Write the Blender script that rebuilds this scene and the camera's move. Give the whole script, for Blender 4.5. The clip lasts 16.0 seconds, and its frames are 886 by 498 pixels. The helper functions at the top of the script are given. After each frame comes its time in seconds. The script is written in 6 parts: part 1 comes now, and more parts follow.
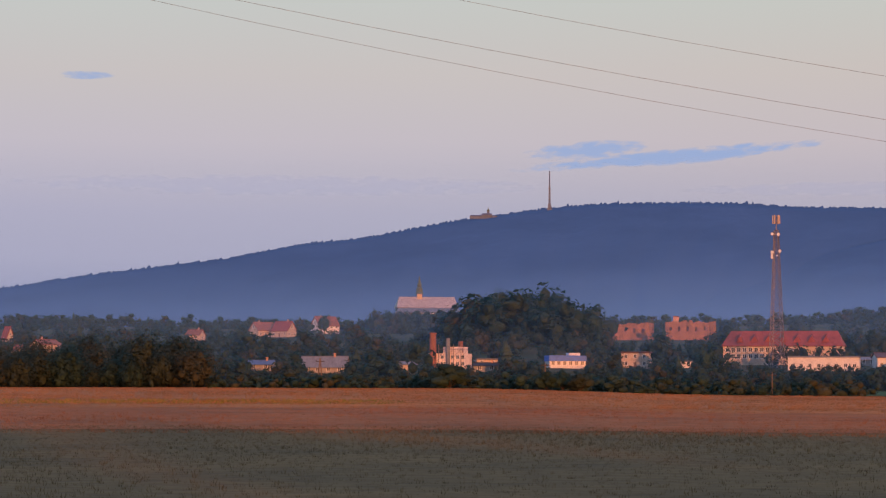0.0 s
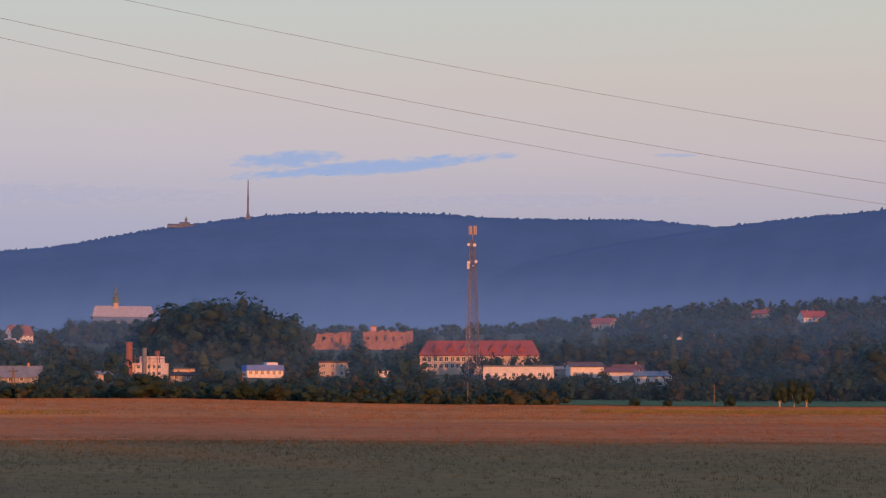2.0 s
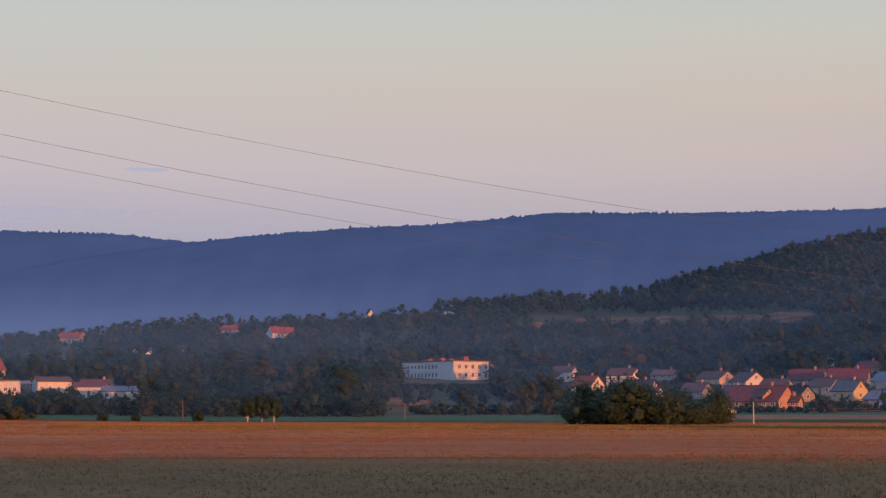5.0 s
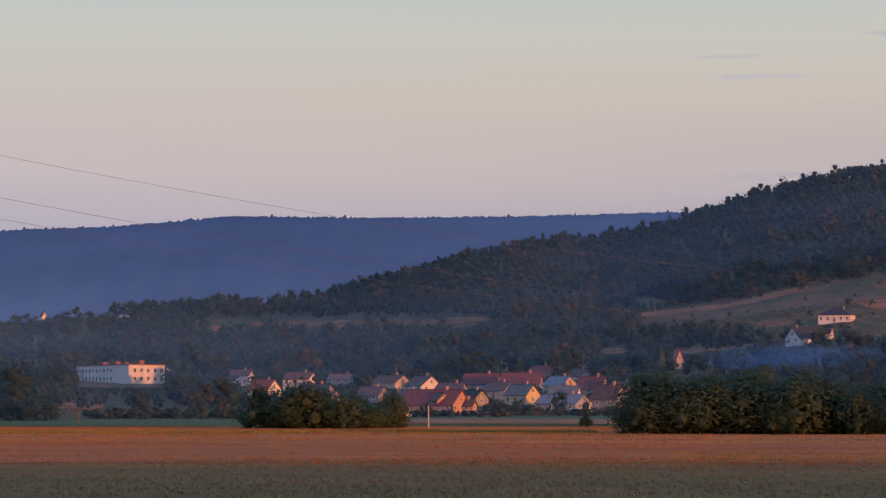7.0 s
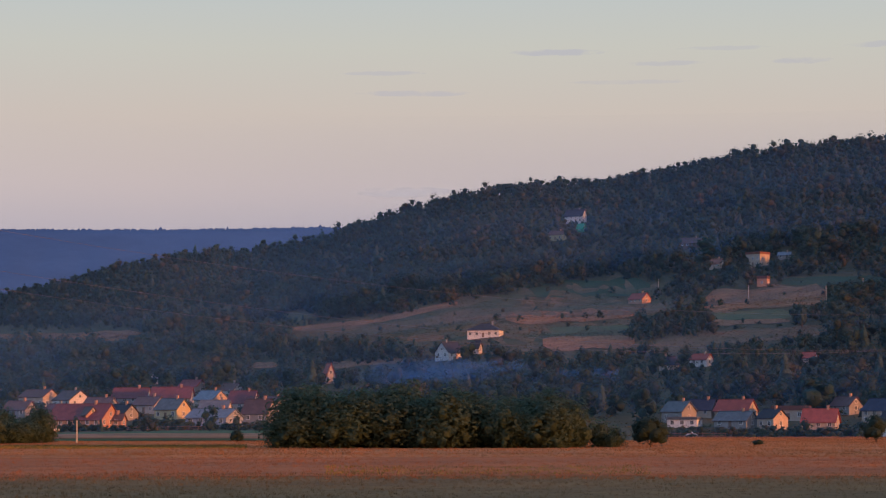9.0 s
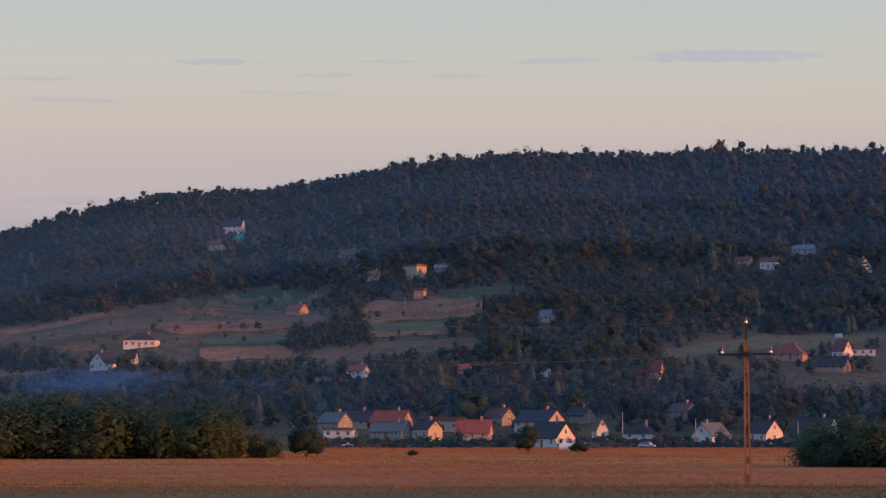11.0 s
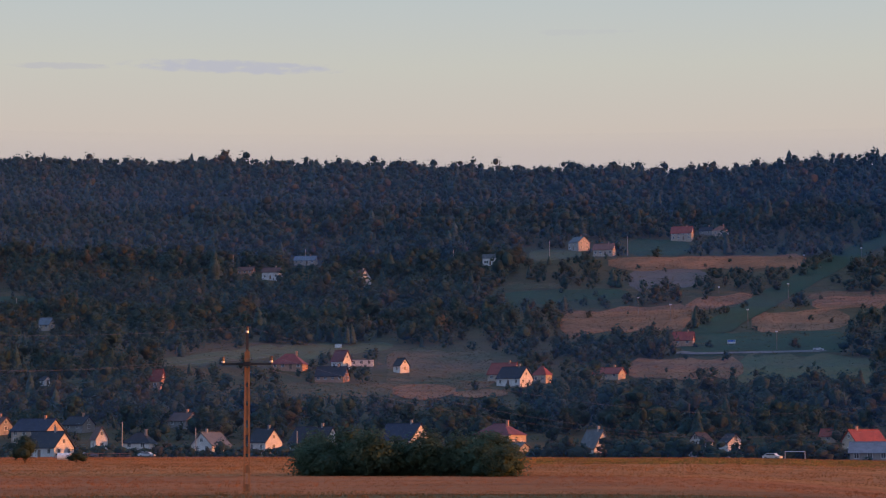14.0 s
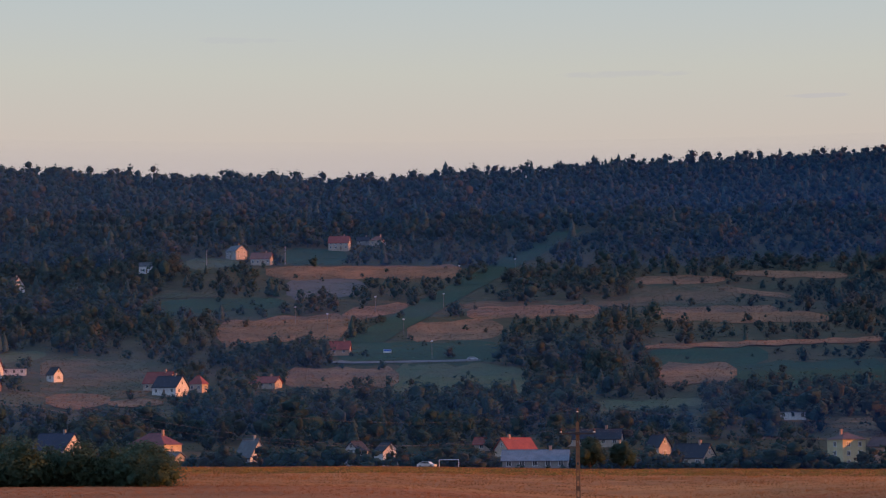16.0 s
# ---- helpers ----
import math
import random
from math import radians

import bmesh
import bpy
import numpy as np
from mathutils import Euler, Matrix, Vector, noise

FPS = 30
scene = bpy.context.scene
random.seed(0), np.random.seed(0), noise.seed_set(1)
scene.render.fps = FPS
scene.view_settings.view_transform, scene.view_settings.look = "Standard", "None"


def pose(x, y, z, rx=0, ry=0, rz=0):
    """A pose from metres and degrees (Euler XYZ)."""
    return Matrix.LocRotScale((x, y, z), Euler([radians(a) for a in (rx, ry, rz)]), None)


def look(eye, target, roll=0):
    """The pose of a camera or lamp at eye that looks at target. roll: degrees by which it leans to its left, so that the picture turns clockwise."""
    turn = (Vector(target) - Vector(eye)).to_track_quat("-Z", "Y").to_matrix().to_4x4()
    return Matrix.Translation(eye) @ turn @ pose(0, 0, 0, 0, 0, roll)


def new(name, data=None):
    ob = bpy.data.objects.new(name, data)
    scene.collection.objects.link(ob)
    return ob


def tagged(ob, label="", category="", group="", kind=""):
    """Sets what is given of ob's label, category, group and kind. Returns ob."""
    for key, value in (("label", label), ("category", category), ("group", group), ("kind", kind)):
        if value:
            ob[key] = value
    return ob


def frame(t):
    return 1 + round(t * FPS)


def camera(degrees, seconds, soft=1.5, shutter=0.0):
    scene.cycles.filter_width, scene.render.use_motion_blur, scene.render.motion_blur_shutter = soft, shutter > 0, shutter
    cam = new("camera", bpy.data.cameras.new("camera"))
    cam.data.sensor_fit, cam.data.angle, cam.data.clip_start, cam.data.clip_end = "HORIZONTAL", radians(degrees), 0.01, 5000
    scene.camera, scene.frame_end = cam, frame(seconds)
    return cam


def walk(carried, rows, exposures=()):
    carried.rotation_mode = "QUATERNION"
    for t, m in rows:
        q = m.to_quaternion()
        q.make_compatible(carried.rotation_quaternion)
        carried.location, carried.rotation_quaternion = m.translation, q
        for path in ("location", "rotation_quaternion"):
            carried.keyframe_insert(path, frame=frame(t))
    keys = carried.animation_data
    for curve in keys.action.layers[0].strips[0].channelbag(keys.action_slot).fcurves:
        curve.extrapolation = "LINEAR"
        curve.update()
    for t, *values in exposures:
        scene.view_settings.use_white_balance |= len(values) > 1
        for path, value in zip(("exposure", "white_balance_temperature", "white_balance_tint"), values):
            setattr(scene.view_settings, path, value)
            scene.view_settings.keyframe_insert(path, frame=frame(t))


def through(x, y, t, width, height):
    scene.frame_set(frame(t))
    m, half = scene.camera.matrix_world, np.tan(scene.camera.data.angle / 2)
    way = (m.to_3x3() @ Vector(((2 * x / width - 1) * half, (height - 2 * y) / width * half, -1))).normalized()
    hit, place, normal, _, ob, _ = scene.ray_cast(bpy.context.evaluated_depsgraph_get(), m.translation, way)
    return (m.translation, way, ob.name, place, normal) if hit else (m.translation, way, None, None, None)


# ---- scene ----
from itertools import product

EYE = 2.5                       # height of the lens over the field
VIEW = 21.83                    # field of view across the picture, degrees

# ---- camera: it stands on one spot and turns to the right ----
cam = camera(VIEW, 16.0, soft=1.2)
TURNS = [                       # seconds, heading, tilt, lean
    (0.0, 0.000, 3.389, 0.177),    (0.5, 1.635, 3.491, 0.161),    (1.0, 3.133, 3.539, 0.129),
    (1.5, 5.327, 3.586, 0.087),    (2.0, 7.529, 3.640, 0.037),    (2.5, 9.584, 3.649, -0.002),
    (3.0, 11.490, 3.720, -0.009),    (3.5, 13.668, 3.849, -0.008),    (4.0, 16.457, 3.960, 0.003),
    (4.2, 17.534, 3.989, 0.018),    (6.3, 25.340, 4.054, 0.047),    (6.5, 26.361, 4.080, 0.043),
    (7.0, 28.740, 4.129, 0.020),    (7.5, 30.993, 4.212, -0.018),    (8.0, 33.043, 4.267, -0.059),
    (8.5, 35.178, 4.353, -0.084),    (9.0, 37.417, 4.479, -0.093),    (9.5, 39.675, 4.555, -0.080),
    (9.7, 40.677, 4.582, -0.061),    (11.8, 48.808, 4.727, -0.038),    (12.0, 49.590, 4.715, -0.002),
    (12.5, 51.818, 4.784, 0.001),    (13.0, 54.040, 4.843, -0.029),    (13.5, 56.185, 4.857, -0.101),
    (14.0, 58.339, 4.937, -0.188),    (14.5, 60.327, 4.993, -0.287),    (15.0, 62.093, 5.079, -0.356),
    (15.5, 64.303, 5.125, -0.422),    (16.0, 66.897, 5.115, -0.476),
]
walk(cam, [(t, pose(0, 0, EYE, 90 + p, 0, -y) @ pose(0, 0, 0, 0, 0, r)) for t, y, p, r in TURNS], [(0, 0.0), (16, 0.0)])


# ---- world and sun ----
SUN_HEADING, SUN_HEIGHT = 164.0, 4.9      # clockwise from straight ahead; degrees over the horizon


def mix_rgb(nt, a, b, fac, mode="MIX"):
    n = nt.nodes.new("ShaderNodeMix")
    n.data_type, n.blend_type = "RGBA", mode
    for socket, v in ((n.inputs[0], fac), (n.inputs[6], a), (n.inputs[7], b)):
        if isinstance(v, bpy.types.NodeSocket):
            nt.links.new(v, socket)
        else:
            socket.default_value = (*v, 1) if isinstance(v, tuple) else v
    return n.outputs[2]


def ramp(nt, fac, stops, smooth="LINEAR"):
    n = nt.nodes.new("ShaderNodeValToRGB")
    n.color_ramp.interpolation = smooth
    while len(n.color_ramp.elements) < len(stops):
        n.color_ramp.elements.new(0.5)
    for e, (p, c) in zip(n.color_ramp.elements, stops):
        e.position, e.color = p, (*c, 1) if isinstance(c, tuple) else (c, c, c, 1)
    nt.links.new(fac, n.inputs[0])
    return n.outputs[0]


def math_node(nt, op, a, b=0.0):
    n = nt.nodes.new("ShaderNodeMath")
    n.operation = op
    for socket, v in ((n.inputs[0], a), (n.inputs[1], b)):
        if isinstance(v, bpy.types.NodeSocket):
            nt.links.new(v, socket)
        else:
            socket.default_value = v
    return n.outputs[0]


world = bpy.data.worlds.new("evening_sky")
scene.world = world
world.use_nodes = True
wn = world.node_tree
sky = wn.nodes.new("ShaderNodeTexSky")
sky.sky_type, sky.sun_disc = "NISHITA", False
sky.sun_elevation, sky.sun_rotation = radians(SUN_HEIGHT), radians(SUN_HEADING)
tc = wn.nodes.new("ShaderNodeTexCoord")
sep = wn.nodes.new("ShaderNodeSeparateXYZ")
wn.links.new(tc.outputs["Generated"], sep.inputs[0])
# dusk belt opposite the low sun: lavender at the horizon, rose, then pale grey-green
belt = ramp(wn, sep.outputs[2], [(0.0, (0.36, 0.37, 0.55)), (0.075, (0.475, 0.445, 0.575)), (0.105, (0.60, 0.53, 0.585)),
                                 (0.135, (0.63, 0.565, 0.555)), (0.165, (0.600, 0.605, 0.580)), (0.21, (0.50, 0.585, 0.640)),
                                 (0.36, (0.44, 0.64, 0.97)), (1.0, (0.28, 0.53, 1.12))])
warm = ramp(wn, math_node(wn, "MULTIPLY_ADD", sep.outputs[0], 0.5), [(0.0, (0.87, 0.94, 1.08)), (0.5, (0.96, 0.985, 0.99)), (0.75, (1.0, 0.955, 0.865)), (1.0, (0.99, 0.955, 0.85))])
for n in wn.nodes:
    if n.type == "MATH" and n.operation == "MULTIPLY_ADD":
        n.inputs[2].default_value = 0.5
belt = mix_rgb(wn, belt, warm, ramp(wn, sep.outputs[2], [(0.115, 1.0), (0.185, 0.35)]), "MULTIPLY")
# warm glow on the side of the sun, behind the lens
dot = wn.nodes.new("ShaderNodeVectorMath")
dot.operation = "DOT_PRODUCT"
wn.links.new(tc.outputs["Generated"], dot.inputs[0])
dot.inputs[1].default_value = (math.sin(radians(SUN_HEADING)), math.cos(radians(SUN_HEADING)), 0.1)
belt = mix_rgb(wn, belt, (0.62, 0.36, 0.20), ramp(wn, dot.outputs["Value"], [(0.5, 0.0), (1.0, 0.85)]))
sky_part = mix_rgb(wn, sky.outputs[0], (0.06, 0.06, 0.06), 1.0, "MULTIPLY")
whole = mix_rgb(wn, belt, sky_part, 0.06, "MIX")
wn.links.new(whole, wn.nodes["Background"].inputs[0])
wn.nodes["Background"].inputs[1].default_value = 1.0

sun = new("sun", bpy.data.lights.new("sun", "SUN"))
sun.data.energy, sun.data.angle, sun.data.color = 5.0, radians(1.0), (1.0, 0.32, 0.085)
h, e = radians(SUN_HEADING), radians(SUN_HEIGHT)
sun.matrix_basis = look((math.sin(h) * math.cos(e), math.cos(h) * math.cos(e), math.sin(e)), (0, 0, 0))


# ---- materials ----
def material(name, colour, second=None, scale=4.0, rough=0.85, metal=0.0, island=0.0, piece=0.0, bump=0.0, fine=0.0, spec=0.3):
    """Two-scale noise between two colours, a little shift from piece to piece, and relief."""
    m = bpy.data.materials.new(name)
    m.use_nodes = True
    nt = m.node_tree
    bsdf = nt.nodes["Principled BSDF"]
    bsdf.inputs["Roughness"].default_value, bsdf.inputs["Metallic"].default_value = rough, metal
    bsdf.inputs["Specular IOR Level"].default_value = spec
    geo = nt.nodes.new("ShaderNodeNewGeometry")
    n1 = nt.nodes.new("ShaderNodeTexNoise")
    n1.inputs["Scale"].default_value, n1.inputs["Detail"].default_value = 1.0 / scale, 5.0
    nt.links.new(geo.outputs["Position"], n1.inputs["Vector"])
    second = second or tuple(c * 0.72 for c in colour)
    col = mix_rgb(nt, colour, second, ramp(nt, n1.outputs["Fac"], [(0.36, 0.0), (0.64, 1.0)]))
    n2 = nt.nodes.new("ShaderNodeTexNoise")
    n2.inputs["Scale"].default_value, n2.inputs["Detail"].default_value = 9.0 / scale, 3.0
    nt.links.new(geo.outputs["Position"], n2.inputs["Vector"])
    col = mix_rgb(nt, col, ramp(nt, n2.outputs["Fac"], [(0.3, 0.72), (0.7, 1.16)]), 0.8, "MULTIPLY")
    if island:
        v = ramp(nt, geo.outputs["Random Per Island"], [(0.0, 1.0 - island), (1.0, 1.0 + island)])
        col = mix_rgb(nt, col, v, 1.0, "MULTIPLY")
    if piece:
        info = nt.nodes.new("ShaderNodeObjectInfo")
        v = ramp(nt, info.outputs["Random"], [(0.0, 1.0 - piece), (1.0, 1.0 + piece)])
        col = mix_rgb(nt, col, v, 1.0, "MULTIPLY")
    nt.links.new(col, bsdf.inputs["Base Color"])
    if bump:
        b = nt.nodes.new("ShaderNodeBump")
        b.inputs["Strength"].default_value, b.inputs["Distance"].default_value = bump, fine or 0.05
        nt.links.new(n2.outputs["Fac"], b.inputs["Height"])
        nt.links.new(b.outputs[0], bsdf.inputs["Normal"])
    return m


def leaf_material(name, colour, second, scale, through=0.52):
    """Foliage: matt leaves that let part of the light through."""
    m = material(name, colour, second, scale, 0.75, island=0.16, spec=0.15)
    nt = m.node_tree
    bsdf, out = nt.nodes["Principled BSDF"], nt.nodes["Material Output"]
    tl = nt.nodes.new("ShaderNodeBsdfTranslucent")
    nt.links.new(bsdf.inputs["Base Color"].links[0].from_socket, tl.inputs[0])
    geo = nt.nodes.new("ShaderNodeNewGeometry")
    clump = nt.nodes.new("ShaderNodeTexNoise")           # leaf clumps
    clump.inputs["Scale"].default_value, clump.inputs["Detail"].default_value = 1.1, 4.0
    nt.links.new(geo.outputs["Position"], clump.inputs["Vector"])
    b = nt.nodes.new("ShaderNodeBump")
    b.inputs["Strength"].default_value, b.inputs["Distance"].default_value = .8, .8
    nt.links.new(clump.outputs["Fac"], b.inputs["Height"])
    for node in (bsdf, tl):
        nt.links.new(b.outputs[0], node.inputs["Normal"])
    mx = nt.nodes.new("ShaderNodeMixShader")
    mx.inputs[0].default_value = through
    nt.links.new(bsdf.outputs[0], mx.inputs[1])
    nt.links.new(tl.outputs[0], mx.inputs[2])
    nt.links.new(mx.outputs[0], out.inputs[0])
    return m


def haze_glow_material(name, dark, glow, strength):
    """Woods of a far ridge; bluish haze of kilometres of evening air painted in as emission."""
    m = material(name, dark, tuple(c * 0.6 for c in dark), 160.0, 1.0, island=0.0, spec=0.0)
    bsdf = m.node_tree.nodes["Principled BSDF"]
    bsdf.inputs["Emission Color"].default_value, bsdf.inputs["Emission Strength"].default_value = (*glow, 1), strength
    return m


MEADOW = material("meadow_green", (0.051, 0.053, 0.024), (0.085, 0.060, 0.027), 45.0, 0.95, bump=0.5, fine=0.3, spec=0.1)
STRAW = material("dry_straw_field", (0.42, 0.160, 0.052), (0.28, 0.110, 0.040), 26.0, 0.95, bump=0.6, fine=0.2, spec=0.1)
RED_GROUND = material("red_grass_sward", (0.36, 0.120, 0.042), (0.25, 0.090, 0.035), 14.0, 0.95, bump=0.6, fine=0.2, spec=0.1)
STUBBLE = material("hill_stubble", (0.273, 0.128, 0.063), (0.150, 0.088, 0.048), 22.0, 0.95, bump=0.8, fine=0.4, spec=0.1)
GREENCROP = material("green_crop", (0.040, 0.088, 0.036), (0.055, 0.090, 0.036), 20.0, 0.95, bump=0.4, fine=0.2, spec=0.1)
LAWN = material("mown_green_slope", (0.029, 0.058, 0.029), (0.036, 0.051, 0.024), 15.0, 0.95, bump=0.3, fine=0.2, spec=0.1)
SOIL = material("bare_soil", (0.13, 0.10, 0.085), (0.10, 0.085, 0.075), 18.0, 0.95, bump=0.5, fine=0.2, spec=0.1)
HAY = material("hillside_hay", (0.139, 0.086, 0.045), (0.061, 0.066, 0.034), 34.0, .95, bump=.6, fine=.3, spec=.1)
PALE = material("pale_green_pasture", (0.078, 0.090, 0.043), (0.101, 0.090, 0.043), 18.0, .95, bump=.4, fine=.2, spec=.1)
GRAVEL = material("pale_gravel", (.16, .15, .14), (.12, .115, .11), 6.0, .95, bump=.4, fine=.05, spec=.1)
DRY_RED = leaf_material("reddish_grass_blades", (0.38, 0.130, 0.050), (0.27, 0.10, 0.04), 18.0, .5)
WILD = leaf_material("wild_hill_grass", (0.13, 0.105, 0.045), (0.085, 0.085, 0.04), 60.0, .4)
FRESH = material("fresh_grass_blades", (.17, .15, .04), (.16, .12, .045), 12.0, .9, island=.25, spec=.1)
TUFT = leaf_material("dry_grass_blades", (0.37, 0.165, 0.072), (0.26, 0.125, 0.056), 24.0, .5)
OLIVE_GROUND = material("olive_meadow_sward", (0.185, 0.102, 0.036), (0.140, 0.082, 0.031), 9.0, 0.95, bump=0.5, fine=0.2, spec=0.1)
OLIVE = leaf_material("olive_grass_blades", (0.185, 0.115, 0.048), (0.145, 0.096, 0.042), 12.0, .5)
LEAF = leaf_material("leaves_dark_green", (0.040, 0.083, 0.067), (0.052, 0.087, 0.067), 40.0)
LEAF_BROWN = leaf_material("leaves_turning_brown", (0.063, 0.081, 0.058), (0.053, 0.080, 0.058), 30.0)
LEAF_GOLD = leaf_material("leaves_turning_gold", (0.085, 0.087, 0.056), (0.069, 0.083, 0.056), 30.0)
NEEDLE = leaf_material("spruce_needles", (0.040, 0.076, 0.065), (0.052, 0.081, 0.065), 40.0, .25)
WILLOW = leaf_material("willow_leaves", (0.072, 0.121, 0.081), (0.081, 0.125, 0.081), 12.0, .55)
WILLOW_DRY = leaf_material("drying_willow_leaves", (0.083, 0.121, 0.076), (0.076, 0.121, 0.076), 12.0, .55)
BARK = material("bark", (0.09, 0.065, 0.045), (0.06, 0.045, 0.035), 0.6, 0.95, bump=0.6, fine=0.03)
BIRCH = material("birch_bark", (0.55, 0.50, 0.45), (0.35, 0.31, 0.28), 0.5, 0.9)
# blue haze light over both ridges is put into their glow
FAR_RIDGE = haze_glow_material("hazed_far_ridge_woods", (0.020, 0.034, 0.06), (0.062, 0.093, 0.226), 0.65)
MID_RIDGE = haze_glow_material("hazed_nearer_ridge_woods", (0.020, 0.034, 0.058), (0.061, 0.092, 0.225), 0.61)

# ---- lie of the land: height angles seen from the lens, by heading and distance ----
HEADINGS = np.array([-14.0, 0, 8, 16, 24, 32, 40, 48, 56, 64, 72, 84])
REACHES = np.array([450.0, 660, 820, 1000, 1250, 1500, 1850])
RISE = np.array([
    [-.10, .15, .45, .75, 1.20, 1.34, 1.40], [-.10, .15, .50, .80, 1.20, 1.34, 1.40],
    [-.25, .05, .45, .80, 1.20, 1.42, 1.50], [-.30, -.05, .33, .80, 1.30, 1.80, 2.20],
    [-.30, -.05, .35, .80, 1.40, 2.00, 2.65], [-.30, .05, .60, 1.20, 2.20, 3.20, 4.25],
    [-.30, -.18, .85, 2.20, 3.30, 4.60, 5.95], [-.30, -.18, 1.25, 2.60, 4.00, 5.50, 6.88],
    [-.30, -.20, 1.25, 2.40, 3.90, 5.50, 6.80], [-.33, -.24, 1.15, 2.50, 4.20, 5.50, 6.60],
    [-.45, -.36, 1.10, 2.60, 4.20, 5.60, 7.03], [-.55, -.48, 1.05, 2.60, 4.20, 5.60, 7.2]])


def ease(x):
    return x * x * (3 - 2 * x)


def land(az, d):
    """Height of the ground at a heading (degrees) and distance; arrays or numbers."""
    az, d = np.broadcast_arrays(np.asarray(az, float), np.asarray(d, float))
    i = np.clip(np.searchsorted(HEADINGS, az) - 1, 0, len(HEADINGS) - 2)
    u = ease(np.clip((az - HEADINGS[i]) / (HEADINGS[i + 1] - HEADINGS[i]), 0, 1))
    j = np.clip(np.searchsorted(REACHES, d) - 1, 0, len(REACHES) - 2)
    v = np.clip((d - REACHES[j]) / (REACHES[j + 1] - REACHES[j]), 0, 1)
    el = (RISE[i, j] * (1 - u) + RISE[i + 1, j] * u) * (1 - v) + (RISE[i, j + 1] * (1 - u) + RISE[i + 1, j + 1] * u) * v
    z = EYE + np.minimum(d, 1850) * np.tan(np.radians(el))
    near = EYE + 450 * np.tan(np.radians(RISE[i, 0] * (1 - u) + RISE[i + 1, 0] * u))
    z = np.where(d < 450, near * ease(np.clip((d - 60) / 390, 0, 1)), z)
    back = ease(np.clip((d - 1900) / 900, 0, 1))
    z = z * (1 - back) + np.minimum(z, 55.0) * back
    # castle mound in the town, a dip by the second power pole, soft unevenness
    z = z + 10 * np.exp(-((az - 1.9) / 2.0) ** 4 - ((d - 960) / 110) ** 2)
    z = z - 1.5 * np.exp(-((az - 72.0) / 5.0) ** 2 - ((d - 200) / 80) ** 2)
    x, y = d * np.sin(np.radians(az)), d * np.cos(np.radians(az))
    z = z + np.clip((d - 650) / 500, 0, 1) * 1.6 * (np.sin(x / 61 + 1.3) * np.sin(y / 83) + 0.5 * np.sin(x / 23 + y / 31))
    side = ease(np.clip((np.abs(az - 34) - 52) / 16, 0, 1))      # level ground behind the lens
    return z * (1 - side)


def spot(az, d, up=0.0):
    a = math.radians(az)
    return d * math.sin(a), d * math.cos(a), float(land(az, d)) + up


STEPS = np.arange(430.0, 1880.0, 5.0)


def reach(az, el):
    """Distance at which the ground shows at that height angle."""
    seen = np.degrees(np.arctan2(land(az, STEPS) - EYE, STEPS))
    k = int(np.argmax(np.maximum.accumulate(seen) >= el))
    return float(STEPS[k]) if seen.max() >= el else float(STEPS[-1])


# ---- mesh helpers ----
def mesh_from(name, verts, faces, mat, smooth=False):
    me = bpy.data.meshes.new(name)
    me.from_pydata([tuple(map(float, v)) for v in verts], [], faces)
    for m in (mat if isinstance(mat, (list, tuple)) else [mat]):
        me.materials.append(m)
    if smooth:
        me.shade_smooth()
    return me


def tri_mesh(name, verts, tris, mats, index=None, normals=None):
    """A large triangle mesh from arrays."""
    me = bpy.data.meshes.new(name)
    n = len(tris)
    me.vertices.add(len(verts))
    me.vertices.foreach_set("co", np.asarray(verts, np.float32).ravel())
    me.loops.add(3 * n)
    me.loops.foreach_set("vertex_index", np.asarray(tris, np.int32).ravel())
    me.polygons.add(n)
    me.polygons.foreach_set("loop_start", np.arange(0, 3 * n, 3, dtype=np.int32))
    for m in mats:
        me.materials.append(m)
    if index is not None:
        me.polygons.foreach_set("material_index", np.asarray(index, np.int32))
    me.update(calc_edges=True)
    me.validate()
    if normals is not None:
        me.shade_smooth()
        me.normals_split_custom_set_from_vertices(normals)
    return me


def part(name, bm, mat, parent, label=""):
    me = bpy.data.meshes.new(name)
    bm.to_mesh(me)
    bm.free()
    for m in (mat if isinstance(mat, (list, tuple)) else [mat]):
        me.materials.append(m)
    ob = new(name, me)
    ob.parent = parent
    if label:
        ob["label"] = label
    return ob


def box(bm, x0, x1, y0, y1, z0, z1, taper=0.0):
    vs = [bm.verts.new((x * k, y * k, z)) if taper else bm.verts.new((x, y, z))
          for z, k in ((z0, 1.0), (z1, 1.0 - taper)) for x, y in ((x0, y0), (x1, y0), (x1, y1), (x0, y1))]
    for f in ((3, 2, 1, 0), (4, 5, 6, 7), (0, 1, 5, 4), (1, 2, 6, 5), (2, 3, 7, 6), (3, 0, 4, 7)):
        bm.faces.new([vs[i] for i in f])
    return bm


def slab(bm, p, q, r, s, thick):
    """A board under the quad p q r s."""
    p, q, r, s = map(Vector, (p, q, r, s))
    n = (q - p).cross(s - p).normalized() * thick
    top = [bm.verts.new(v) for v in (p, q, r, s)]
    low = [bm.verts.new(v - n) for v in (p, q, r, s)]
    bm.faces.new(top)
    bm.faces.new(low[::-1])
    for i in range(4):
        bm.faces.new((top[i], low[i], low[(i + 1) % 4], top[(i + 1) % 4]))
    return bm


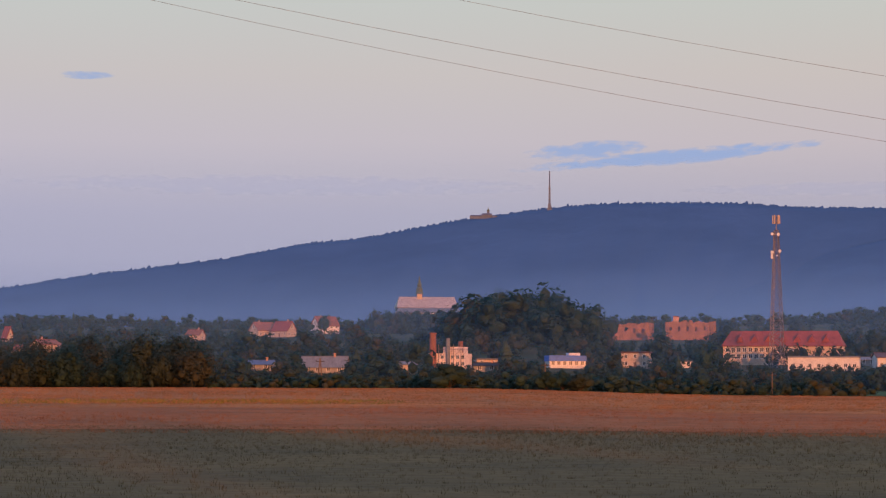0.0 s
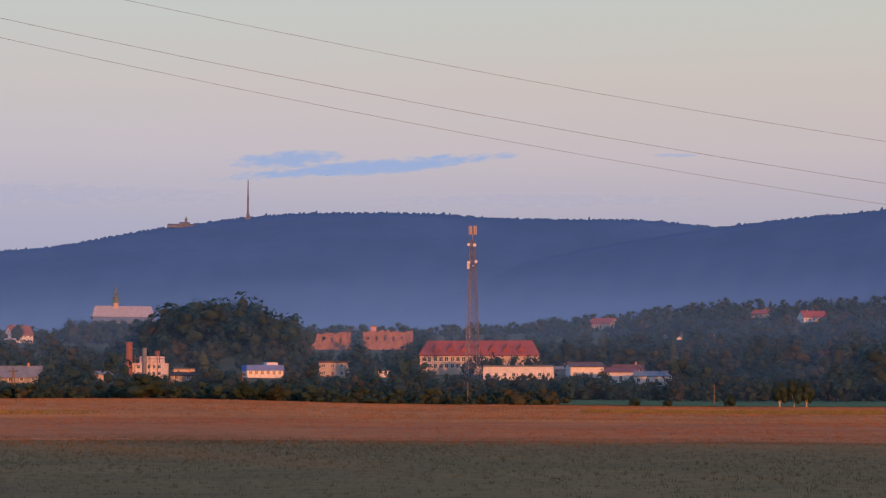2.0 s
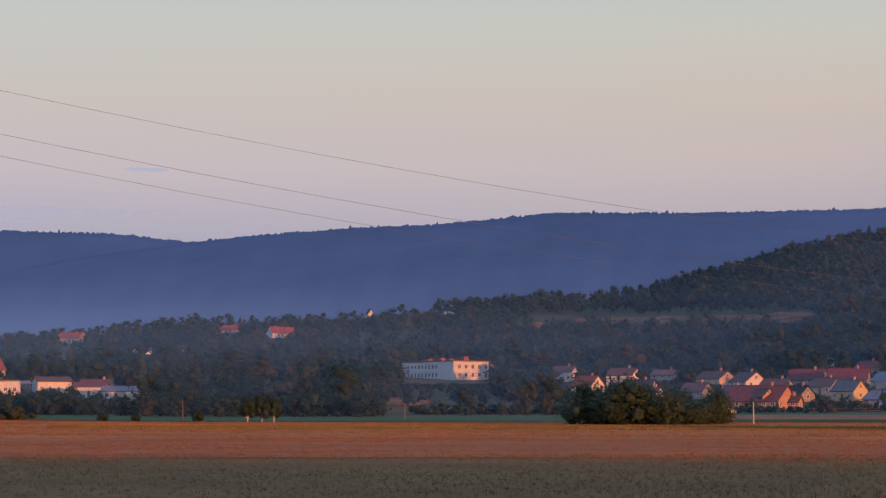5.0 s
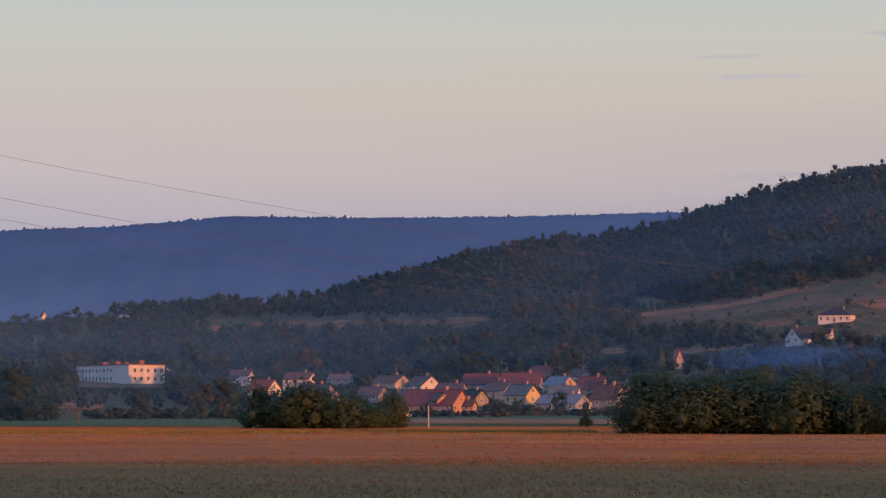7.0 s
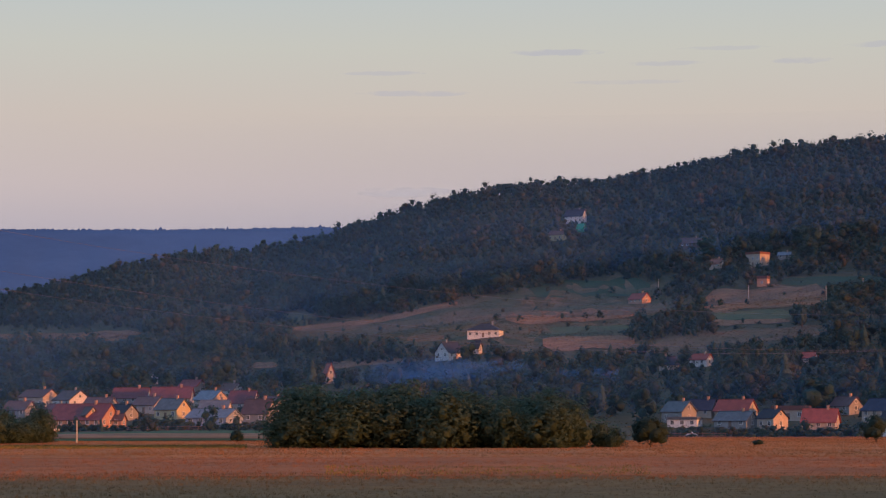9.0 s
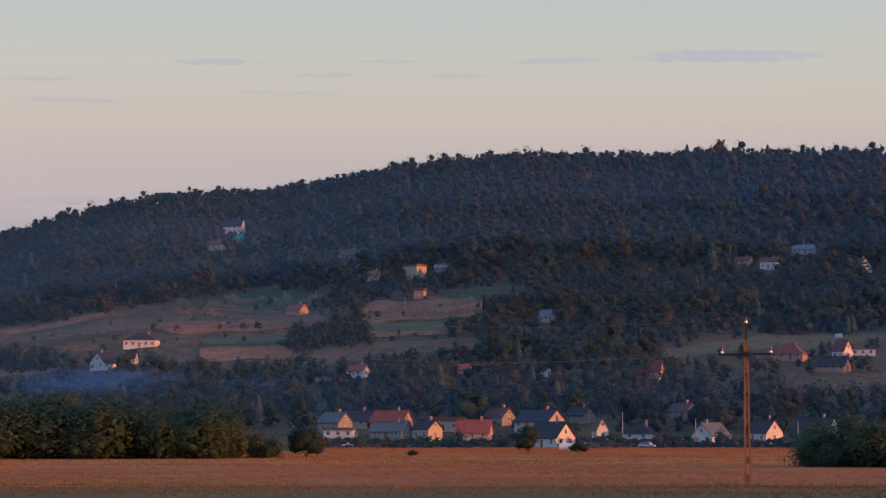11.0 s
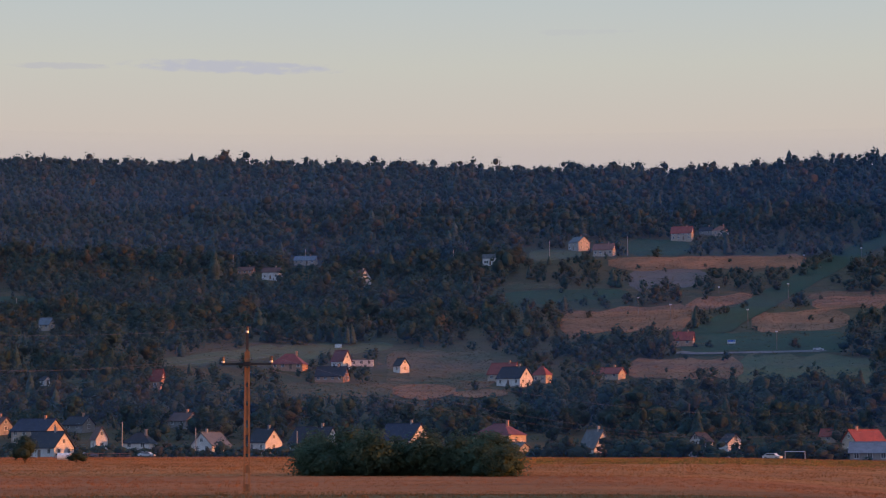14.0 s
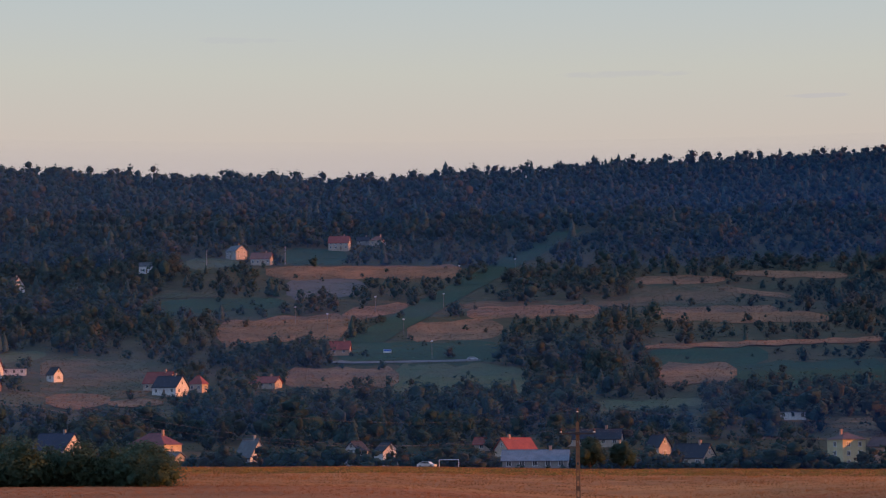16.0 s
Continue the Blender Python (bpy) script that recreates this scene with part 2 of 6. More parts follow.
def rod(bm, a, b, r0, r1=None, sides=6):
    a, b = Vector(a), Vector(b)
    r1 = r0 if r1 is None else r1
    turn = (b - a).to_track_quat("Z", "Y").to_matrix()
    rings = []
    for c, r in ((a, r0), (b, r1)):
        rings.append([bm.verts.new(c + turn @ Vector((r * math.cos(k * math.tau / sides), r * math.sin(k * math.tau / sides), 0))) for k in range(sides)])
    for k in range(sides):
        bm.faces.new((rings[0][k], rings[0][(k + 1) % sides], rings[1][(k + 1) % sides], rings[1][k]))
    bm.faces.new(rings[0][::-1])
    bm.faces.new(rings[1])
    return bm


# ---- ground: one sheet to the horizon ----
az_line = np.concatenate([np.arange(-180, -20, 8.0), np.arange(-20, 90, 0.4), np.arange(90, 180.1, 6.0)])
az_line[-1] = 180.0
d_line = np.concatenate([np.array([2.0, 8, 16]), np.geomspace(26, 450, 26), np.arange(470, 1900, 20.0), np.geomspace(1930, 5200, 14)])
AA, DD = np.meshgrid(az_line[:-1], d_line)
ZZ = land(AA, DD)
gv = np.stack([DD * np.sin(np.radians(AA)), DD * np.cos(np.radians(AA)), ZZ], -1).reshape(-1, 3)
na, nd = len(az_line) - 1, len(d_line)
jj, ii = np.meshgrid(np.arange(nd - 1), np.arange(na), indexing="ij")
a0, a1 = jj * na + ii, jj * na + (ii + 1) % na
b0, b1 = a0 + na, a1 + na
gt = np.concatenate([np.stack([a0, a1, b1], -1).reshape(-1, 3), np.stack([a0, b1, b0], -1).reshape(-1, 3)])
hub = len(gv)
gv = np.vstack([gv, [[0, 0, 0]]])
gt = np.vstack([gt[:, ::-1], [[hub, (i + 1) % na, i] for i in range(na)]])
ground_mesh = tri_mesh("ground", gv, gt, [MEADOW])
ground_mesh.shade_smooth()
ground = tagged(new("ground", ground_mesh), "rolling meadow land of dull green and brown", "ground", kind="structure")


OPEN = []                        # open fields, over which no trees stand


def field(name, label, mat, az0, az1, low, high, up=0.12, by_angle=True):
    """A field laid on the ground between two headings; low and high give its near and far edge at both ends,
    as height angles, or as distances where by_angle is off."""
    n, m = max(4, int((az1 - az0) / 0.25)), 10
    verts, faces = [], []
    for i in range(n + 1):
        u = i / n
        az = az0 + (az1 - az0) * u
        wob = 1 + 0.05 * math.sin(az * 2.1 + az0 * 7) + 0.03 * math.sin(az * 9 + az0)
        lo, hi = low[0] + (low[1] - low[0]) * u, high[0] + (high[1] - high[0]) * u
        d0, d1 = (reach(az, lo), reach(az, hi)) if by_angle else (lo, hi)
        if by_angle:                                    # ragged, rounded outline
            end = min(1.0, 16 * u + .5, 14 * (1 - u) + .4) * (1 + .12 * math.sin(az * 5 + az0 * 3))
            mid = (d0 + d1) / 2
            d0, d1 = mid - (mid - d0) * end * (2 - wob), mid + (d1 - mid) * end * wob
        for k in range(m + 1):
            verts.append(spot(az, d0 + (d1 - d0) * k / m, up))
    for i, k in product(range(n), range(m)):
        a = i * (m + 1) + k
        faces.append((a, a + m + 1, a + m + 2, a + 1))
    faces = [f[::-1] for f in faces]
    ob = new(name, mesh_from(name, verts, faces, mat, True))
    if by_angle:
        OPEN.append((az0, az1, low, high, .3 if mat is STUBBLE else (.5 if mat is HAY else .7)))
    if by_angle and mat in (STUBBLE, HAY):               # standing stalks that catch the low sun
        r = np.random.default_rng(int(az0 * 100) + len(verts))
        P = np.array(verts).reshape(n + 1, m + 1, 3)
        c = int(0.5 + np.linalg.norm(P[n // 2, 0] - P[n // 2, -1]) * np.linalg.norm(P[0, m // 2] - P[-1, m // 2]) * .36)
        i, j = r.integers(0, n, c), r.integers(0, m, c)
        u, v = r.random((c, 1)), r.random((c, 1))
        q = (P[i, j] * (1 - u) + P[i + 1, j] * u) * (1 - v) + (P[i, j + 1] * (1 - u) + P[i + 1, j + 1] * u) * v
        a = r.uniform(0, math.tau, c)
        side = np.stack([np.cos(a), np.sin(a), 0 * a], -1) * r.uniform(.12, .34, (c, 1))
        top = np.stack([r.normal(0, .1, c), r.normal(0, .1, c), r.uniform(.12, .26, c)], -1)
        V = np.stack([q - side, q + side, q + side * .7 + top, q - side * .7 + top], 1).reshape(-1, 3)
        k = np.arange(c)[:, None] * 4
        stalks = new("field_stalks", tri_mesh("field_stalks", V, np.concatenate([k + np.array([[0, 1, 2]]), k + np.array([[0, 2, 3]])]), [mat]))
        tagged(stalks, "short dry stalks standing on the hillside field", "grass", kind="stuff")
    return tagged(ob, label, "field", kind="structure")


# ---- far ridges ----
def profile(points, az):
    xs, ys = [p[0] for p in points], [p[1] for p in points]
    fine = np.interp(az, xs, ys)
    for _ in range(3):
        fine[1:-1] = 0.25 * fine[:-2] + 0.5 * fine[1:-1] + 0.25 * fine[2:]
    return fine


def ridge(name, label, points, crest_d, foot_d, mat, tree_h, seed):
    az = np.arange(points[0][0], points[-1][0] + 0.01, 0.12)
    el = profile(points, az)
    rng = np.random.default_rng(seed)
    rows = np.linspace(0, 1, 24)
    P = np.zeros((len(rows), len(az), 3))
    for k, s in enumerate(rows):
        d = foot_d + (crest_d - foot_d) * s
        zc = EYE + crest_d * np.tan(np.radians(el))
        z = 30 + (zc - 30) * (0.35 * s + 0.65 * s ** 0.75)
        z = z + 3 * math.sin(s * math.pi) * (np.sin(az * 2.3 + 5 * s) + 0.6 * np.sin(az * 5.7 - 9 * s))
        P[k] = np.stack([d * np.sin(np.radians(az)), d * np.cos(np.radians(az)), z], -1)
    P = np.concatenate([P, P[-1:] * np.array([1.03, 1.03, 1]) - np.array([0, 0, 90])])
    nr, nc = P.shape[:2]
    j, i = np.meshgrid(np.arange(nr - 1), np.arange(nc - 1), indexing="ij")
    a, b, c, d4 = j * nc + i, j * nc + i + 1, (j + 1) * nc + i + 1, (j + 1) * nc + i
    tris = np.concatenate([np.stack([a, b, c], -1).reshape(-1, 3), np.stack([a, c, d4], -1).reshape(-1, 3)])[:, ::-1]
    verts = [P.reshape(-1, 3)]
    tri = [tris]
    base = nr * nc
    # treetops along the crest
    step = 0.045
    for azc in np.arange(az[0], az[-1], step):
        azj = azc + rng.uniform(-0.5, 0.5) * step
        e = np.interp(azj, az, el)
        h, w = tree_h * rng.uniform(0.35, 1.0) * (1.5 if rng.random() < 0.06 else 1), 5.0 * rng.uniform(0.6, 1.3)
        zc = EYE + crest_d * math.tan(math.radians(e)) - 1.5
        x, y = crest_d * math.sin(math.radians(azj)), crest_d * math.cos(math.radians(azj))
        ca, sa = math.cos(math.radians(azj)), math.sin(math.radians(azj))
        v = np.array([[x - w * ca, y + w * sa, zc], [x + w * ca, y - w * sa, zc], [x + 4 * sa, y + 4 * ca, zc],
                      [x - .3 * w * ca, y + .3 * w * sa, zc + h * .8], [x + .35 * w * ca, y - .35 * w * sa, zc + h]])
        verts.append(v)
        tri.append(np.array([[0, 1, 4], [0, 4, 3], [1, 2, 4], [2, 0, 3], [2, 3, 4]]) + base)
        base += 5
    me = tri_mesh(name, np.concatenate(verts), np.concatenate(tri), [mat])
    return tagged(new(name, me), label, "ridge", kind="structure")


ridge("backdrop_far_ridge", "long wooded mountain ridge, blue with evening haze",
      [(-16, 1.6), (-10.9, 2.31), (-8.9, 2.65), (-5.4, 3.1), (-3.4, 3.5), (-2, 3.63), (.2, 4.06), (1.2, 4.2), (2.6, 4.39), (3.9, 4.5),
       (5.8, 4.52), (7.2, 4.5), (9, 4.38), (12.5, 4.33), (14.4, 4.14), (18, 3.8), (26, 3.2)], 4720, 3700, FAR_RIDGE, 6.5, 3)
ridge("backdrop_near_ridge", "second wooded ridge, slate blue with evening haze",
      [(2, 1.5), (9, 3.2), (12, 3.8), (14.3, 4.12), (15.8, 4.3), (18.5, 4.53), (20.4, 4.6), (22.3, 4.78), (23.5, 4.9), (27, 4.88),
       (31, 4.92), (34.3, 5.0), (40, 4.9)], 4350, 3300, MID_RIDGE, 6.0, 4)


# ---- buildings ----
def wall_mat(name, c):
    return material(name, c, tuple(v * 0.86 for v in c), 2.2, 0.9, piece=0.06, bump=0.25, fine=0.02, spec=0.2)


WHITE, CREAM, YELLOW = wall_mat("white_render", (.62, .60, .58)), wall_mat("cream_render", (.45, .365, .29)), wall_mat("yellow_render", (.52, .44, .27))
GREY, BLUEGREY, BROWN = wall_mat("grey_render", (.27, .26, .25)), wall_mat("blue_grey_sheet", (.27, .32, .40)), wall_mat("brown_boards", (.20, .14, .11))
BRICK, STONE = wall_mat("brick_wall", (.44, .26, .18)), wall_mat("grey_stone", (.42, .38, .34))
PLASTER = wall_mat("school_plaster", (.56, .53, .50))
GREENPAINT = wall_mat("bright_green_paint", (.05, .30, .17))
PLANT = wall_mat("plant_cladding", (.70, .58, .50))


def roof_mat(name, c, rough=0.75):
    return material(name, c, tuple(v * 0.75 for v in c), 1.6, rough, piece=0.1, bump=0.4, fine=0.05, spec=0.3)


RED_ROOF, RUST_ROOF = roof_mat("red_tiles", (.26, .060, .040)), roof_mat("rust_tiles", (.22, .09, .055))
BROWN_ROOF, MAROON_ROOF = roof_mat("brown_tiles", (.11, .060, .05)), roof_mat("maroon_tiles", (.15, .045, .042))
DARK_ROOF, GREY_ROOF = roof_mat("black_tiles", (.030, .030, .036), .85), roof_mat("slate_sheets", (.11, .115, .12))
NAVY_ROOF, BLUE_ROOF = roof_mat("navy_sheets", (.030, .034, .055), .85), roof_mat("blue_sheets", (.08, .13, .23), .8)
ZINC_ROOF = roof_mat("pale_zinc_sheets", (.17, .19, .22), .8)
FRAME = material("white_window_frames", (.7, .7, .68), None, 1.0, .5)
GLASS = material("dark_window_glass", (.03, .035, .045), None, 3.0, .4, spec=.5)
STEEL = material("galvanised_steel", (.25, .21, .19), (.19, .16, .14), 1.0, .45, .6)
CONCRETE = material("weathered_pole_concrete", (.25, .14, .072), (.18, .10, .058), .7, .9, bump=.5, fine=.02)
WOODPOLE = material("tarred_pole_wood", (.17, .125, .095), (.12, .09, .07), .5, .9, bump=.5, fine=.02)
PALE_POLE = material("bleached_pole_wood", (.46, .41, .36), (.36, .32, .28), .5, .9, bump=.4, fine=.02)
CERAMIC = material("brown_ceramic", (.10, .05, .04), None, .5, .2)
PORCELAIN = material("white_porcelain", (.75, .74, .72), None, .5, .2)
WIRE = material("aluminium_wire", (.14, .135, .14), None, .5, .5, .3)

CLEAR = []                       # headings and distances that stay free of trees in front of a building


def keep_open(az, half, d, el, front=400.0):
    CLEAR.append((az - half, az + half, d, el, front))


def flat_mesh(name, build, mat):
    bm = bmesh.new()
    build(bm)
    me = bpy.data.meshes.new(name)
    bm.to_mesh(me)
    bm.free()
    me.materials.append(mat)
    return me


def frame_build(bm):
    for x0, x1, z0, z1 in ((-.62, .62, -.06, .06), (-.62, .62, 1.24, 1.36), (-.62, -.5, .06, 1.24), (.5, .62, .06, 1.24), (-.04, .04, .06, 1.24)):
        box(bm, x0, x1, -.07, .05, z0, z1)


WINDOW_MESH = flat_mesh("window_frame", frame_build, FRAME)
PANE_MESH = flat_mesh("pane", lambda bm: box(bm, -.51, .51, -.025, .04, .05, 1.25), GLASS)
DOOR_MESH = flat_mesh("door", lambda bm: (box(bm, -.5, .5, -.06, .04, 0, 2.05), box(bm, -.42, .42, -.09, -.05, 1.2, 1.9), box(bm, -.42, .42, -.09, -.05, .15, 1.0)), BROWN)


def window(parent, x, y, z, turn=0.0, size=1.0):
    w = new("window", WINDOW_MESH)
    w.parent = parent
    w.matrix_basis = Matrix.LocRotScale((x, y, z), Euler((0, 0, radians(turn))), (size, 1, size))
    p = new("pane", PANE_MESH)
    p.parent = w


def upright(name, az, d, turn=0.0):
    root = new(name)
    x, y, z = spot(az, d)
    root.matrix_basis = pose(x, y, z, 0, 0, -az - turn)
    return root


def house(label, az, d, length, depth, eave, ridge, turn, wall, roof, kind="gable", name="house", category="house", chimneys=1, opened=.68):
    """A house with its ridge along x, front to the lens before it is turned; walls, roof, windows, door, chimney."""
    root = upright(name, az, d, turn)
    hx, hy, sill = length / 2, depth / 2, -1.2
    bm = bmesh.new()
    ring = [(-hx, -hy), (hx, -hy), (hx, hy), (-hx, hy)]
    low = [bm.verts.new((x, y, sill)) for x, y in ring]
    top = [bm.verts.new((x, y, eave)) for x, y in ring]
    for i in range(4):
        bm.faces.new((low[i], low[(i + 1) % 4], top[(i + 1) % 4], top[i]))
    if kind == "gable":
        for k, (i, j) in ((hx, (1, 2)), (-hx, (3, 0))):
            bm.faces.new((top[i], top[j], bm.verts.new((k, 0, ridge - .12))))
    part("wall", bm, wall, root)
    bm = bmesh.new()
    o = 0.45
    drop = (ridge - eave) / hy * o if kind != "flat" else 0
    if kind == "gable":
        slab(bm, (-hx - o, -hy - o, eave - drop), (hx + o, -hy - o, eave - drop), (hx + o, .02, ridge), (-hx - o, .02, ridge), .16)
        slab(bm, (hx + o, hy + o, eave - drop), (-hx - o, hy + o, eave - drop), (-hx - o, -.02, ridge), (hx + o, -.02, ridge), .16)
        rod(bm, (-hx - o, 0, ridge + .02), (hx + o, 0, ridge + .02), .11, .11, 6)
    elif kind == "hip":
        r = max(hx - hy, hx * .12)
        c = [bm.verts.new(v) for v in ((-hx - o, -hy - o, eave - drop), (hx + o, -hy - o, eave - drop), (hx + o, hy + o, eave - drop), (-hx - o, hy + o, eave - drop))]
        p, q = bm.verts.new((-r, 0, ridge)), bm.verts.new((r, 0, ridge))
        for f in ((c[0], c[1], q, p), (c[1], c[2], q), (c[2], c[3], p, q), (c[3], c[0], p), (c[3], c[2], c[1], c[0])):
            bm.faces.new(f)
        rod(bm, (-r, 0, ridge), (r, 0, ridge), .12, .12, 6)
    else:
        box(bm, -hx - .25, hx + .25, -hy - .25, hy + .25, eave - .002, eave + .28)
        box(bm, -hx - .1, hx + .1, -hy - .1, hy + .1, eave + .28, max(ridge, eave + .34))
    part("roof", bm, roof, root)
    if kind != "flat" and length > 6:
        for k in range(chimneys):
            x = hx * (.45 - .8 * k) if turn >= 0 else -hx * (.45 - .8 * k)
            bm = bmesh.new()
            box(bm, x - .32, x + .32, -.3, .3, ridge - .9, ridge + .85)
            box(bm, x - .4, x + .4, -.38, .38, ridge + .85, ridge + .98)
            part("chimney", bm, BRICK if wall is not WHITE else GREY, root)
    rows = [1.0] if eave < 4.4 else ([.9, 3.5] if eave < 7 else [.9, 3.4, 5.9])
    n = max(1, int(length / 2.9))
    for z, k in product(rows, range(n)):
        if z + 1.3 > eave - .1:
            z = max(.2, eave - 1.5)
        if k == n // 2 and z == rows[0] and n > 2:
            dr = new("door", DOOR_MESH)
            dr.parent = root
            dr.location = (-hx + (k + .5) * length / n, -hy, 0)
            continue
        window(root, -hx + (k + .5) * length / n, -hy, z)
    m = max(1, int(depth / 3.4))
    for s in (1, -1):
        for z, k in product(rows, range(m)):
            window(root, s * hx, -hy + (k + .5) * depth / m, max(.2, min(z, eave - 1.5)), 90 * s)
        if kind == "gable" and ridge - eave > 1.9:
            window(root, s * hx, 0, eave + (ridge - eave) * .18, 90 * s, .85)
    a = math.radians(abs(turn))
    span = length * math.cos(a) + depth * math.sin(a)
    keep_open(az, math.degrees(span / 2 / d) * 0.96, d, math.degrees(math.atan2(root.location.z + eave * opened - EYE, d)))
    CLEAR.append((az - math.degrees(span * .62 / d), az + math.degrees(span * .62 / d), d + span * .5, -9, span))
    return tagged(root, label, category)


house("white-walled house with a low red roof in the town", -4.47, 1275, 12.8, 8.9, 3.9, 8.3, -35, CREAM, RUST_ROOF)
house("pale house with a red tiled roof in the town", -3.95, 1265, 11.4, 8.0, 3.6, 8.6, 40, CREAM, RED_ROOF)
house("white house with a red roof among town trees", -2.93, 1425, 14.4, 10.0, 5.2, 10.8, -30, WHITE, RUST_ROOF)
house("small orange-lit house among trees", -6.14, 1185, 8.0, 6.4, 3.2, 5.8, 30, CREAM, RUST_ROOF)
house("cream house with a brown roof at the edge of town", -9.80, 940, 9.8, 7.8, 4.5, 6.5, -40, CREAM, RUST_ROOF)
house("house with a steep red roof", -10.72, 1165, 5.1, 4.1, 2.2, 7.8, 60, CREAM, RED_ROOF)
house("low house with an orange roof", -10.48, 965, 3.8, 3.0, 2.3, 3.7, 20, CREAM, RUST_ROOF)
house("low shed with a blue metal roof", -4.50, 745, 8.1, 4.9, 2.2, 3.4, 15, GREY, BLUE_ROOF)
house("long grey barn with a metal roof", -2.93, 715, 14.0, 6.3, 2.2, 5.3, 12, GREY, ZINC_ROOF)
house("small white shed with a zinc roof", -0.92, 755, 5.5, 3.8, 2.2, 3.0, -40, CREAM, ZINC_ROOF)
house("low white workshop with a flat roof", 1.07, 780, 7.3, 4.4, 2.2, 2.7, -15, CREAM, GREY_ROOF, "flat")
house("low grey shed with a dark roof", 1.10, 735, 7.8, 4.7, 2.2, 3.0, 10, GREY, DARK_ROOF)
house("plain flat-roofed block lit orange by the sun", 4.85, 815, 10.1, 6.1, 5.2, 5.8, 18, CREAM, BROWN_ROOF, "flat", opened=.3)
house("low shed with a pale roof", 10.45, 845, 9.7, 4.8, 2.2, 3.1, 25, GREY, ZINC_ROOF)
house("small white shed among trees", 6.10, 825, 5.4, 3.2, 2.2, 2.5, 0, WHITE, GREY_ROOF, "flat")
house("house with a bright red roof and white gable", 11.53, 1575, 18.4, 11.1, 3.8, 7.6, 35, CREAM, RED_ROOF)
house("house with a red roof on the rise", 15.43, 1620, 12.6, 7.6, 2.4, 5.2, 30, CREAM, RED_ROOF)
house("long white house with a red tiled roof", 16.67, 1550, 18.1, 9.0, 3.3, 7.5, -30, WHITE, RED_ROOF)
house("small house with a brown roof among trees", 13.25, 1330, 9.5, 5.7, 2.3, 4.5, -30, WHITE, BROWN_ROOF)
house("small white house far off among trees", 14.12, 1325, 6.1, 3.7, 2.2, 3.4, -30, WHITE, BROWN_ROOF)
house("house with a brown roof and white porch", 12.15, 825, 11.4, 6.9, 2.2, 4.9, 15, CREAM, BROWN_ROOF)
house("brown-roofed cottage among trees", 14.89, 910, 4.0, 2.8, 2.2, 3.7, 10, BROWN, BROWN_ROOF)
house("small red-roofed house among trees", 17.00, 1000, 4.2, 2.9, 2.2, 4.9, 20, CREAM, RED_ROOF)
house("white house on the skyline with a dark roof", 20.86, 1805, 9.1, 5.4, 2.8, 5.9, 30, WHITE, DARK_ROOF)
house("tiny white house with a steep roof", 18.87, 1875, 5.8, 4.7, 3.9, 7.5, 70, WHITE, DARK_ROOF)
house("white two-storey house with a shallow brown roof", 23.73, 985, 9.2, 6.5, 4.3, 6.7, 25, WHITE, BROWN_ROOF)
house("house with a red roof and an orange-lit gable", 24.30, 860, 9.9, 7.9, 2.7, 6.3, 42, WHITE, RED_ROOF)
house("house with a brown roof and white walls", 25.19, 910, 11.4, 8.0, 5.3, 8.0, 28, WHITE, BROWN_ROOF)
house("low house with a dark blue roof", 25.57, 855, 11.7, 7.0, 2.2, 4.6, 20, GREY, NAVY_ROOF)
house("row house with a rust red roof", 26.24, 965, 10.9, 7.6, 2.2, 4.4, 30, CREAM, RUST_ROOF)
house("large house with a brown hipped roof and orange-lit walls", 28.55, 668, 18.0, 10.5, 2.6, 6.9, 33, BRICK, MAROON_ROOF)
house("house with a porch gable beside the large house", 28.65, 665, 5.4, 4.4, 4.0, 6.1, 60, BRICK, BROWN_ROOF)
house("low wing with a brown roof", 29.26, 665, 6.7, 3.3, 2.4, 4.0, 25, BRICK, BROWN_ROOF)
house("house with a brown roof and lit gable", 27.46, 860, 12.3, 8.6, 3.8, 6.5, 45, CREAM, BROWN_ROOF)
house("white house with a broad shallow gable", 28.25, 825, 10.2, 9.1, 2.9, 6.2, 55, WHITE, BROWN_ROOF)
house("long row house with a dark red tiled roof", 29.71, 850, 13.1, 6.5, 2.2, 5.7, 20, GREY, MAROON_ROOF)
house("long row house with a dark red tiled roof", 30.71, 835, 14.5, 7.2, 2.2, 5.9, 15, GREY, MAROON_ROOF)
house("pale yellow house with a grey roof", 30.71, 720, 9.2, 6.5, 3.3, 6.4, 42, YELLOW, GREY_ROOF)
house("house with an orange-lit gable and a zinc roof", 31.66, 795, 9.5, 7.6, 2.7, 5.6, 48, CREAM, ZINC_ROOF)
house("white flat-roofed annexe behind a warehouse", 31.77, 745, 9.2, 5.5, 2.5, 4.7, 15, WHITE, GREY_ROOF)
house("blue-grey warehouse with a low metal roof", 31.74, 665, 14.1, 8.5, 2.7, 5.1, 35, BLUEGREY, ZINC_ROOF)
house("grey rendered house with a brown roof", 32.86, 690, 8.4, 6.7, 3.2, 7.2, 30, GREY, BROWN_ROOF)
house("house with a maroon tiled roof", 32.46, 780, 9.1, 6.4, 2.2, 6.1, 25, CREAM, MAROON_ROOF)
house("small white gabled house on the slope", 30.20, 995, 5.8, 5.2, 2.4, 4.9, 75, WHITE, DARK_ROOF)
house("white house with a dark roof on the green slope", 37.58, 965, 9.8, 7.8, 2.8, 7.1, -48, WHITE, DARK_ROOF)
house("white villa with a dark hipped roof", 38.47, 1040, 14.6, 10.2, 3.4, 6.4, 12, WHITE, DARK_ROOF, "hip")
house("unplastered brick cottage on the slope", 38.24, 970, 4.1, 3.3, 2.8, 5.6, 30, STONE, DARK_ROOF)
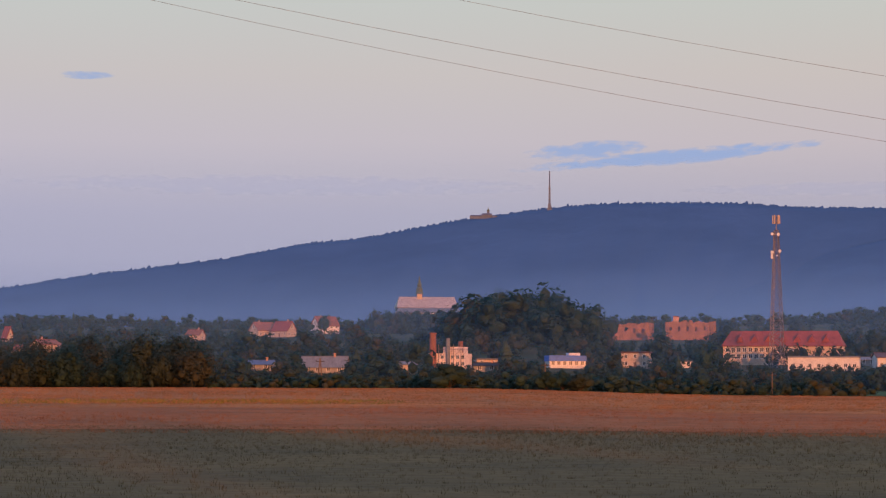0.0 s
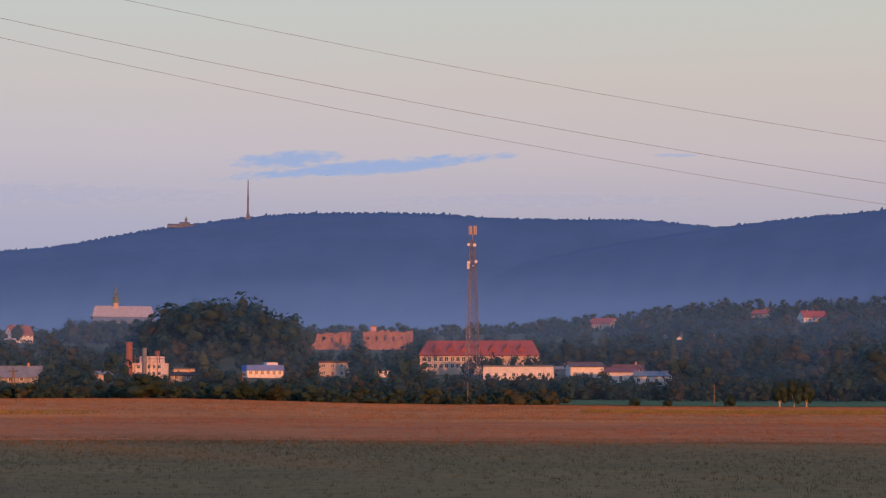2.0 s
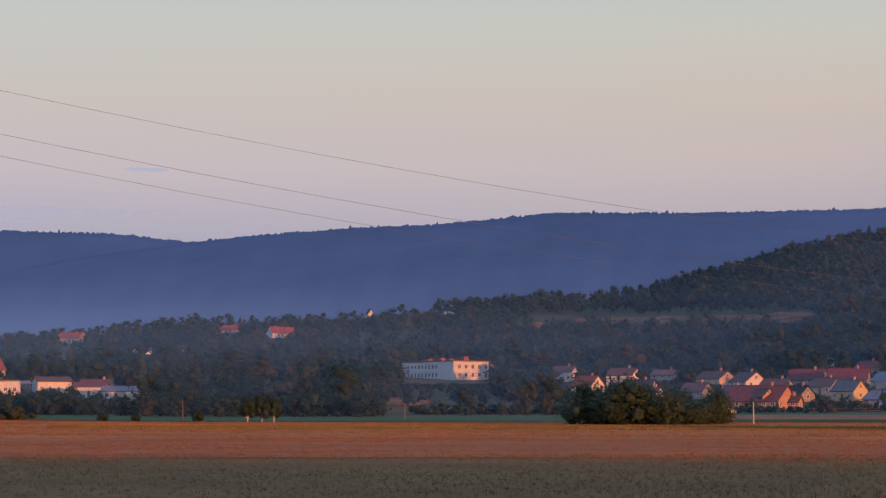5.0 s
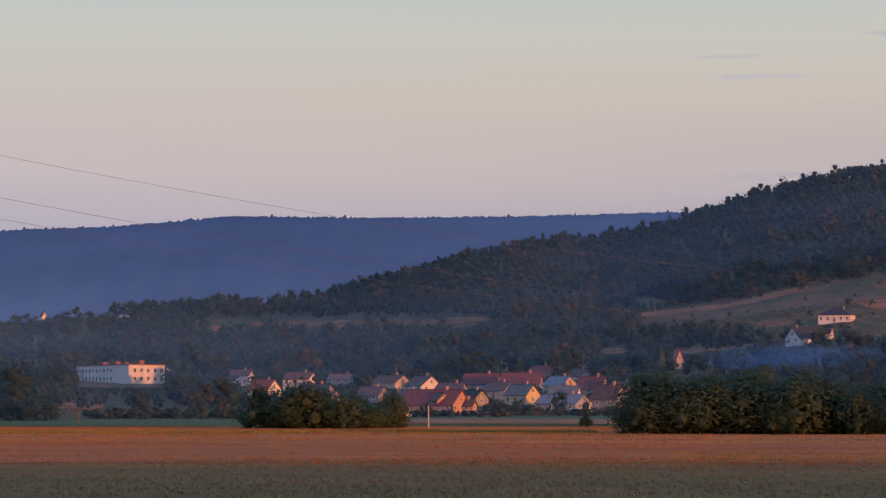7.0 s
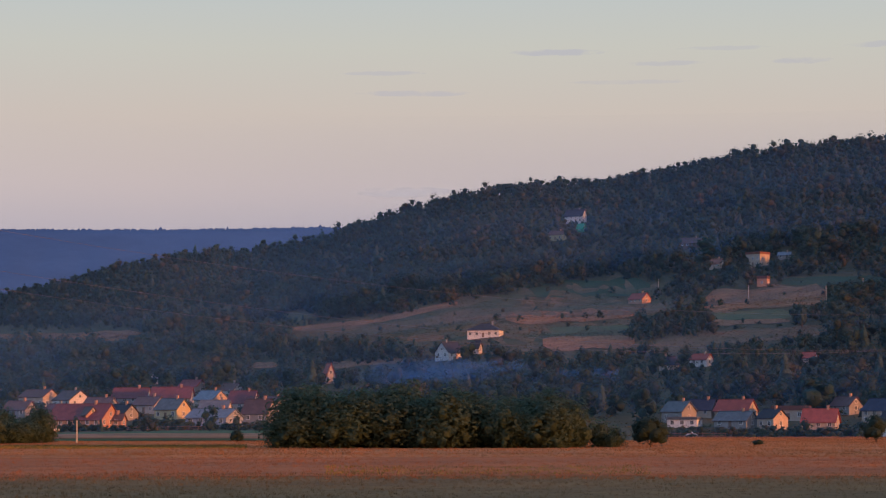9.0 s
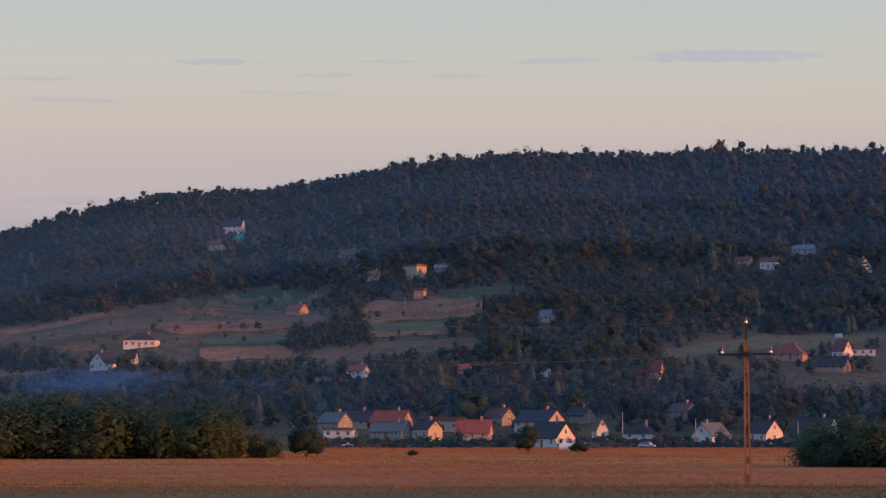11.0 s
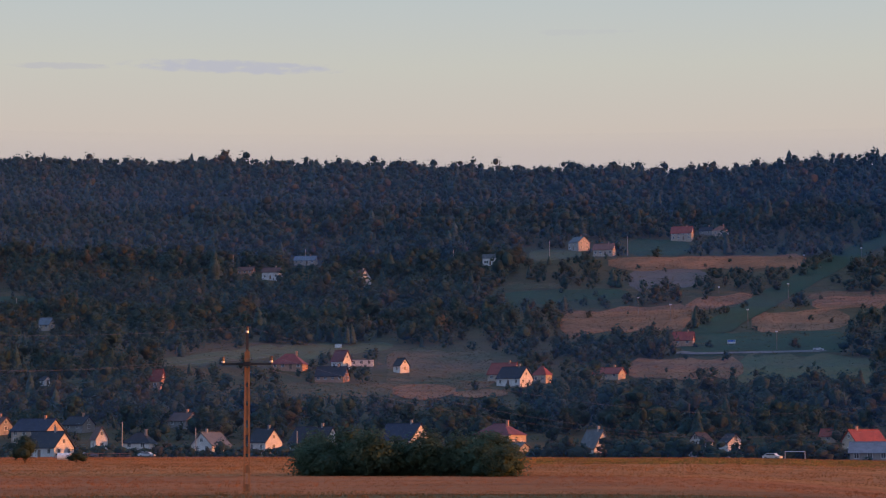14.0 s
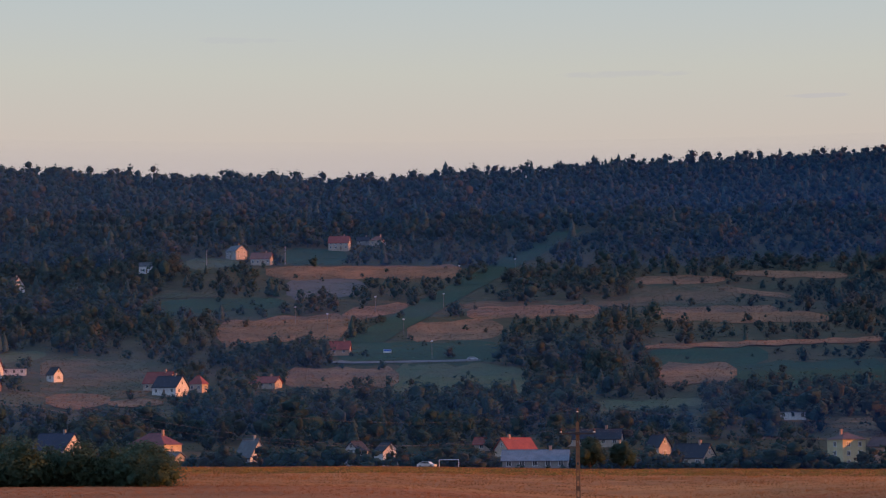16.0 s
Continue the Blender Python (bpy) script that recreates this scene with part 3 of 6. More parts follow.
house("white house with a blue roof high on the hill", 40.74, 1635, 13.9, 8.3, 4.9, 9.7, 25, WHITE, NAVY_ROOF)
house("low yellow house on the hill", 40.28, 1540, 11.0, 6.6, 3.6, 6.3, 30, YELLOW, BROWN_ROOF)
house("small shed painted bright green on the hill", 40.88, 1570, 5.4, 4.3, 2.6, 5.7, 40, GREENPAINT, GREENPAINT)
house("low brown-roofed house on the hill", 43.62, 1410, 12.9, 7.7, 2.2, 5.6, 20, BROWN, BROWN_ROOF)
house("orange-lit house among orchard trees", 44.22, 1295, 7.7, 6.2, 2.5, 5.4, 30, CREAM, RUST_ROOF)
house("cube-shaped yellow house with a flat roof", 45.24, 1280, 9.9, 8.9, 6.5, 7.8, 38, CREAM, RUST_ROOF, "flat")
house("shed with a pale metal roof", 45.90, 1290, 7.0, 4.9, 2.2, 4.0, 10, GREY, ZINC_ROOF)
house("unplastered brick box of a building", 45.37, 1190, 5.4, 4.4, 3.6, 5.0, 20, BRICK, BROWN_ROOF, "flat")
house("red-roofed hut on the slope", 42.31, 1190, 11.3, 5.7, 2.3, 5.2, 50, BRICK, RED_ROOF)
house("grey-roofed house with a lit gable", 43.26, 705, 8.3, 6.6, 3.6, 6.5, 42, GREY, GREY_ROOF)
house("low white house with a flat roof", 43.40, 690, 9.3, 4.7, 2.2, 3.0, 20, WHITE, GREY_ROOF, "flat")
house("house with a dark blue roof", 43.85, 720, 8.3, 5.8, 2.5, 5.5, 25, CREAM, NAVY_ROOF)
house("house with a large bright red roof", 44.66, 715, 11.3, 6.8, 2.4, 5.7, 28, CREAM, RED_ROOF)
house("house with a slate grey roof", 44.66, 685, 11.1, 6.7, 2.4, 4.9, 32, GREY, GREY_ROOF)
house("house with a dark brown roof and an orange gable", 45.55, 680, 7.1, 5.7, 3.5, 5.9, 48, CREAM, DARK_ROOF)
house("flat-roofed house lit orange", 46.01, 705, 10.7, 5.3, 2.9, 4.3, 20, CREAM, BROWN_ROOF, "flat")
house("house with a broad red tiled roof", 46.72, 680, 9.8, 6.8, 2.2, 5.8, 12, CREAM, RED_ROOF)
house("house with a navy roof and an orange gable peak", 48.35, 690, 12.6, 8.8, 4.4, 7.8, 38, CREAM, NAVY_ROOF)
house("white house with a steep black roof and sunlit gable", 48.63, 600, 10.0, 7.5, 2.9, 6.7, 42, WHITE, DARK_ROOF)
house("small white house with a steep gable", 49.84, 675, 4.5, 3.6, 3.8, 7.0, 70, WHITE, BROWN_ROOF)
house("white bungalow with a dark hipped roof", 50.83, 675, 8.3, 6.6, 2.4, 5.2, 20, WHITE, DARK_ROOF, "hip")
house("white house with a pale gable and grey roof", 52.57, 665, 9.1, 7.3, 2.8, 6.3, -55, WHITE, GREY_ROOF)
house("white house with a steep dark roof", 53.91, 670, 7.9, 6.3, 3.3, 6.9, 50, WHITE, DARK_ROOF)
house("long house with a dark roof and orange gable peak", 55.14, 675, 12.9, 7.7, 2.6, 6.9, 38, WHITE, DARK_ROOF)
house("low barn with a brown roof", 56.00, 635, 5.3, 3.7, 2.6, 4.8, 40, CREAM, BROWN_ROOF)
house("white house with a dark blue roof and cross gable", 57.36, 665, 12.5, 8.8, 4.3, 8.8, 42, WHITE, NAVY_ROOF)
house("two-storey house with a shallow brown roof, lit orange", 59.73, 680, 12.8, 9.0, 4.3, 7.4, 35, CREAM, MAROON_ROOF, "hip")
house("grey shed with a slate roof", 60.00, 665, 9.2, 5.5, 2.2, 3.4, 30, GREY, GREY_ROOF)
house("narrow white house with an orange chimney wall", 62.10, 640, 7.3, 5.8, 2.7, 7.5, 55, WHITE, GREY_ROOF)
house("white gabled cottage hidden by trees", 65.45, 600, 5.6, 4.5, 4.1, 6.2, 65, WHITE, DARK_ROOF)
house("white cottage with a dark roof", 64.70, 605, 5.3, 4.2, 4.4, 6.5, -60, WHITE, DARK_ROOF)
house("long barn with a pale blue metal roof", 69.16, 560, 15.7, 7.8, 2.2, 4.6, 4, GREY, ZINC_ROOF)
house("orange-lit hall with a red arched roof", 68.66, 670, 10.6, 6.4, 4.2, 7.4, -40, CREAM, RED_ROOF)
house("house with a brick red roof among trees", 67.85, 705, 5.0, 3.0, 2.2, 4.0, 20, CREAM, RED_ROOF)
house("house with an orange-lit gable", 72.20, 685, 5.8, 4.7, 3.8, 7.0, 50, CREAM, DARK_ROOF)
house("house with orange walls, slate roof and chimney", 73.04, 640, 10.9, 6.5, 3.1, 6.6, 34, CREAM, DARK_ROOF)
house("yellow block of flats with a shallow roof", 76.78, 640, 8.0, 6.5, 8.0, 9.6, -40, YELLOW, BROWN_ROOF, "hip", opened=.3)
house("house with a plain pale wall", 77.72, 640, 7.4, 5.9, 6.3, 8.6, 30, BRICK, BROWN_ROOF, opened=.3)
house("long farmhouse with a dark blue roof", 70.61, 720, 17.3, 6.9, 2.3, 5.3, 10, CREAM, DARK_ROOF)
house("low white shed by the meadow", 75.52, 785, 9.8, 4.9, 2.2, 2.7, 5, WHITE, GREY_ROOF, "flat")
house("dark-roofed house half hidden by trees", 43.02, 890, 6.2, 4.3, 2.5, 5.3, -35, CREAM, NAVY_ROOF)
house("house with a red roof among trees", 43.83, 895, 7.5, 5.2, 2.7, 4.8, 35, WHITE, RED_ROOF)
house("house with a red roof half hidden by trees", 46.46, 875, 5.7, 4.0, 2.3, 4.2, 25, CREAM, RED_ROOF)
house("white gable among the trees", 48.52, 860, 3.5, 2.8, 2.2, 3.4, 60, WHITE, DARK_ROOF)
house("tall house with a red roof in the trees", 51.24, 845, 4.5, 3.6, 3.8, 7.5, 25, BRICK, RED_ROOF)
house("house with a wide purple-brown roof", 54.51, 925, 12.8, 8.9, 2.5, 6.4, 15, BRICK, MAROON_ROOF, "hip")
house("house with a sunlit orange dormer gable", 55.80, 930, 6.0, 5.4, 3.5, 7.6, 40, WHITE, MAROON_ROOF)
house("open carport with a flat pale roof", 56.31, 940, 9.3, 3.7, 2.2, 2.5, 5, WHITE, ZINC_ROOF, "flat")
house("low house with a dark roof among trees", 55.57, 885, 11.6, 7.0, 2.3, 5.8, 20, BRICK, DARK_ROOF)
house("white house with a steep gable", 57.29, 920, 4.9, 4.4, 3.1, 5.8, 55, WHITE, DARK_ROOF)
house("white house with a black roof, gable in the sun", 60.11, 870, 11.2, 7.8, 3.2, 7.3, 38, WHITE, DARK_ROOF)
house("house with a red roof behind the black-roofed one", 59.86, 890, 10.8, 7.5, 3.1, 7.2, 30, CREAM, RED_ROOF)
house("house with a red hipped roof", 60.80, 885, 5.8, 4.7, 3.5, 6.4, 30, CREAM, RED_ROOF, "hip")
house("long house with a low red roof", 62.46, 900, 11.0, 6.6, 2.2, 4.5, 25, CREAM, RED_ROOF)
house("ski lift hut with a red roof", 64.31, 995, 8.6, 6.0, 2.6, 6.0, 10, BRICK, RED_ROOF)
house("grey wooden house with a pale gable", 61.74, 1385, 10.6, 8.4, 4.8, 8.2, 55, STONE, GREY_ROOF)
house("low wooden house with a rust roof", 62.37, 1345, 11.8, 7.1, 3.6, 7.2, 15, CREAM, RUST_ROOF)
house("cream house with a red roof high on the slope", 64.31, 1425, 12.7, 7.6, 4.6, 8.8, 12, CREAM, RED_ROOF)
house("house with a hipped rust roof", 65.26, 1445, 8.5, 6.8, 3.4, 6.2, 20, CREAM, RUST_ROOF, "hip")
house("grey shed beside the orchard", 64.91, 1450, 8.0, 5.6, 2.6, 5.1, 10, GREY, DARK_ROOF)
house("white house with a gable to the field", 56.31, 1275, 8.1, 7.3, 3.6, 8.3, 62, WHITE, BROWN_ROOF)
house("house with a brown roof on the slope", 53.43, 1305, 8.9, 5.4, 2.2, 4.3, 20, BRICK, BROWN_ROOF)
house("low white-walled house with a brown roof", 54.07, 1290, 9.9, 6.0, 4.1, 6.6, 20, WHITE, BROWN_ROOF)
house("house with a pale metal roof", 54.91, 1355, 12.7, 7.6, 2.5, 5.2, 15, CREAM, ZINC_ROOF)
house("half-built white house on the slope", 59.56, 1320, 9.4, 5.6, 3.6, 6.2, 20, WHITE, ZINC_ROOF, "flat")
house("small plank house with a tin roof on the slope", 48.53, 1045, 5.8, 4.7, 2.7, 5.6, 35, CREAM, ZINC_ROOF)
for az, d, L, D, e, r, turn, wall, roof, label in (
        (27.0, 770, 9.0, 6.5, 2.6, 5.4, 38, GREY, BROWN_ROOF, "grey house with a brown roof in the village"),
        (27.9, 745, 8.0, 6.0, 2.4, 4.9, 52, WHITE, MAROON_ROOF, "white house with a maroon roof in the village"),
        (28.95, 775, 10.0, 6.5, 2.6, 5.2, 35, GREY, BROWN_ROOF, "grey house with a brown roof in the village"),
        (29.5, 720, 7.5, 6.0, 2.4, 5.0, 48, GREY, DARK_ROOF, "grey house with a dark roof in the village"),
        (30.15, 760, 9.0, 6.2, 3.0, 5.6, 40, CREAM, BROWN_ROOF, "cream house with a brown roof in the village"),
        (31.2, 905, 9.0, 6.5, 2.6, 5.2, 40, GREY, MAROON_ROOF, "grey house with a maroon roof on the rise"),
        (32.15, 880, 8.0, 6.0, 2.4, 5.0, 46, WHITE, BROWN_ROOF, "white house with a brown roof on the rise"),
        (33.2, 760, 8.5, 6.2, 2.6, 5.2, 44, GREY, BROWN_ROOF, "grey house with a brown roof in the village"),
        (25.9, 760, 7.0, 5.5, 2.4, 4.8, 46, CREAM, BROWN_ROOF, "cream cottage with a brown roof in the village"),
        (47.35, 720, 8.0, 6.0, 2.6, 5.2, 44, GREY, BROWN_ROOF, "grey house with a brown roof in the village"),
        (49.35, 725, 7.5, 6.0, 2.4, 4.8, 40, GREY, DARK_ROOF, "grey house with a dark roof in the village"),
        (51.9, 735, 8.0, 6.0, 2.4, 4.8, 46, GREY, BROWN_ROOF, "grey house with a brown roof in the village")):
    house(label, az, d, L, D, e, r, turn, wall, roof)



# ---- landmarks of the town ----
def school():
    """Large two-winged school, one facade in shade and one in the evening sun."""
    az, d = 20.75, 1010
    root = upright("school_building", az, d, 55)
    L, D = 39.4, 18.8
    H = EYE + d * math.tan(radians(1.2)) - root.location.z
    bm = bmesh.new()
    box(bm, -L / 2, L / 2, -D / 2, D / 2, -1.5, H)
    part("wall", bm, PLASTER, root)
    bm = bmesh.new()
    box(bm, -L / 2 - .3, L / 2 + .3, -D / 2 - .3, D / 2 + .3, H - .003, H + .45)
    for x, y, w, h in ((-9, -3, 2.2, 1.2), (2, 0, 3.0, 1.0), (9, 4, 1.6, 2.0), (6, -6, 1.2, 1.3)):
        box(bm, x - w, x + w, y - 1.2, y + 1.2, H + .45, H + .45 + h)
    part("roof", bm, RUST_ROOF, root)
    for z, k in product((H - 6.6, H - 3.1), range(9)):
        window(root, -L / 2 + 5.0 + k * 2.7, -D / 2, z, 0, 1.35)
    for z, k in product((H - 6.6, H - 3.1), range(6)):
        window(root, L / 2, -D / 2 + 3.2 + k * 3.5, z, 90, 1.35)
    bm = bmesh.new()
    rod(bm, (4, -4, H + .4), (4, -4, H + 3.6), .09, .05, 6)
    part("antenna", bm, STEEL, root)
    keep_open(az, 1.15, d, .72)
    CLEAR.append((az - 1.4, az + 1.4, d + 22, -9, 46))
    tagged(root, "long flat-roofed school, white walls, one side orange in the sun", "school")


school()


def red_hall():
    """Long school hall with a red roof and a row of roof ridges."""
    az, d = 8.45, 852
    root = upright("red_roofed_hall", az, d, 6)
    L, D, e, r = 43.0, 15.0, 7.0, 12.2
    bm = bmesh.new()
    box(bm, -L / 2, L / 2, -D / 2, D / 2, -1.5, e)
    part("wall", bm, CREAM, root)
    bm = bmesh.new()
    slab(bm, (-L / 2 - .5, -D / 2 - .6, e - .4), (L / 2 + .5, -D / 2 - .6, e - .4), (L / 2 - 2, .02, r), (-L / 2 + 2, .02, r), .25)
    slab(bm, (L / 2 + .5, D / 2 + .6, e - .4), (-L / 2 - .5, D / 2 + .6, e - .4), (-L / 2 + 2, -.02, r), (L / 2 - 2, -.02, r), .25)
    for s in (1, -1):
        p = [bm.verts.new(v) for v in ((s * (L / 2 + .5), -D / 2 - .6, e - .4), (s * (L / 2 + .5), D / 2 + .6, e - .4), (s * (L / 2 - 2), 0, r))]
        bm.faces.new(p if s > 0 else p[::-1])
    part("roof", bm, RED_ROOF, root)
    for k in range(7):
        x = -L / 2 + 6 + k * 5.2
        bm = bmesh.new()
        v = [bm.verts.new(p) for p in ((x - 1.5, -D / 2 + 1.0, e + .9), (x + 1.5, -D / 2 + 1.0, e + .9), (x, -D / 2 + 1.0, e + 3.2), (x, -.8, r - .7))]
        for f in ((0, 1, 2), (0, 2, 3), (1, 3, 2), (0, 3, 1)):
            bm.faces.new([v[i] for i in f])
        part("dormer", bm, RED_ROOF, root)
    for z, k in product((2.0, 4.4), range(12)):
        window(root, -L / 2 + 1.6 + k * 2.1, -D / 2, z, 0, 1.25)
    for z, k in product((2.0, 4.4), range(4)):
        window(root, L / 2, -5 + k * 3.3, z, 90, 1.2)
    keep_open(az - .85, .52, d, .62)
    keep_open(az + .5, .95, d, 1.25)
    CLEAR.append((az - 1.6, az + 1.6, d + 18, -9, 40))
    tagged(root, "long school hall with a bright red roof and white front", "school hall")


red_hall()


def ruin(label, az, d, length, depth, height, bays, seed):
    """Roofless castle walls, each a row of piers, sills and lintels round open windows, with a broken top."""
    r = random.Random(seed)
    root = upright("castle_ruin", az, d, 14)
    for name, n, run, place in (("front_wall", bays, length, pose(0, -depth / 2, 0)), ("back_wall", bays, length, pose(0, depth / 2, 0)),
                                ("side_wall", 2, depth, pose(length / 2, 0, 0, 0, 0, 90)), ("side_wall", 2, depth, pose(-length / 2, 0, 0, 0, 0, 90))):
        bm = bmesh.new()
        step = run / n
        for k in range(n):
            x0, x1 = -run / 2 + k * step, -run / 2 + (k + 1) * step
            w, t = step * r.uniform(.28, .36), .7
            xa, xb = (x0 + x1) / 2 - w / 2, (x0 + x1) / 2 + w / 2
            low, high = height * r.uniform(.4, .5), height * r.uniform(.66, .76)
            box(bm, x0, xa, -t, t, -2, height * r.uniform(.84, 1.05))
            box(bm, xb, x1, -t, t, -2, height * r.uniform(.84, 1.05))
            box(bm, xa, xb, -t + .01, t - .01, -2, low)
            box(bm, xa, xb, -t + .01, t - .01, high, height * r.uniform(.88, 1.0))
        w = part(name, bm, RUIN, root)
        w.matrix_basis = place
    keep_open(az, math.degrees(length * .52 / d), d, math.degrees(math.atan2(root.location.z + height * .12 - EYE, d)))
    CLEAR.append((az - 1.0, az + 1.0, d + 14, -9, 30))
    tagged(root, label, "ruin", "castle ruins")


RUIN = material("weathered_castle_brick", (.32, .16, .095), (.22, .12, .08), 2.5, .95, bump=.8, fine=.15)
ruin("roofless castle ruin of weathered brick with empty windows", 4.72, 1215, 19, 10, 8.6, 4, 1)
ruin("larger roofless castle ruin, brick walls with empty windows", 6.16, 1215, 23, 12, 9.4, 5, 2)


def church():
    az, d = -.42, 1480
    root = upright("church", az, d, -8)
    z0 = EYE + d * math.tan(radians(1.93)) - root.location.z        # eaves line
    bm = bmesh.new()
    box(bm, -19, 19, -7, 7, -3, z0)
    part("nave_wall", bm, GREY, root)
    bm = bmesh.new()
    slab(bm, (-20, -7.6, z0 - .3), (20, -7.6, z0 - .3), (18.5, .02, z0 + 6.8), (-17.5, .02, z0 + 6.8), .3)
    slab(bm, (20, 7.6, z0 - .3), (-20, 7.6, z0 - .3), (-17.5, -.02, z0 + 6.8), (18.5, -.02, z0 + 6.8), .3)
    for s, rx in ((1, 18.5), (-1, -17.5)):
        v = [bm.verts.new(p) for p in ((s * 20, -7.6, z0 - .3), (s * 20, 7.6, z0 - .3), (rx, 0, z0 + 6.8))]
        bm.faces.new(v if s > 0 else v[::-1])
    part("roof", bm, CHURCH_ROOF, root, "pale copper sheet roof")
    bm = bmesh.new()
    box(bm, -5.9, -2.7, -1.8, 1.8, z0 + 1.0, z0 + 9.0)
    part("turret", bm, CREAM, root)
    bm = bmesh.new()
    slab(bm, (-21, -13.5, z0 - 3.6), (21, -13.5, z0 - 3.6), (20, -7.1, z0 - .5), (-19, -7.1, z0 - .5), .3)
    part("aisle_roof", bm, ZINC_ROOF, root, "blue-grey sheet roof over the aisle")
    bm = bmesh.new()
    box(bm, -20.5, 20.5, -13, -7.05, -3, z0 - 3.7)
    part("aisle_wall", bm, GREY, root)
    bm = bmesh.new()
    for a, b, r0, r1 in ((8.6, 10.4, 2.9, 2.0), (10.4, 12.2, 2.3, 1.9), (12.2, 13.0, 2.4, 1.5), (13.0, 14.6, 1.4, 1.3), (14.6, 15.6, 1.9, 1.2), (15.6, 20.4, .9, .15)):
        rod(bm, (-4.3, 0, z0 + a), (-4.3, 0, z0 + b), r0, r1, 8)
    part("spire", bm, COPPER, root, "dark green copper spire")
    for k in range(6):
        window(root, -15 + k * 6, -13, z0 - 6.4, 0, 1.6)
    tagged(root, "parish church with a long pale roof and slim spire", "church")
    keep_open(-.3, .85, d, 2.1, 600)


CHURCH_ROOF = roof_mat("pale_church_sheets", (.34, .31, .31), .6)
COPPER = roof_mat("green_copper", (.10, .14, .11), .6)
church()


def plant():
    """Small process plant with a brick chimney, a tank and steel frames."""
    az, d = .2, 762
    root = upright("industrial_plant", az, d, 20)
    bm = bmesh.new()
    box(bm, -6.5, 6.0, -4, 4, -1, 5.2)
    box(bm, -1.5, 5.0, -3, 3, 5.2, 7.4)
    part("hall", bm, PLANT, root)
    bm = bmesh.new()
    rod(bm, (-4.6, -4.6, -1), (-4.6, -4.6, 11.6), 1.25, 1.1, 14)
    rod(bm, (-4.6, -4.6, 11.6), (-4.6, -4.6, 12.0), 1.3, 1.3, 14)
    part("brick_chimney", bm, RUST_ROOF, root, "squat red brick chimney")
    bm = bmesh.new()
    rod(bm, (.6, -4.2, -1), (.6, -4.2, 10.2), .75, .7, 12)
    part("silo", bm, ZINC_ROOF, root)
    bm = bmesh.new()
    rod(bm, (4.2, -2.0, 5), (4.2, -2.0, 9.2), .95, .85, 12)
    part("silo", bm, RUST_ROOF, root)
    for k in range(4):
        bm = bmesh.new()
        x = -2.6 + k * 2.6
        rod(bm, (x, -4.4, -1), (x, -4.4, 8.2), .12, .1, 6)
        rod(bm, (x, -4.4, 6.6), (x + 2.4, -4.4, 6.6), .1, .1, 6)
        rod(bm, (x, -4.4, 4.0), (x + 2.4, -4.4, 6.4), .07, .07, 5)
        part("steel_frame", bm, STEEL, root)
    for z, k in product((1.2, 3.4), range(5)):
        window(root, -1.5 + k * 1.8, -4, z, 0, .9)
    keep_open(az, .58, d, .62)
    CLEAR.append((az - .8, az + .8, d + 12, -9, 26))
    tagged(root, "small processing plant with a brick chimney and steel silos", "factory")


plant()


def blue_works():
    az, d = 3.05, 775
    root = upright("workshop_building", az, d, -12)
    bm = bmesh.new()
    box(bm, -6.2, 6.2, -4, 4, -1, 3.2)
    box(bm, .8, 4.6, -2.5, 2.5, 4.1, 5.0)
    part("wall", bm, WHITE, root)
    bm = bmesh.new()
    box(bm, -6.4, 6.4, -4.2, 4.2, 2.2, 4.1)
    part("fascia", bm, BLUE_BAND, root, "deep blue metal fascia")
    for k in range(6):
        window(root, -5 + k * 2.0, -4, .9, 0, 1.0)
    keep_open(az, .5, d, .42)
    CLEAR.append((az - .6, az + .6, d + 9, -9, 20))
    tagged(root, "white workshop with a deep blue roof band", "workshop")


BLUE_BAND = roof_mat("deep_blue_sheets", (.03, .14, .60), .5)
blue_works()


def low_works():
    """Long low white works with a sheet roof, and smaller sheds in a row."""
    for az, d, turn, L, D, h, roof, label in ((9.42, 800, 4, 24, 9, EYE + 800 * math.tan(radians(.70)) - float(land(9.42, 800)), ZINC_ROOF, "long low white works hall beside the tower"), (11.05, 815, -14, 12, 8, 4.2, BROWN_ROOF, "low works shed with a brown roof"),
                                              (12.0, 790, 10, 11, 8, 3.6, MAROON_ROOF, "low shed with a maroon roof"), (12.75, 770, 6, 12, 7, 3.2, ZINC_ROOF, "flat white shed with a sheet roof")):
        house(label, az, d, L, D, h, h + (.5 if L > 20 else 1.5), turn, WHITE, roof, kind="flat" if L > 20 else "gable", name="works_shed", category="shed", chimneys=0, opened=.78)


low_works()


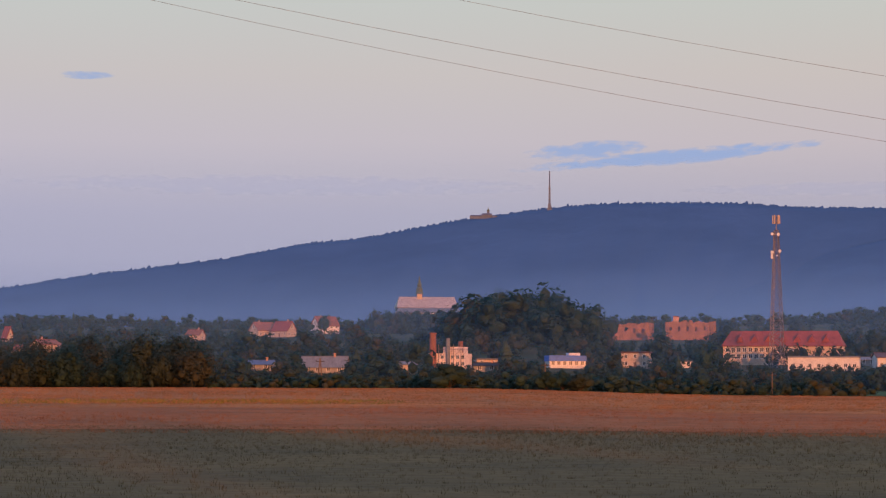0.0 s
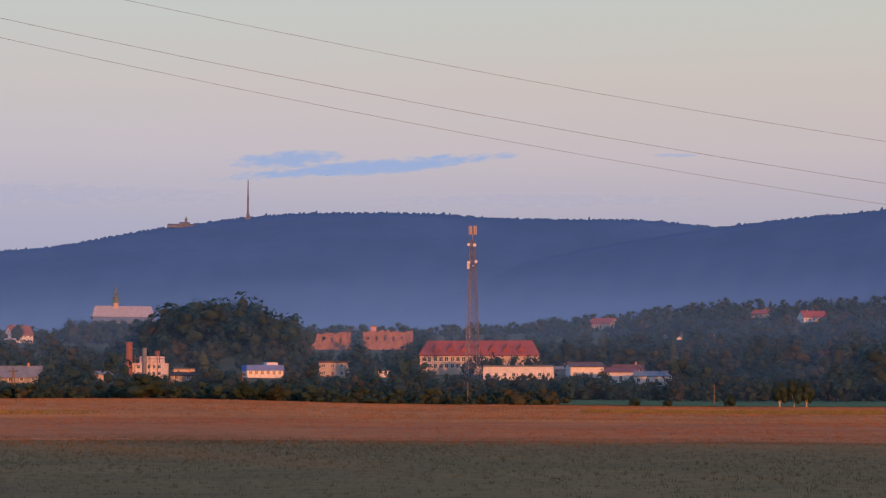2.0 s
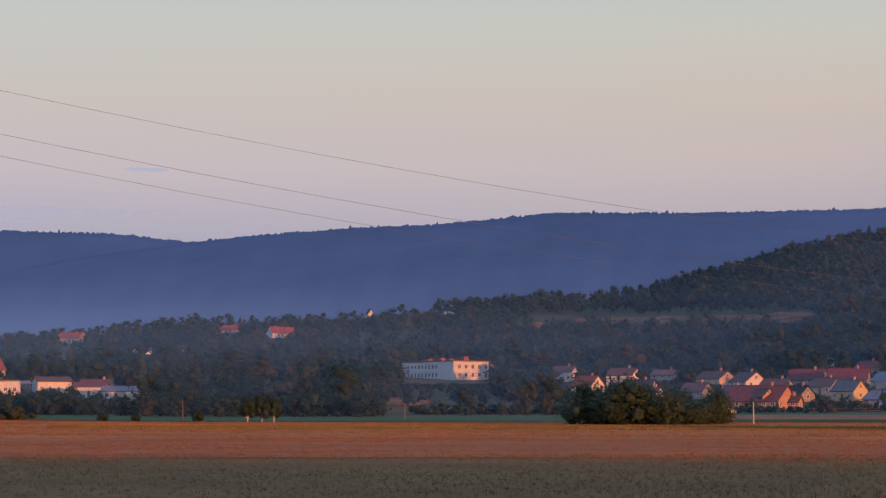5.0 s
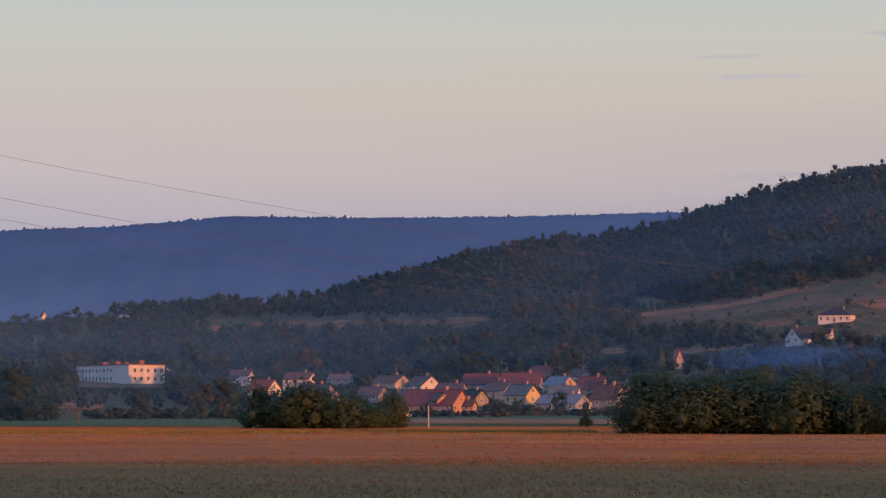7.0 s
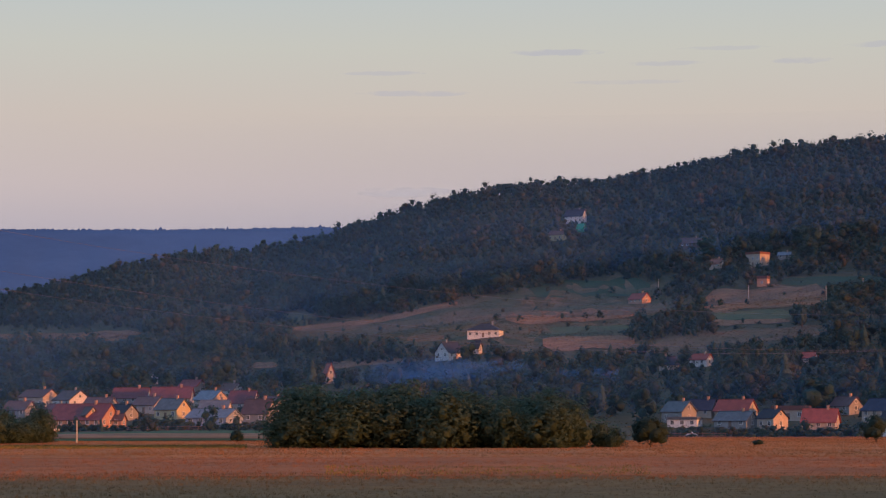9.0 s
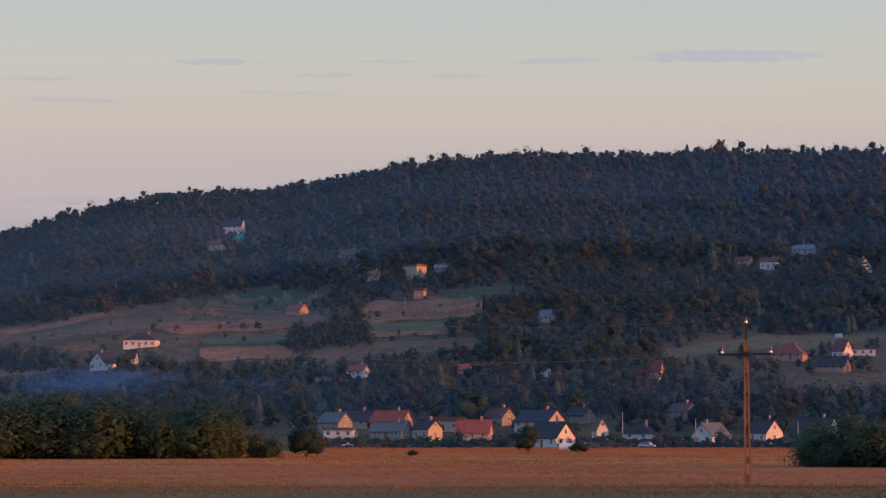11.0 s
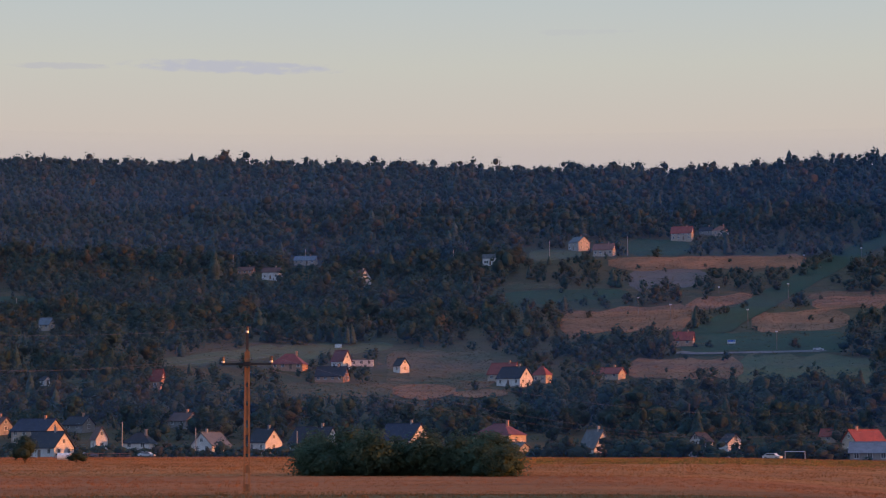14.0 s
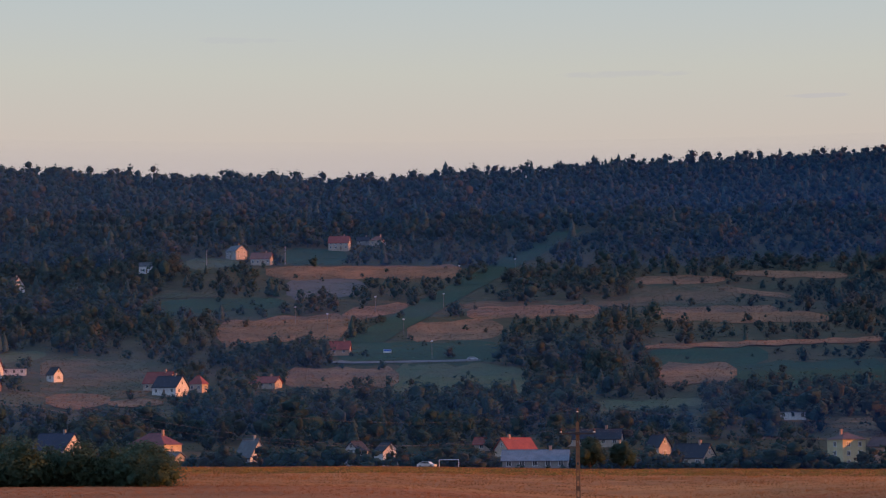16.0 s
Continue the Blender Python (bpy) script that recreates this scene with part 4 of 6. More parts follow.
def aframe():
    az, d = 34.57, 935
    root = upright("holiday_cabin", az, d, 76)
    bm = bmesh.new()
    v = [bm.verts.new(p) for p in ((3.6, -2.7, .4), (3.6, 2.7, .4), (3.6, 0, 7.6), (-3.6, -2.7, .4), (-3.6, 2.7, .4), (-3.6, 0, 7.6))]
    bm.faces.new((v[0], v[1], v[2]))
    bm.faces.new((v[4], v[3], v[5]))
    box(bm, -3.5, 3.5, -2.7, 2.7, -1.5, .4)
    part("wall", bm, CREAM, root)
    bm = bmesh.new()
    slab(bm, (-4.1, -3.2, 0), (4.1, -3.2, 0), (4.1, .02, 8.3), (-4.1, .02, 8.3), .2)
    slab(bm, (4.1, 3.2, 0), (-4.1, 3.2, 0), (-4.1, -.02, 8.3), (4.1, -.02, 8.3), .2)
    part("roof", bm, RED_ROOF, root)
    window(root, 3.6, 0, 3.8, 90, 1.0)
    window(root, 3.6, -1.2, 1.0, 90, 1.0)
    window(root, 3.6, 1.2, 1.0, 90, 1.0)
    keep_open(az, .22, d, 1.0)
    CLEAR.append((az - .35, az + .35, d + 8, -9, 18))
    tagged(root, "steep A-frame cabin with a red roof and lit gable", "cabin")


aframe()


# ---- masts and towers ----
def lattice(bm, z0, z1, w0, w1, panels, r):
    lv = [(z0 + (z1 - z0) * k / panels, (w0 + (w1 - w0) * k / panels) / 2) for k in range(panels + 1)]
    for sx, sy in ((1, 1), (1, -1), (-1, 1), (-1, -1)):
        rod(bm, (sx * w0 / 2, sy * w0 / 2, z0), (sx * w1 / 2, sy * w1 / 2, z1), r * 1.5, r * 1.3, 5)
    corner = ((1, 1), (1, -1), (-1, -1), (-1, 1))
    for k in range(panels):
        (a, p), (b, q) = lv[k], lv[k + 1]
        for i in range(4):
            c, e = corner[i], corner[(i + 1) % 4]
            rod(bm, (c[0] * p, c[1] * p, a), (e[0] * q, e[1] * q, b), r, r, 4)
            rod(bm, (e[0] * p, e[1] * p, a), (c[0] * q, c[1] * q, b), r, r, 4)
            rod(bm, (c[0] * q, c[1] * q, b), (e[0] * q, e[1] * q, b), r, r, 4)


def cell_tower():
    az, d = 8.27, 815
    root = upright("telecom_tower", az, d, 18)
    z = root.location.z
    top = EYE + d * math.tan(radians(4.12)) - z
    bm = bmesh.new()
    lattice(bm, -.5, top - 4, 4.6, 1.3, 17, .075)
    part("lattice", bm, STEEL, root)
    bm = bmesh.new()
    rod(bm, (0, 0, top - 4.2), (0, 0, top + 1.2), .16, .1, 8)
    for k in range(3):
        a = k * math.tau / 3 + .4
        rod(bm, (0, 0, top - 1.2), (1.1 * math.cos(a), 1.1 * math.sin(a), top - 1.2), .06, .06, 5)
        rod(bm, (0, 0, top + .6), (1.1 * math.cos(a), 1.1 * math.sin(a), top + .6), .06, .06, 5)
    part("head_frame", bm, STEEL, root)
    for k in range(6):
        a = k * math.tau / 6 + .4
        bm = bmesh.new()
        box(bm, -.22, .22, -.12, .12, -1.5, 1.5)
        p = part("panel_antenna", bm, CREAM, root)
        p.matrix_basis = pose(1.25 * math.cos(a), 1.25 * math.sin(a), top - .2, 0, 0, math.degrees(a) + 90)
    for dx, dz, s in ((-1.3, -12.6, 1), (.6, -12.9, 0), (1.7, -11.4, .55), (-.9, -11.8, .4), (-1.1, -5.3, .5), (1.2, -5.5, .6)):
        bm = bmesh.new()
        if s == 1:
            box(bm, -.4, .4, -.2, .2, -1.4, 1.4)
        else:
            rod(bm, (0, -.35, 0), (0, .1, 0), .25 + s * .6, .2, 12)
            rod(bm, (0, .1, 0), (-dx * .7, .3, -.2), .06, .06, 5)
        p = part("panel_antenna" if s == 1 else "dish", bm, PORCELAIN, root)
        p.location = (dx, -.9, top + dz)
    tagged(root, "tall steel lattice telecom tower with panel antennas and dishes", "telecom tower")
    keep_open(az, .25, d, .5)


cell_tower()


def summit_mast():
    az, d = 2.66, 4712
    x, y = d * math.sin(radians(az)), d * math.cos(radians(az))
    z = EYE + d * math.tan(radians(4.36))
    root = new("broadcast_mast")
    root.matrix_basis = pose(x, y, z - 2, 0, 0, -az)
    bm = bmesh.new()
    box(bm, -5.5, 5.5, -5, 5, 0, 6)
    box(bm, -3.4, 3.4, -3, 3, 6, 13)
    box(bm, -2.4, 2.4, -2.4, 2.4, 13, 16)
    part("base_building", bm, HAZED_MAST, root)
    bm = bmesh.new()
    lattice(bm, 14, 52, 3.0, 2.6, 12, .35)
    part("lower_mast", bm, HAZED_MAST, root)
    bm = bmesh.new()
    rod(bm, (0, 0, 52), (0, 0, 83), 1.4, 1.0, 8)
    part("upper_mast", bm, HAZED_MAST, root)
    for zz in (24, 30, 37, 46):
        bm = bmesh.new()
        rod(bm, (0, 0, zz), (0, 0, zz + .9), 2.8, 2.8, 10)
        part("platform", bm, STEEL, root)
    tagged(root, "tall pale broadcast mast on the mountain top", "broadcast mast")


# the blue of distant haze is painted into the mast's colour
HAZED_MAST = material("hazed_mast_paint", (.11, .15, .23), (.09, .12, .19), 8.0, .7)
summit_mast()


# monastery stone and roof carry the distant haze as blue base colour
HAZED_STONE = material("haze_blue_stone", (.12, .16, .24), None, 6.0, .9)
HAZED_ROOF = material("haze_blue_roof_sheets", (.11, .12, .18), None, 6.0, .9)


def abbey():
    az, d = 1.08, 4712
    x, y = d * math.sin(radians(az)), d * math.cos(radians(az))
    z = EYE + d * math.tan(radians(4.17))
    root = new("hilltop_monastery")
    root.matrix_basis = pose(x, y, z - 2.5, 0, 0, -az) @ Matrix.Diagonal((1, 1, .78, 1))
    bm = bmesh.new()
    box(bm, -34, 22, -6, 6, 0, 7)
    box(bm, -10, 12, -7, 7, 7, 11)
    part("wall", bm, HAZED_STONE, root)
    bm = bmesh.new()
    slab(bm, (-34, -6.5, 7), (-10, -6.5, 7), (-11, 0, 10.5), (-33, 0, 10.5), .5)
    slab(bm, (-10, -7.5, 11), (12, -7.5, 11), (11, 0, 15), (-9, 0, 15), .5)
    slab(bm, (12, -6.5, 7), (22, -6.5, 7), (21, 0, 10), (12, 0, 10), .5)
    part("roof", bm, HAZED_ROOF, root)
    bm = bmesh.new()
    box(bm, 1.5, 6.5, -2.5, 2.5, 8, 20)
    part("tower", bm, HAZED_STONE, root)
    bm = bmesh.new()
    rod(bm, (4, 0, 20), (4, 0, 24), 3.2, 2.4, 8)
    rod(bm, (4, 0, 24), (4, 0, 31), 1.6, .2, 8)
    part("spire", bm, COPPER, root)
    tagged(root, "hilltop monastery with one tower on the skyline", "monastery")


abbey()


# ---- power line across the field ----
def line_pole(az, d, z_top, arm_turn, label):
    root = upright("power_pole", az, d)
    base = root.location.z
    H = z_top - base
    bm = bmesh.new()
    # two tapered rails joined by rungs, with slots between
    for s in (-1, 1):
        v0, v1 = .145, .09
        rails = [bm.verts.new(p) for p in ((s * v0 - .055, -.12, -.6), (s * v0 + .055, -.12, -.6), (s * v0 + .055, .12, -.6), (s * v0 - .055, .12, -.6),
                                            (s * v1 - .05, -.09, H * .86), (s * v1 + .05, -.09, H * .86), (s * v1 + .05, .09, H * .86), (s * v1 - .05, .09, H * .86))]
        for f in ((3, 2, 1, 0), (4, 5, 6, 7), (0, 1, 5, 4), (1, 2, 6, 5), (2, 3, 7, 6), (3, 0, 4, 7)):
            bm.faces.new([rails[i] for i in f])
    part("rail", bm, CONCRETE, root)
    for k in range(8):
        bm = bmesh.new()
        z = .3 + k * (H * .86 - .6) / 7
        w = .145 - .055 * z / (H * .86)
        box(bm, -w + .045, w - .045, -.07, .07, z - (.4 if k > 3 else .2), z + (.4 if k > 3 else .2))
        part("rung", bm, CONCRETE, root)
    bm = bmesh.new()
    box(bm, -.07, .07, -.06, .06, H * .84, H - .25)
    part("top_bracket", bm, IRON, root)
    arm = new("crossarm", flat_mesh("crossarm", lambda b: (box(b, -1.4, 1.4, -.06, .06, -.06, .06), box(b, -.2, .2, -.13, -.06, -.12, .12)), IRON))
    arm.parent = root
    arm.matrix_basis = pose(0, -.16, H - 1.98, 0, 0, arm_turn)
    tips = []
    for x, z in ((-1.38, H - 1.92), (1.38, H - 1.92), (0, H - .25)):
        bm = bmesh.new()
        for a, b, r in ((0, .14, .075), (.14, .22, .1), (.22, .3, .07), (.3, .36, .09)):
            rod(bm, (0, 0, a), (0, 0, b), r, r * .9, 10)
        p = part("insulator", bm, CERAMIC, root, "brown ceramic insulator with a white cap")
        q = (x * math.cos(radians(arm_turn)), x * math.sin(radians(arm_turn)) - (.16 if x else 0), z)
        p.location = q
        bm = bmesh.new()
        rod(bm, (0, 0, .02), (0, 0, .12), .085, .085, 10)
        c = part("white_band", bm, PORCELAIN, p)
        tips.append(root.matrix_basis @ Vector((q[0], q[1], q[2] + .36)))
    tagged(root, label, "power pole", "power line poles")
    return tips


IRON = material("dark_iron", (.05, .045, .045), None, .5, .6, .4)
# heading, distance and top height of the poles; the first stands outside the view
P1 = line_pole(53.46, 128, EYE + 6.62, -15, "weathered concrete power pole with a crossarm in the dry field")
P2 = line_pole(70.2, 190, EYE + 3.62, 6, "concrete power pole at the edge of the field")


def wire(a, b, sag, label):
    cu = bpy.data.curves.new("overhead_wire", "CURVE")
    cu.dimensions, cu.bevel_depth, cu.bevel_resolution = "3D", .0050, 1
    sp = cu.splines.new("POLY")
    n = 40
    sp.points.add(n)
    for k in range(n + 1):
        s = k / n
        p = a.lerp(b, s)
        sp.points[k].co = (p.x, p.y, p.z - 4 * sag * s * (1 - s), 1)
    cu.materials.append(WIRE)
    tagged(new("overhead_wire", cu), label, "power cable", "overhead wires")


SPANS = ((-7.56, 64.1, 10.64, 4.1), (-4.57, 58.5, 9.7, 3.67), (1.0, 63.7, 10.64, 3.37))
ENDS = []
for k, (x, y, z, sag) in enumerate(SPANS):
    start = Vector((x, y, z + EYE))
    back = start - (P1[k] - start) * .35 + Vector((0, 0, 4 * sag * .35 * 1.35))
    ENDS.append(back)
    wire(back, P1[k], sag * 1.35 ** 2, "thin sagging overhead power wire")
    wire(P1[k], P2[k], 2.7, "thin sagging overhead power wire")
    wire(P2[k], P2[k] + Vector((60, -24, -.6)), .6, "thin sagging overhead power wire")


def tall_pole():
    top = ENDS[2]
    root = new("power_pylon")
    root.location = (top.x, top.y, 0)
    bm = bmesh.new()
    lattice(bm, -.5, top.z, 2.4, .5, 12, .05)
    part("lattice", bm, STEEL, root)
    for e in ENDS[:2]:
        bm = bmesh.new()
        rod(bm, (0, 0, e.z), (e.x - top.x, e.y - top.y, e.z), .07, .07, 6)
        part("crossarm", bm, STEEL, root)
    tagged(root, "slim steel lattice pylon carrying the power wires", "power pylon")


tall_pole()


def wood_pole(az, d, h, label, legs=1, arm=True, mat=None):
    mat = mat or WOODPOLE
    root = upright("wooden_pole", az, d)
    for s in ((0,) if legs == 1 else (-1, 1)):
        bm = bmesh.new()
        rod(bm, (s * h * .09, 0, -.5), (s * .06, 0, h), .15, .1, 8)
        part("pole", bm, mat, root)
    if legs == 2:
        bm = bmesh.new()
        rod(bm, (-h * .055, 0, h * .42), (h * .055, 0, h * .42), .07, .07, 6)
        part("brace", bm, WOODPOLE, root)
    if arm:
        bm = bmesh.new()
        box(bm, -.9, .9, -.07, .07, h - .7, h - .55)
        for x in (-.8, .8, 0):
            rod(bm, (x, 0, h - .55), (x, 0, h - .3), .06, .05, 6)
        part("crossarm", bm, IRON, root)
    tagged(root, label, "utility pole", "wooden utility poles")


wood_pole(-3.05, 470, 6.0, "wooden A-frame utility pole at the end of the field", 2)
wood_pole(2.55, 470, 5.6, "slim wooden utility pole beside the scrub")
wood_pole(8.15, 470, 4.6, "slim wooden utility pole beside the scrub")
wood_pole(14.25, 480, 4.4, "slim wooden utility pole beside the scrub")
wood_pole(19.75, 520, 3.8, "slim wooden utility pole among bushes")
wood_pole(28.38, 395, 3.9, "pale wooden pole on the field's edge", 1, False, PALE_POLE)
for az, d, h in ((42.78, 1215, 8.5), (46.9, 1075, 8.0), (45.0, 1150, 7.0), (47.8, 1120, 8.0), (53.1, 1320, 9.0), (54.9, 1360, 9.0),
                 (58.6, 1330, 9.0), (61.0, 1345, 10.0), (62.95, 1345, 11.0), (50.4, 640, 9.5), (52.2, 655, 8.0), (54.7, 640, 7.0)):
    wood_pole(az, d, h, "slim pale pole on the slope", 1, False, PALE_POLE)


# ---- fields ----
field("field_straw", "ripe dry grass field glowing straw orange", STRAW, -16, 84, (190, 190), (450, 450), 0.06, False)
field("near_meadow", "rough olive meadow in the evening shade", OLIVE_GROUND, -18, 86, (6, 6), (122, 122), 0.05, False)
field("field_red_grass", "band of reddish-brown dry grass before the meadow", RED_GROUND, -16, 84, (120, 120), (197, 197), 0.07, False)
field("field_straw_far", "dry straw field reaching to the houses", STRAW, 43, 84, (450, 450), (580, 580), 0.06, False)
field("field_green_strip", "strip of green crop behind the straw field", GREENCROP, 5, 33, (462, 462), (560, 610), 0.1, False)
field("field_stubble_strip", "narrow strip of yellow stubble before the houses", STUBBLE, 27.0, 33.4, (492, 476), (572, 556), 0.22, False)
field("field_stubble", "tan stubble field by the town", STUBBLE, 17.9, 20.4, (.12, .12), (.3, .3))
field("field_stubble", "pale stubble strip between trees", STUBBLE, 21.0, 24.4, (1.9, 2.0), (2.12, 2.2))
field("field_stubble", "pale stubble strip between trees", STUBBLE, 24.0, 29.6, (2.15, 2.15), (2.3, 2.38))
field("field_stubble", "pale stubble strip between trees", STUBBLE, 28.76, 29.92, (2.26, 2.3), (2.43, 2.41))
field("field_meadow", "pale green meadow tucked between trees", PALE, 32.81, 34.16, (2.55, 2.7), (2.76, 2.93))
field("field_hill_grass", "dry hillside grass, brown in the low sun", HAY, 33.58, 39.9, (2.14, 1.75), (2.48, 3.61))
field("field_hill_strip", "bright dry strip of stubble across the hillside", STUBBLE, 33.58, 35.67, (2.39, 2.6), (2.51, 2.72), 0.3)
field("field_hill_strip", "bright dry strip of stubble across the hillside", STUBBLE, 35.65, 37.78, (2.58, 3.05), (2.72, 3.19), 0.3)
field("field_hill_grass", "dry hillside grass, brown in the low sun", HAY, 39.87, 42.99, (1.75, 1.86), (3.55, 3.63))
field("field_meadow", "dark green meadow high on the hillside", LAWN, 39.48, 42.58, (3.23, 3.29), (3.61, 3.71), 0.3)
field("field_stubble", "orange dry patch in the hillside grass", STUBBLE, 38.98, 42.15, (2.57, 2.7), (2.88, 2.93), 0.3)
field("field_meadow", "pale green strip across the hillside", PALE, 39.9, 42.22, (2.32, 2.37), (2.48, 2.53), 0.35)
field("field_stubble", "tan stubble below the hillside grass", STUBBLE, 39.9, 42.18, (1.92, 1.94), (2.26, 2.28), 0.35)
field("field_stubble", "bright stubble strip before the slope houses", STUBBLE, 34.49, 36.52, (1.47, 1.61), (1.64, 1.73), 0.3)
field("field_stubble", "pale stubble strip among trees", STUBBLE, 32.64, 33.31, (1.47, 1.5), (1.64, 1.64), 0.3)
field("field_stubble", "bare reddish earth by the white house", STUBBLE, 36.52, 37.43, (2.11, 2.18), (2.29, 2.32), 0.3)
field("field_stubble", "dry orange stubble on the hillside", STUBBLE, 43.91, 46.91, (2.86, 3.01), (3.4, 3.52))
field("field_meadow", "pale green strip below the orange stubble", PALE, 44.05, 46.08, (2.64, 2.68), (2.84, 2.91))
field("field_stubble", "narrow orange strip on the slope", STUBBLE, 43.98, 46.01, (2.51, 2.57), (2.64, 2.67), 0.3)
field("field_hill_grass", "olive hillside grass", HAY, 42.71, 46.91, (1.75, 2.29), (2.36, 2.51))
field("field_meadow", "dark green meadow strip under the hill houses", LAWN, 45.81, 48.31, (3.48, 3.56), (3.69, 3.73))
field("field_meadow", "light green meadow climbing the slope", PALE, 51.24, 54.26, (1.9, 2.25), (2.15, 2.58))
field("field_meadow", "light green meadow climbing the slope", PALE, 54.24, 57.08, (2.04, 2.43), (2.58, 2.6))
field("field_hill_grass", "dry grass round the slope houses", HAY, 56.93, 59.73, (1.34, 1.47), (2.51, 2.31))
field("field_stubble", "dry stubble below the green meadow", STUBBLE, 57.07, 58.64, (1.17, 1.19), (1.53, 1.53), 0.3)
field("field_stubble", "narrow orange stubble strip on the slope", STUBBLE, 58.59, 59.94, (1.19, 1.22), (1.39, 1.38), 0.3)
field("field_hill_grass", "dull grass between trees", HAY, 54.26, 57.21, (1.2, 1.19), (1.59, 1.56))
field("field_stubble", "orange stubble field on the slope", STUBBLE, 61.24, 64.51, (2.74, 2.88), (3.3, 3.52))
field("field_stubble", "orange stubble field on the slope", STUBBLE, 64.37, 66.0, (3.28, 3.55), (3.56, 3.8))
field("field_meadow", "green meadow between hedges on the slope", LAWN, 59.87, 62.97, (3.47, 3.67), (3.86, 3.91))
field("field_stubble", "tan strip of dry grass among trees", HAY, 59.76, 61.34, (3.89, 3.92), (4.09, 4.03), 0.3)
field("field_ploughed", "brown ploughed field on the slope", SOIL, 62.97, 64.94, (3.81, 4.01), (4.39, 4.4))
field("field_stubble", "dry tan strip high on the slope", STUBBLE, 62.47, 67.35, (4.36, 4.35), (4.67, 4.69), 0.3)
field("field_meadow", "small green field below the hill houses", PALE, 60.5, 61.84, (4.62, 4.65), (4.9, 4.87))
field("field_meadow", "small green field below the hill houses", LAWN, 62.97, 64.53, (4.72, 4.74), (5.15, 5.11))
field("field_stubble", "orange stubble field on the slope", STUBBLE, 65.99, 68.38, (2.79, 2.85), (3.27, 3.33))
field("field_stubble", "orange stubble field on the slope", STUBBLE, 67.48, 70.84, (3.34, 3.38), (3.64, 3.69))
field("field_hill_grass", "dry grass between the hedges", HAY, 67.34, 72.09, (3.59, 3.57), (3.76, 3.78))
field("field_meadow", "green meadow below the ski slope", PALE, 65.63, 68.99, (1.4, 1.41), (2.28, 2.17))
field("field_meadow", "green meadow below the ski slope", LAWN, 64.23, 68.37, (2.21, 2.22), (2.8, 2.79))
field("field_stubble", "orange stubble field beside the meadow", STUBBLE, 62.95, 65.77, (1.63, 1.64), (2.14, 2.14), 0.3)
field("field_stubble", "orange stubble field on the slope", STUBBLE, 72.15, 75.22, (3.22, 3.22), (3.61, 3.58))
field("field_stubble", "pale stubble strip high on the slope", STUBBLE, 71.69, 73.9, (4.15, 4.14), (4.37, 4.34))
field("field_hill_grass", "dry grass high on the slope", HAY, 71.54, 74.3, (3.58, 3.6), (4.12, 4.09))
field("field_stubble", "orange stubble strip high on the slope", STUBBLE, 73.72, 75.52, (3.97, 3.72), (4.08, 3.86), 0.3)
field("field_stubble", "orange stubble strip high on the slope", STUBBLE, 74.14, 76.9, (4.33, 4.19), (4.47, 4.36), 0.3)
field("field_stubble", "orange stubble field on the slope", STUBBLE, 73.5, 76.47, (3.19, 3.14), (3.5, 3.37), 0.3)
field("field_stubble", "thin orange stubble strip", STUBBLE, 71.88, 77.8, (2.51, 2.65), (2.65, 2.76), 0.35)
field("field_meadow", "green pasture on the slope", LAWN, 71.87, 74.93, (2.15, 2.14), (2.54, 2.59))
field("field_meadow", "green pasture on the slope", LAWN, 73.95, 77.77, (1.54, 1.49), (2.17, 2.25))
field("field_stubble", "bright orange mown field on the slope", STUBBLE, 72.21, 74.16, (1.64, 1.68), (2.2, 2.15), 0.35)
field("field_meadow", "pale green pasture between trees", PALE, 70.6, 73.39, (0.95, 1.13), (1.27, 1.32))
field("field_hill_grass", "brown bank behind the flats", HAY, 76.4, 77.73, (0.13, 0.12), (0.82, 0.8))

field("road", "narrow pale gravel lane at the foot of the ski slope", GRAVEL, 64.11, 67.81, (2.24, 2.25), (2.3, 2.31), .4)


def piste():
    """Straight mown ski slope climbing to the wood, with lamp posts beside it."""
    verts, faces = [], []
    n, m = 30, 3
    for i in range(n + 1):
        s = i / n
        c, w, e = 64.9 + 5.2 * s ** 1.02, .52 - .17 * s, 2.78 + 2.75 * s
        for k in range(m + 1):
            az = c + w * (2 * k / m - 1)
            verts.append(spot(az, reach(az, e), .35))
    for i, k in product(range(n), range(m)):
        a = i * (m + 1) + k
        faces.append((a, a + 1, a + m + 2, a + m + 1))
    tagged(new("ski_slope", mesh_from("ski_slope", verts, faces, LAWN, True)), "straight mown green ski slope up to the wood", "ski slope", kind="structure")


piste()

# ---- trees and woods ----
def ball():
    """Corners and faces of a twenty-sided ball of radius one."""
    bm = bmesh.new()
    bmesh.ops.create_icosphere(bm, subdivisions=1, radius=1.0)
    v = np.array([p.co[:] for p in bm.verts])
    f = np.array([[p.index for p in q.verts] for q in bm.faces])
    bm.free()
    return v, f


BALL_V, BALL_F = ball()


def unit(v):
    return v / np.maximum(np.linalg.norm(v, axis=-1, keepdims=True), 1e-6)


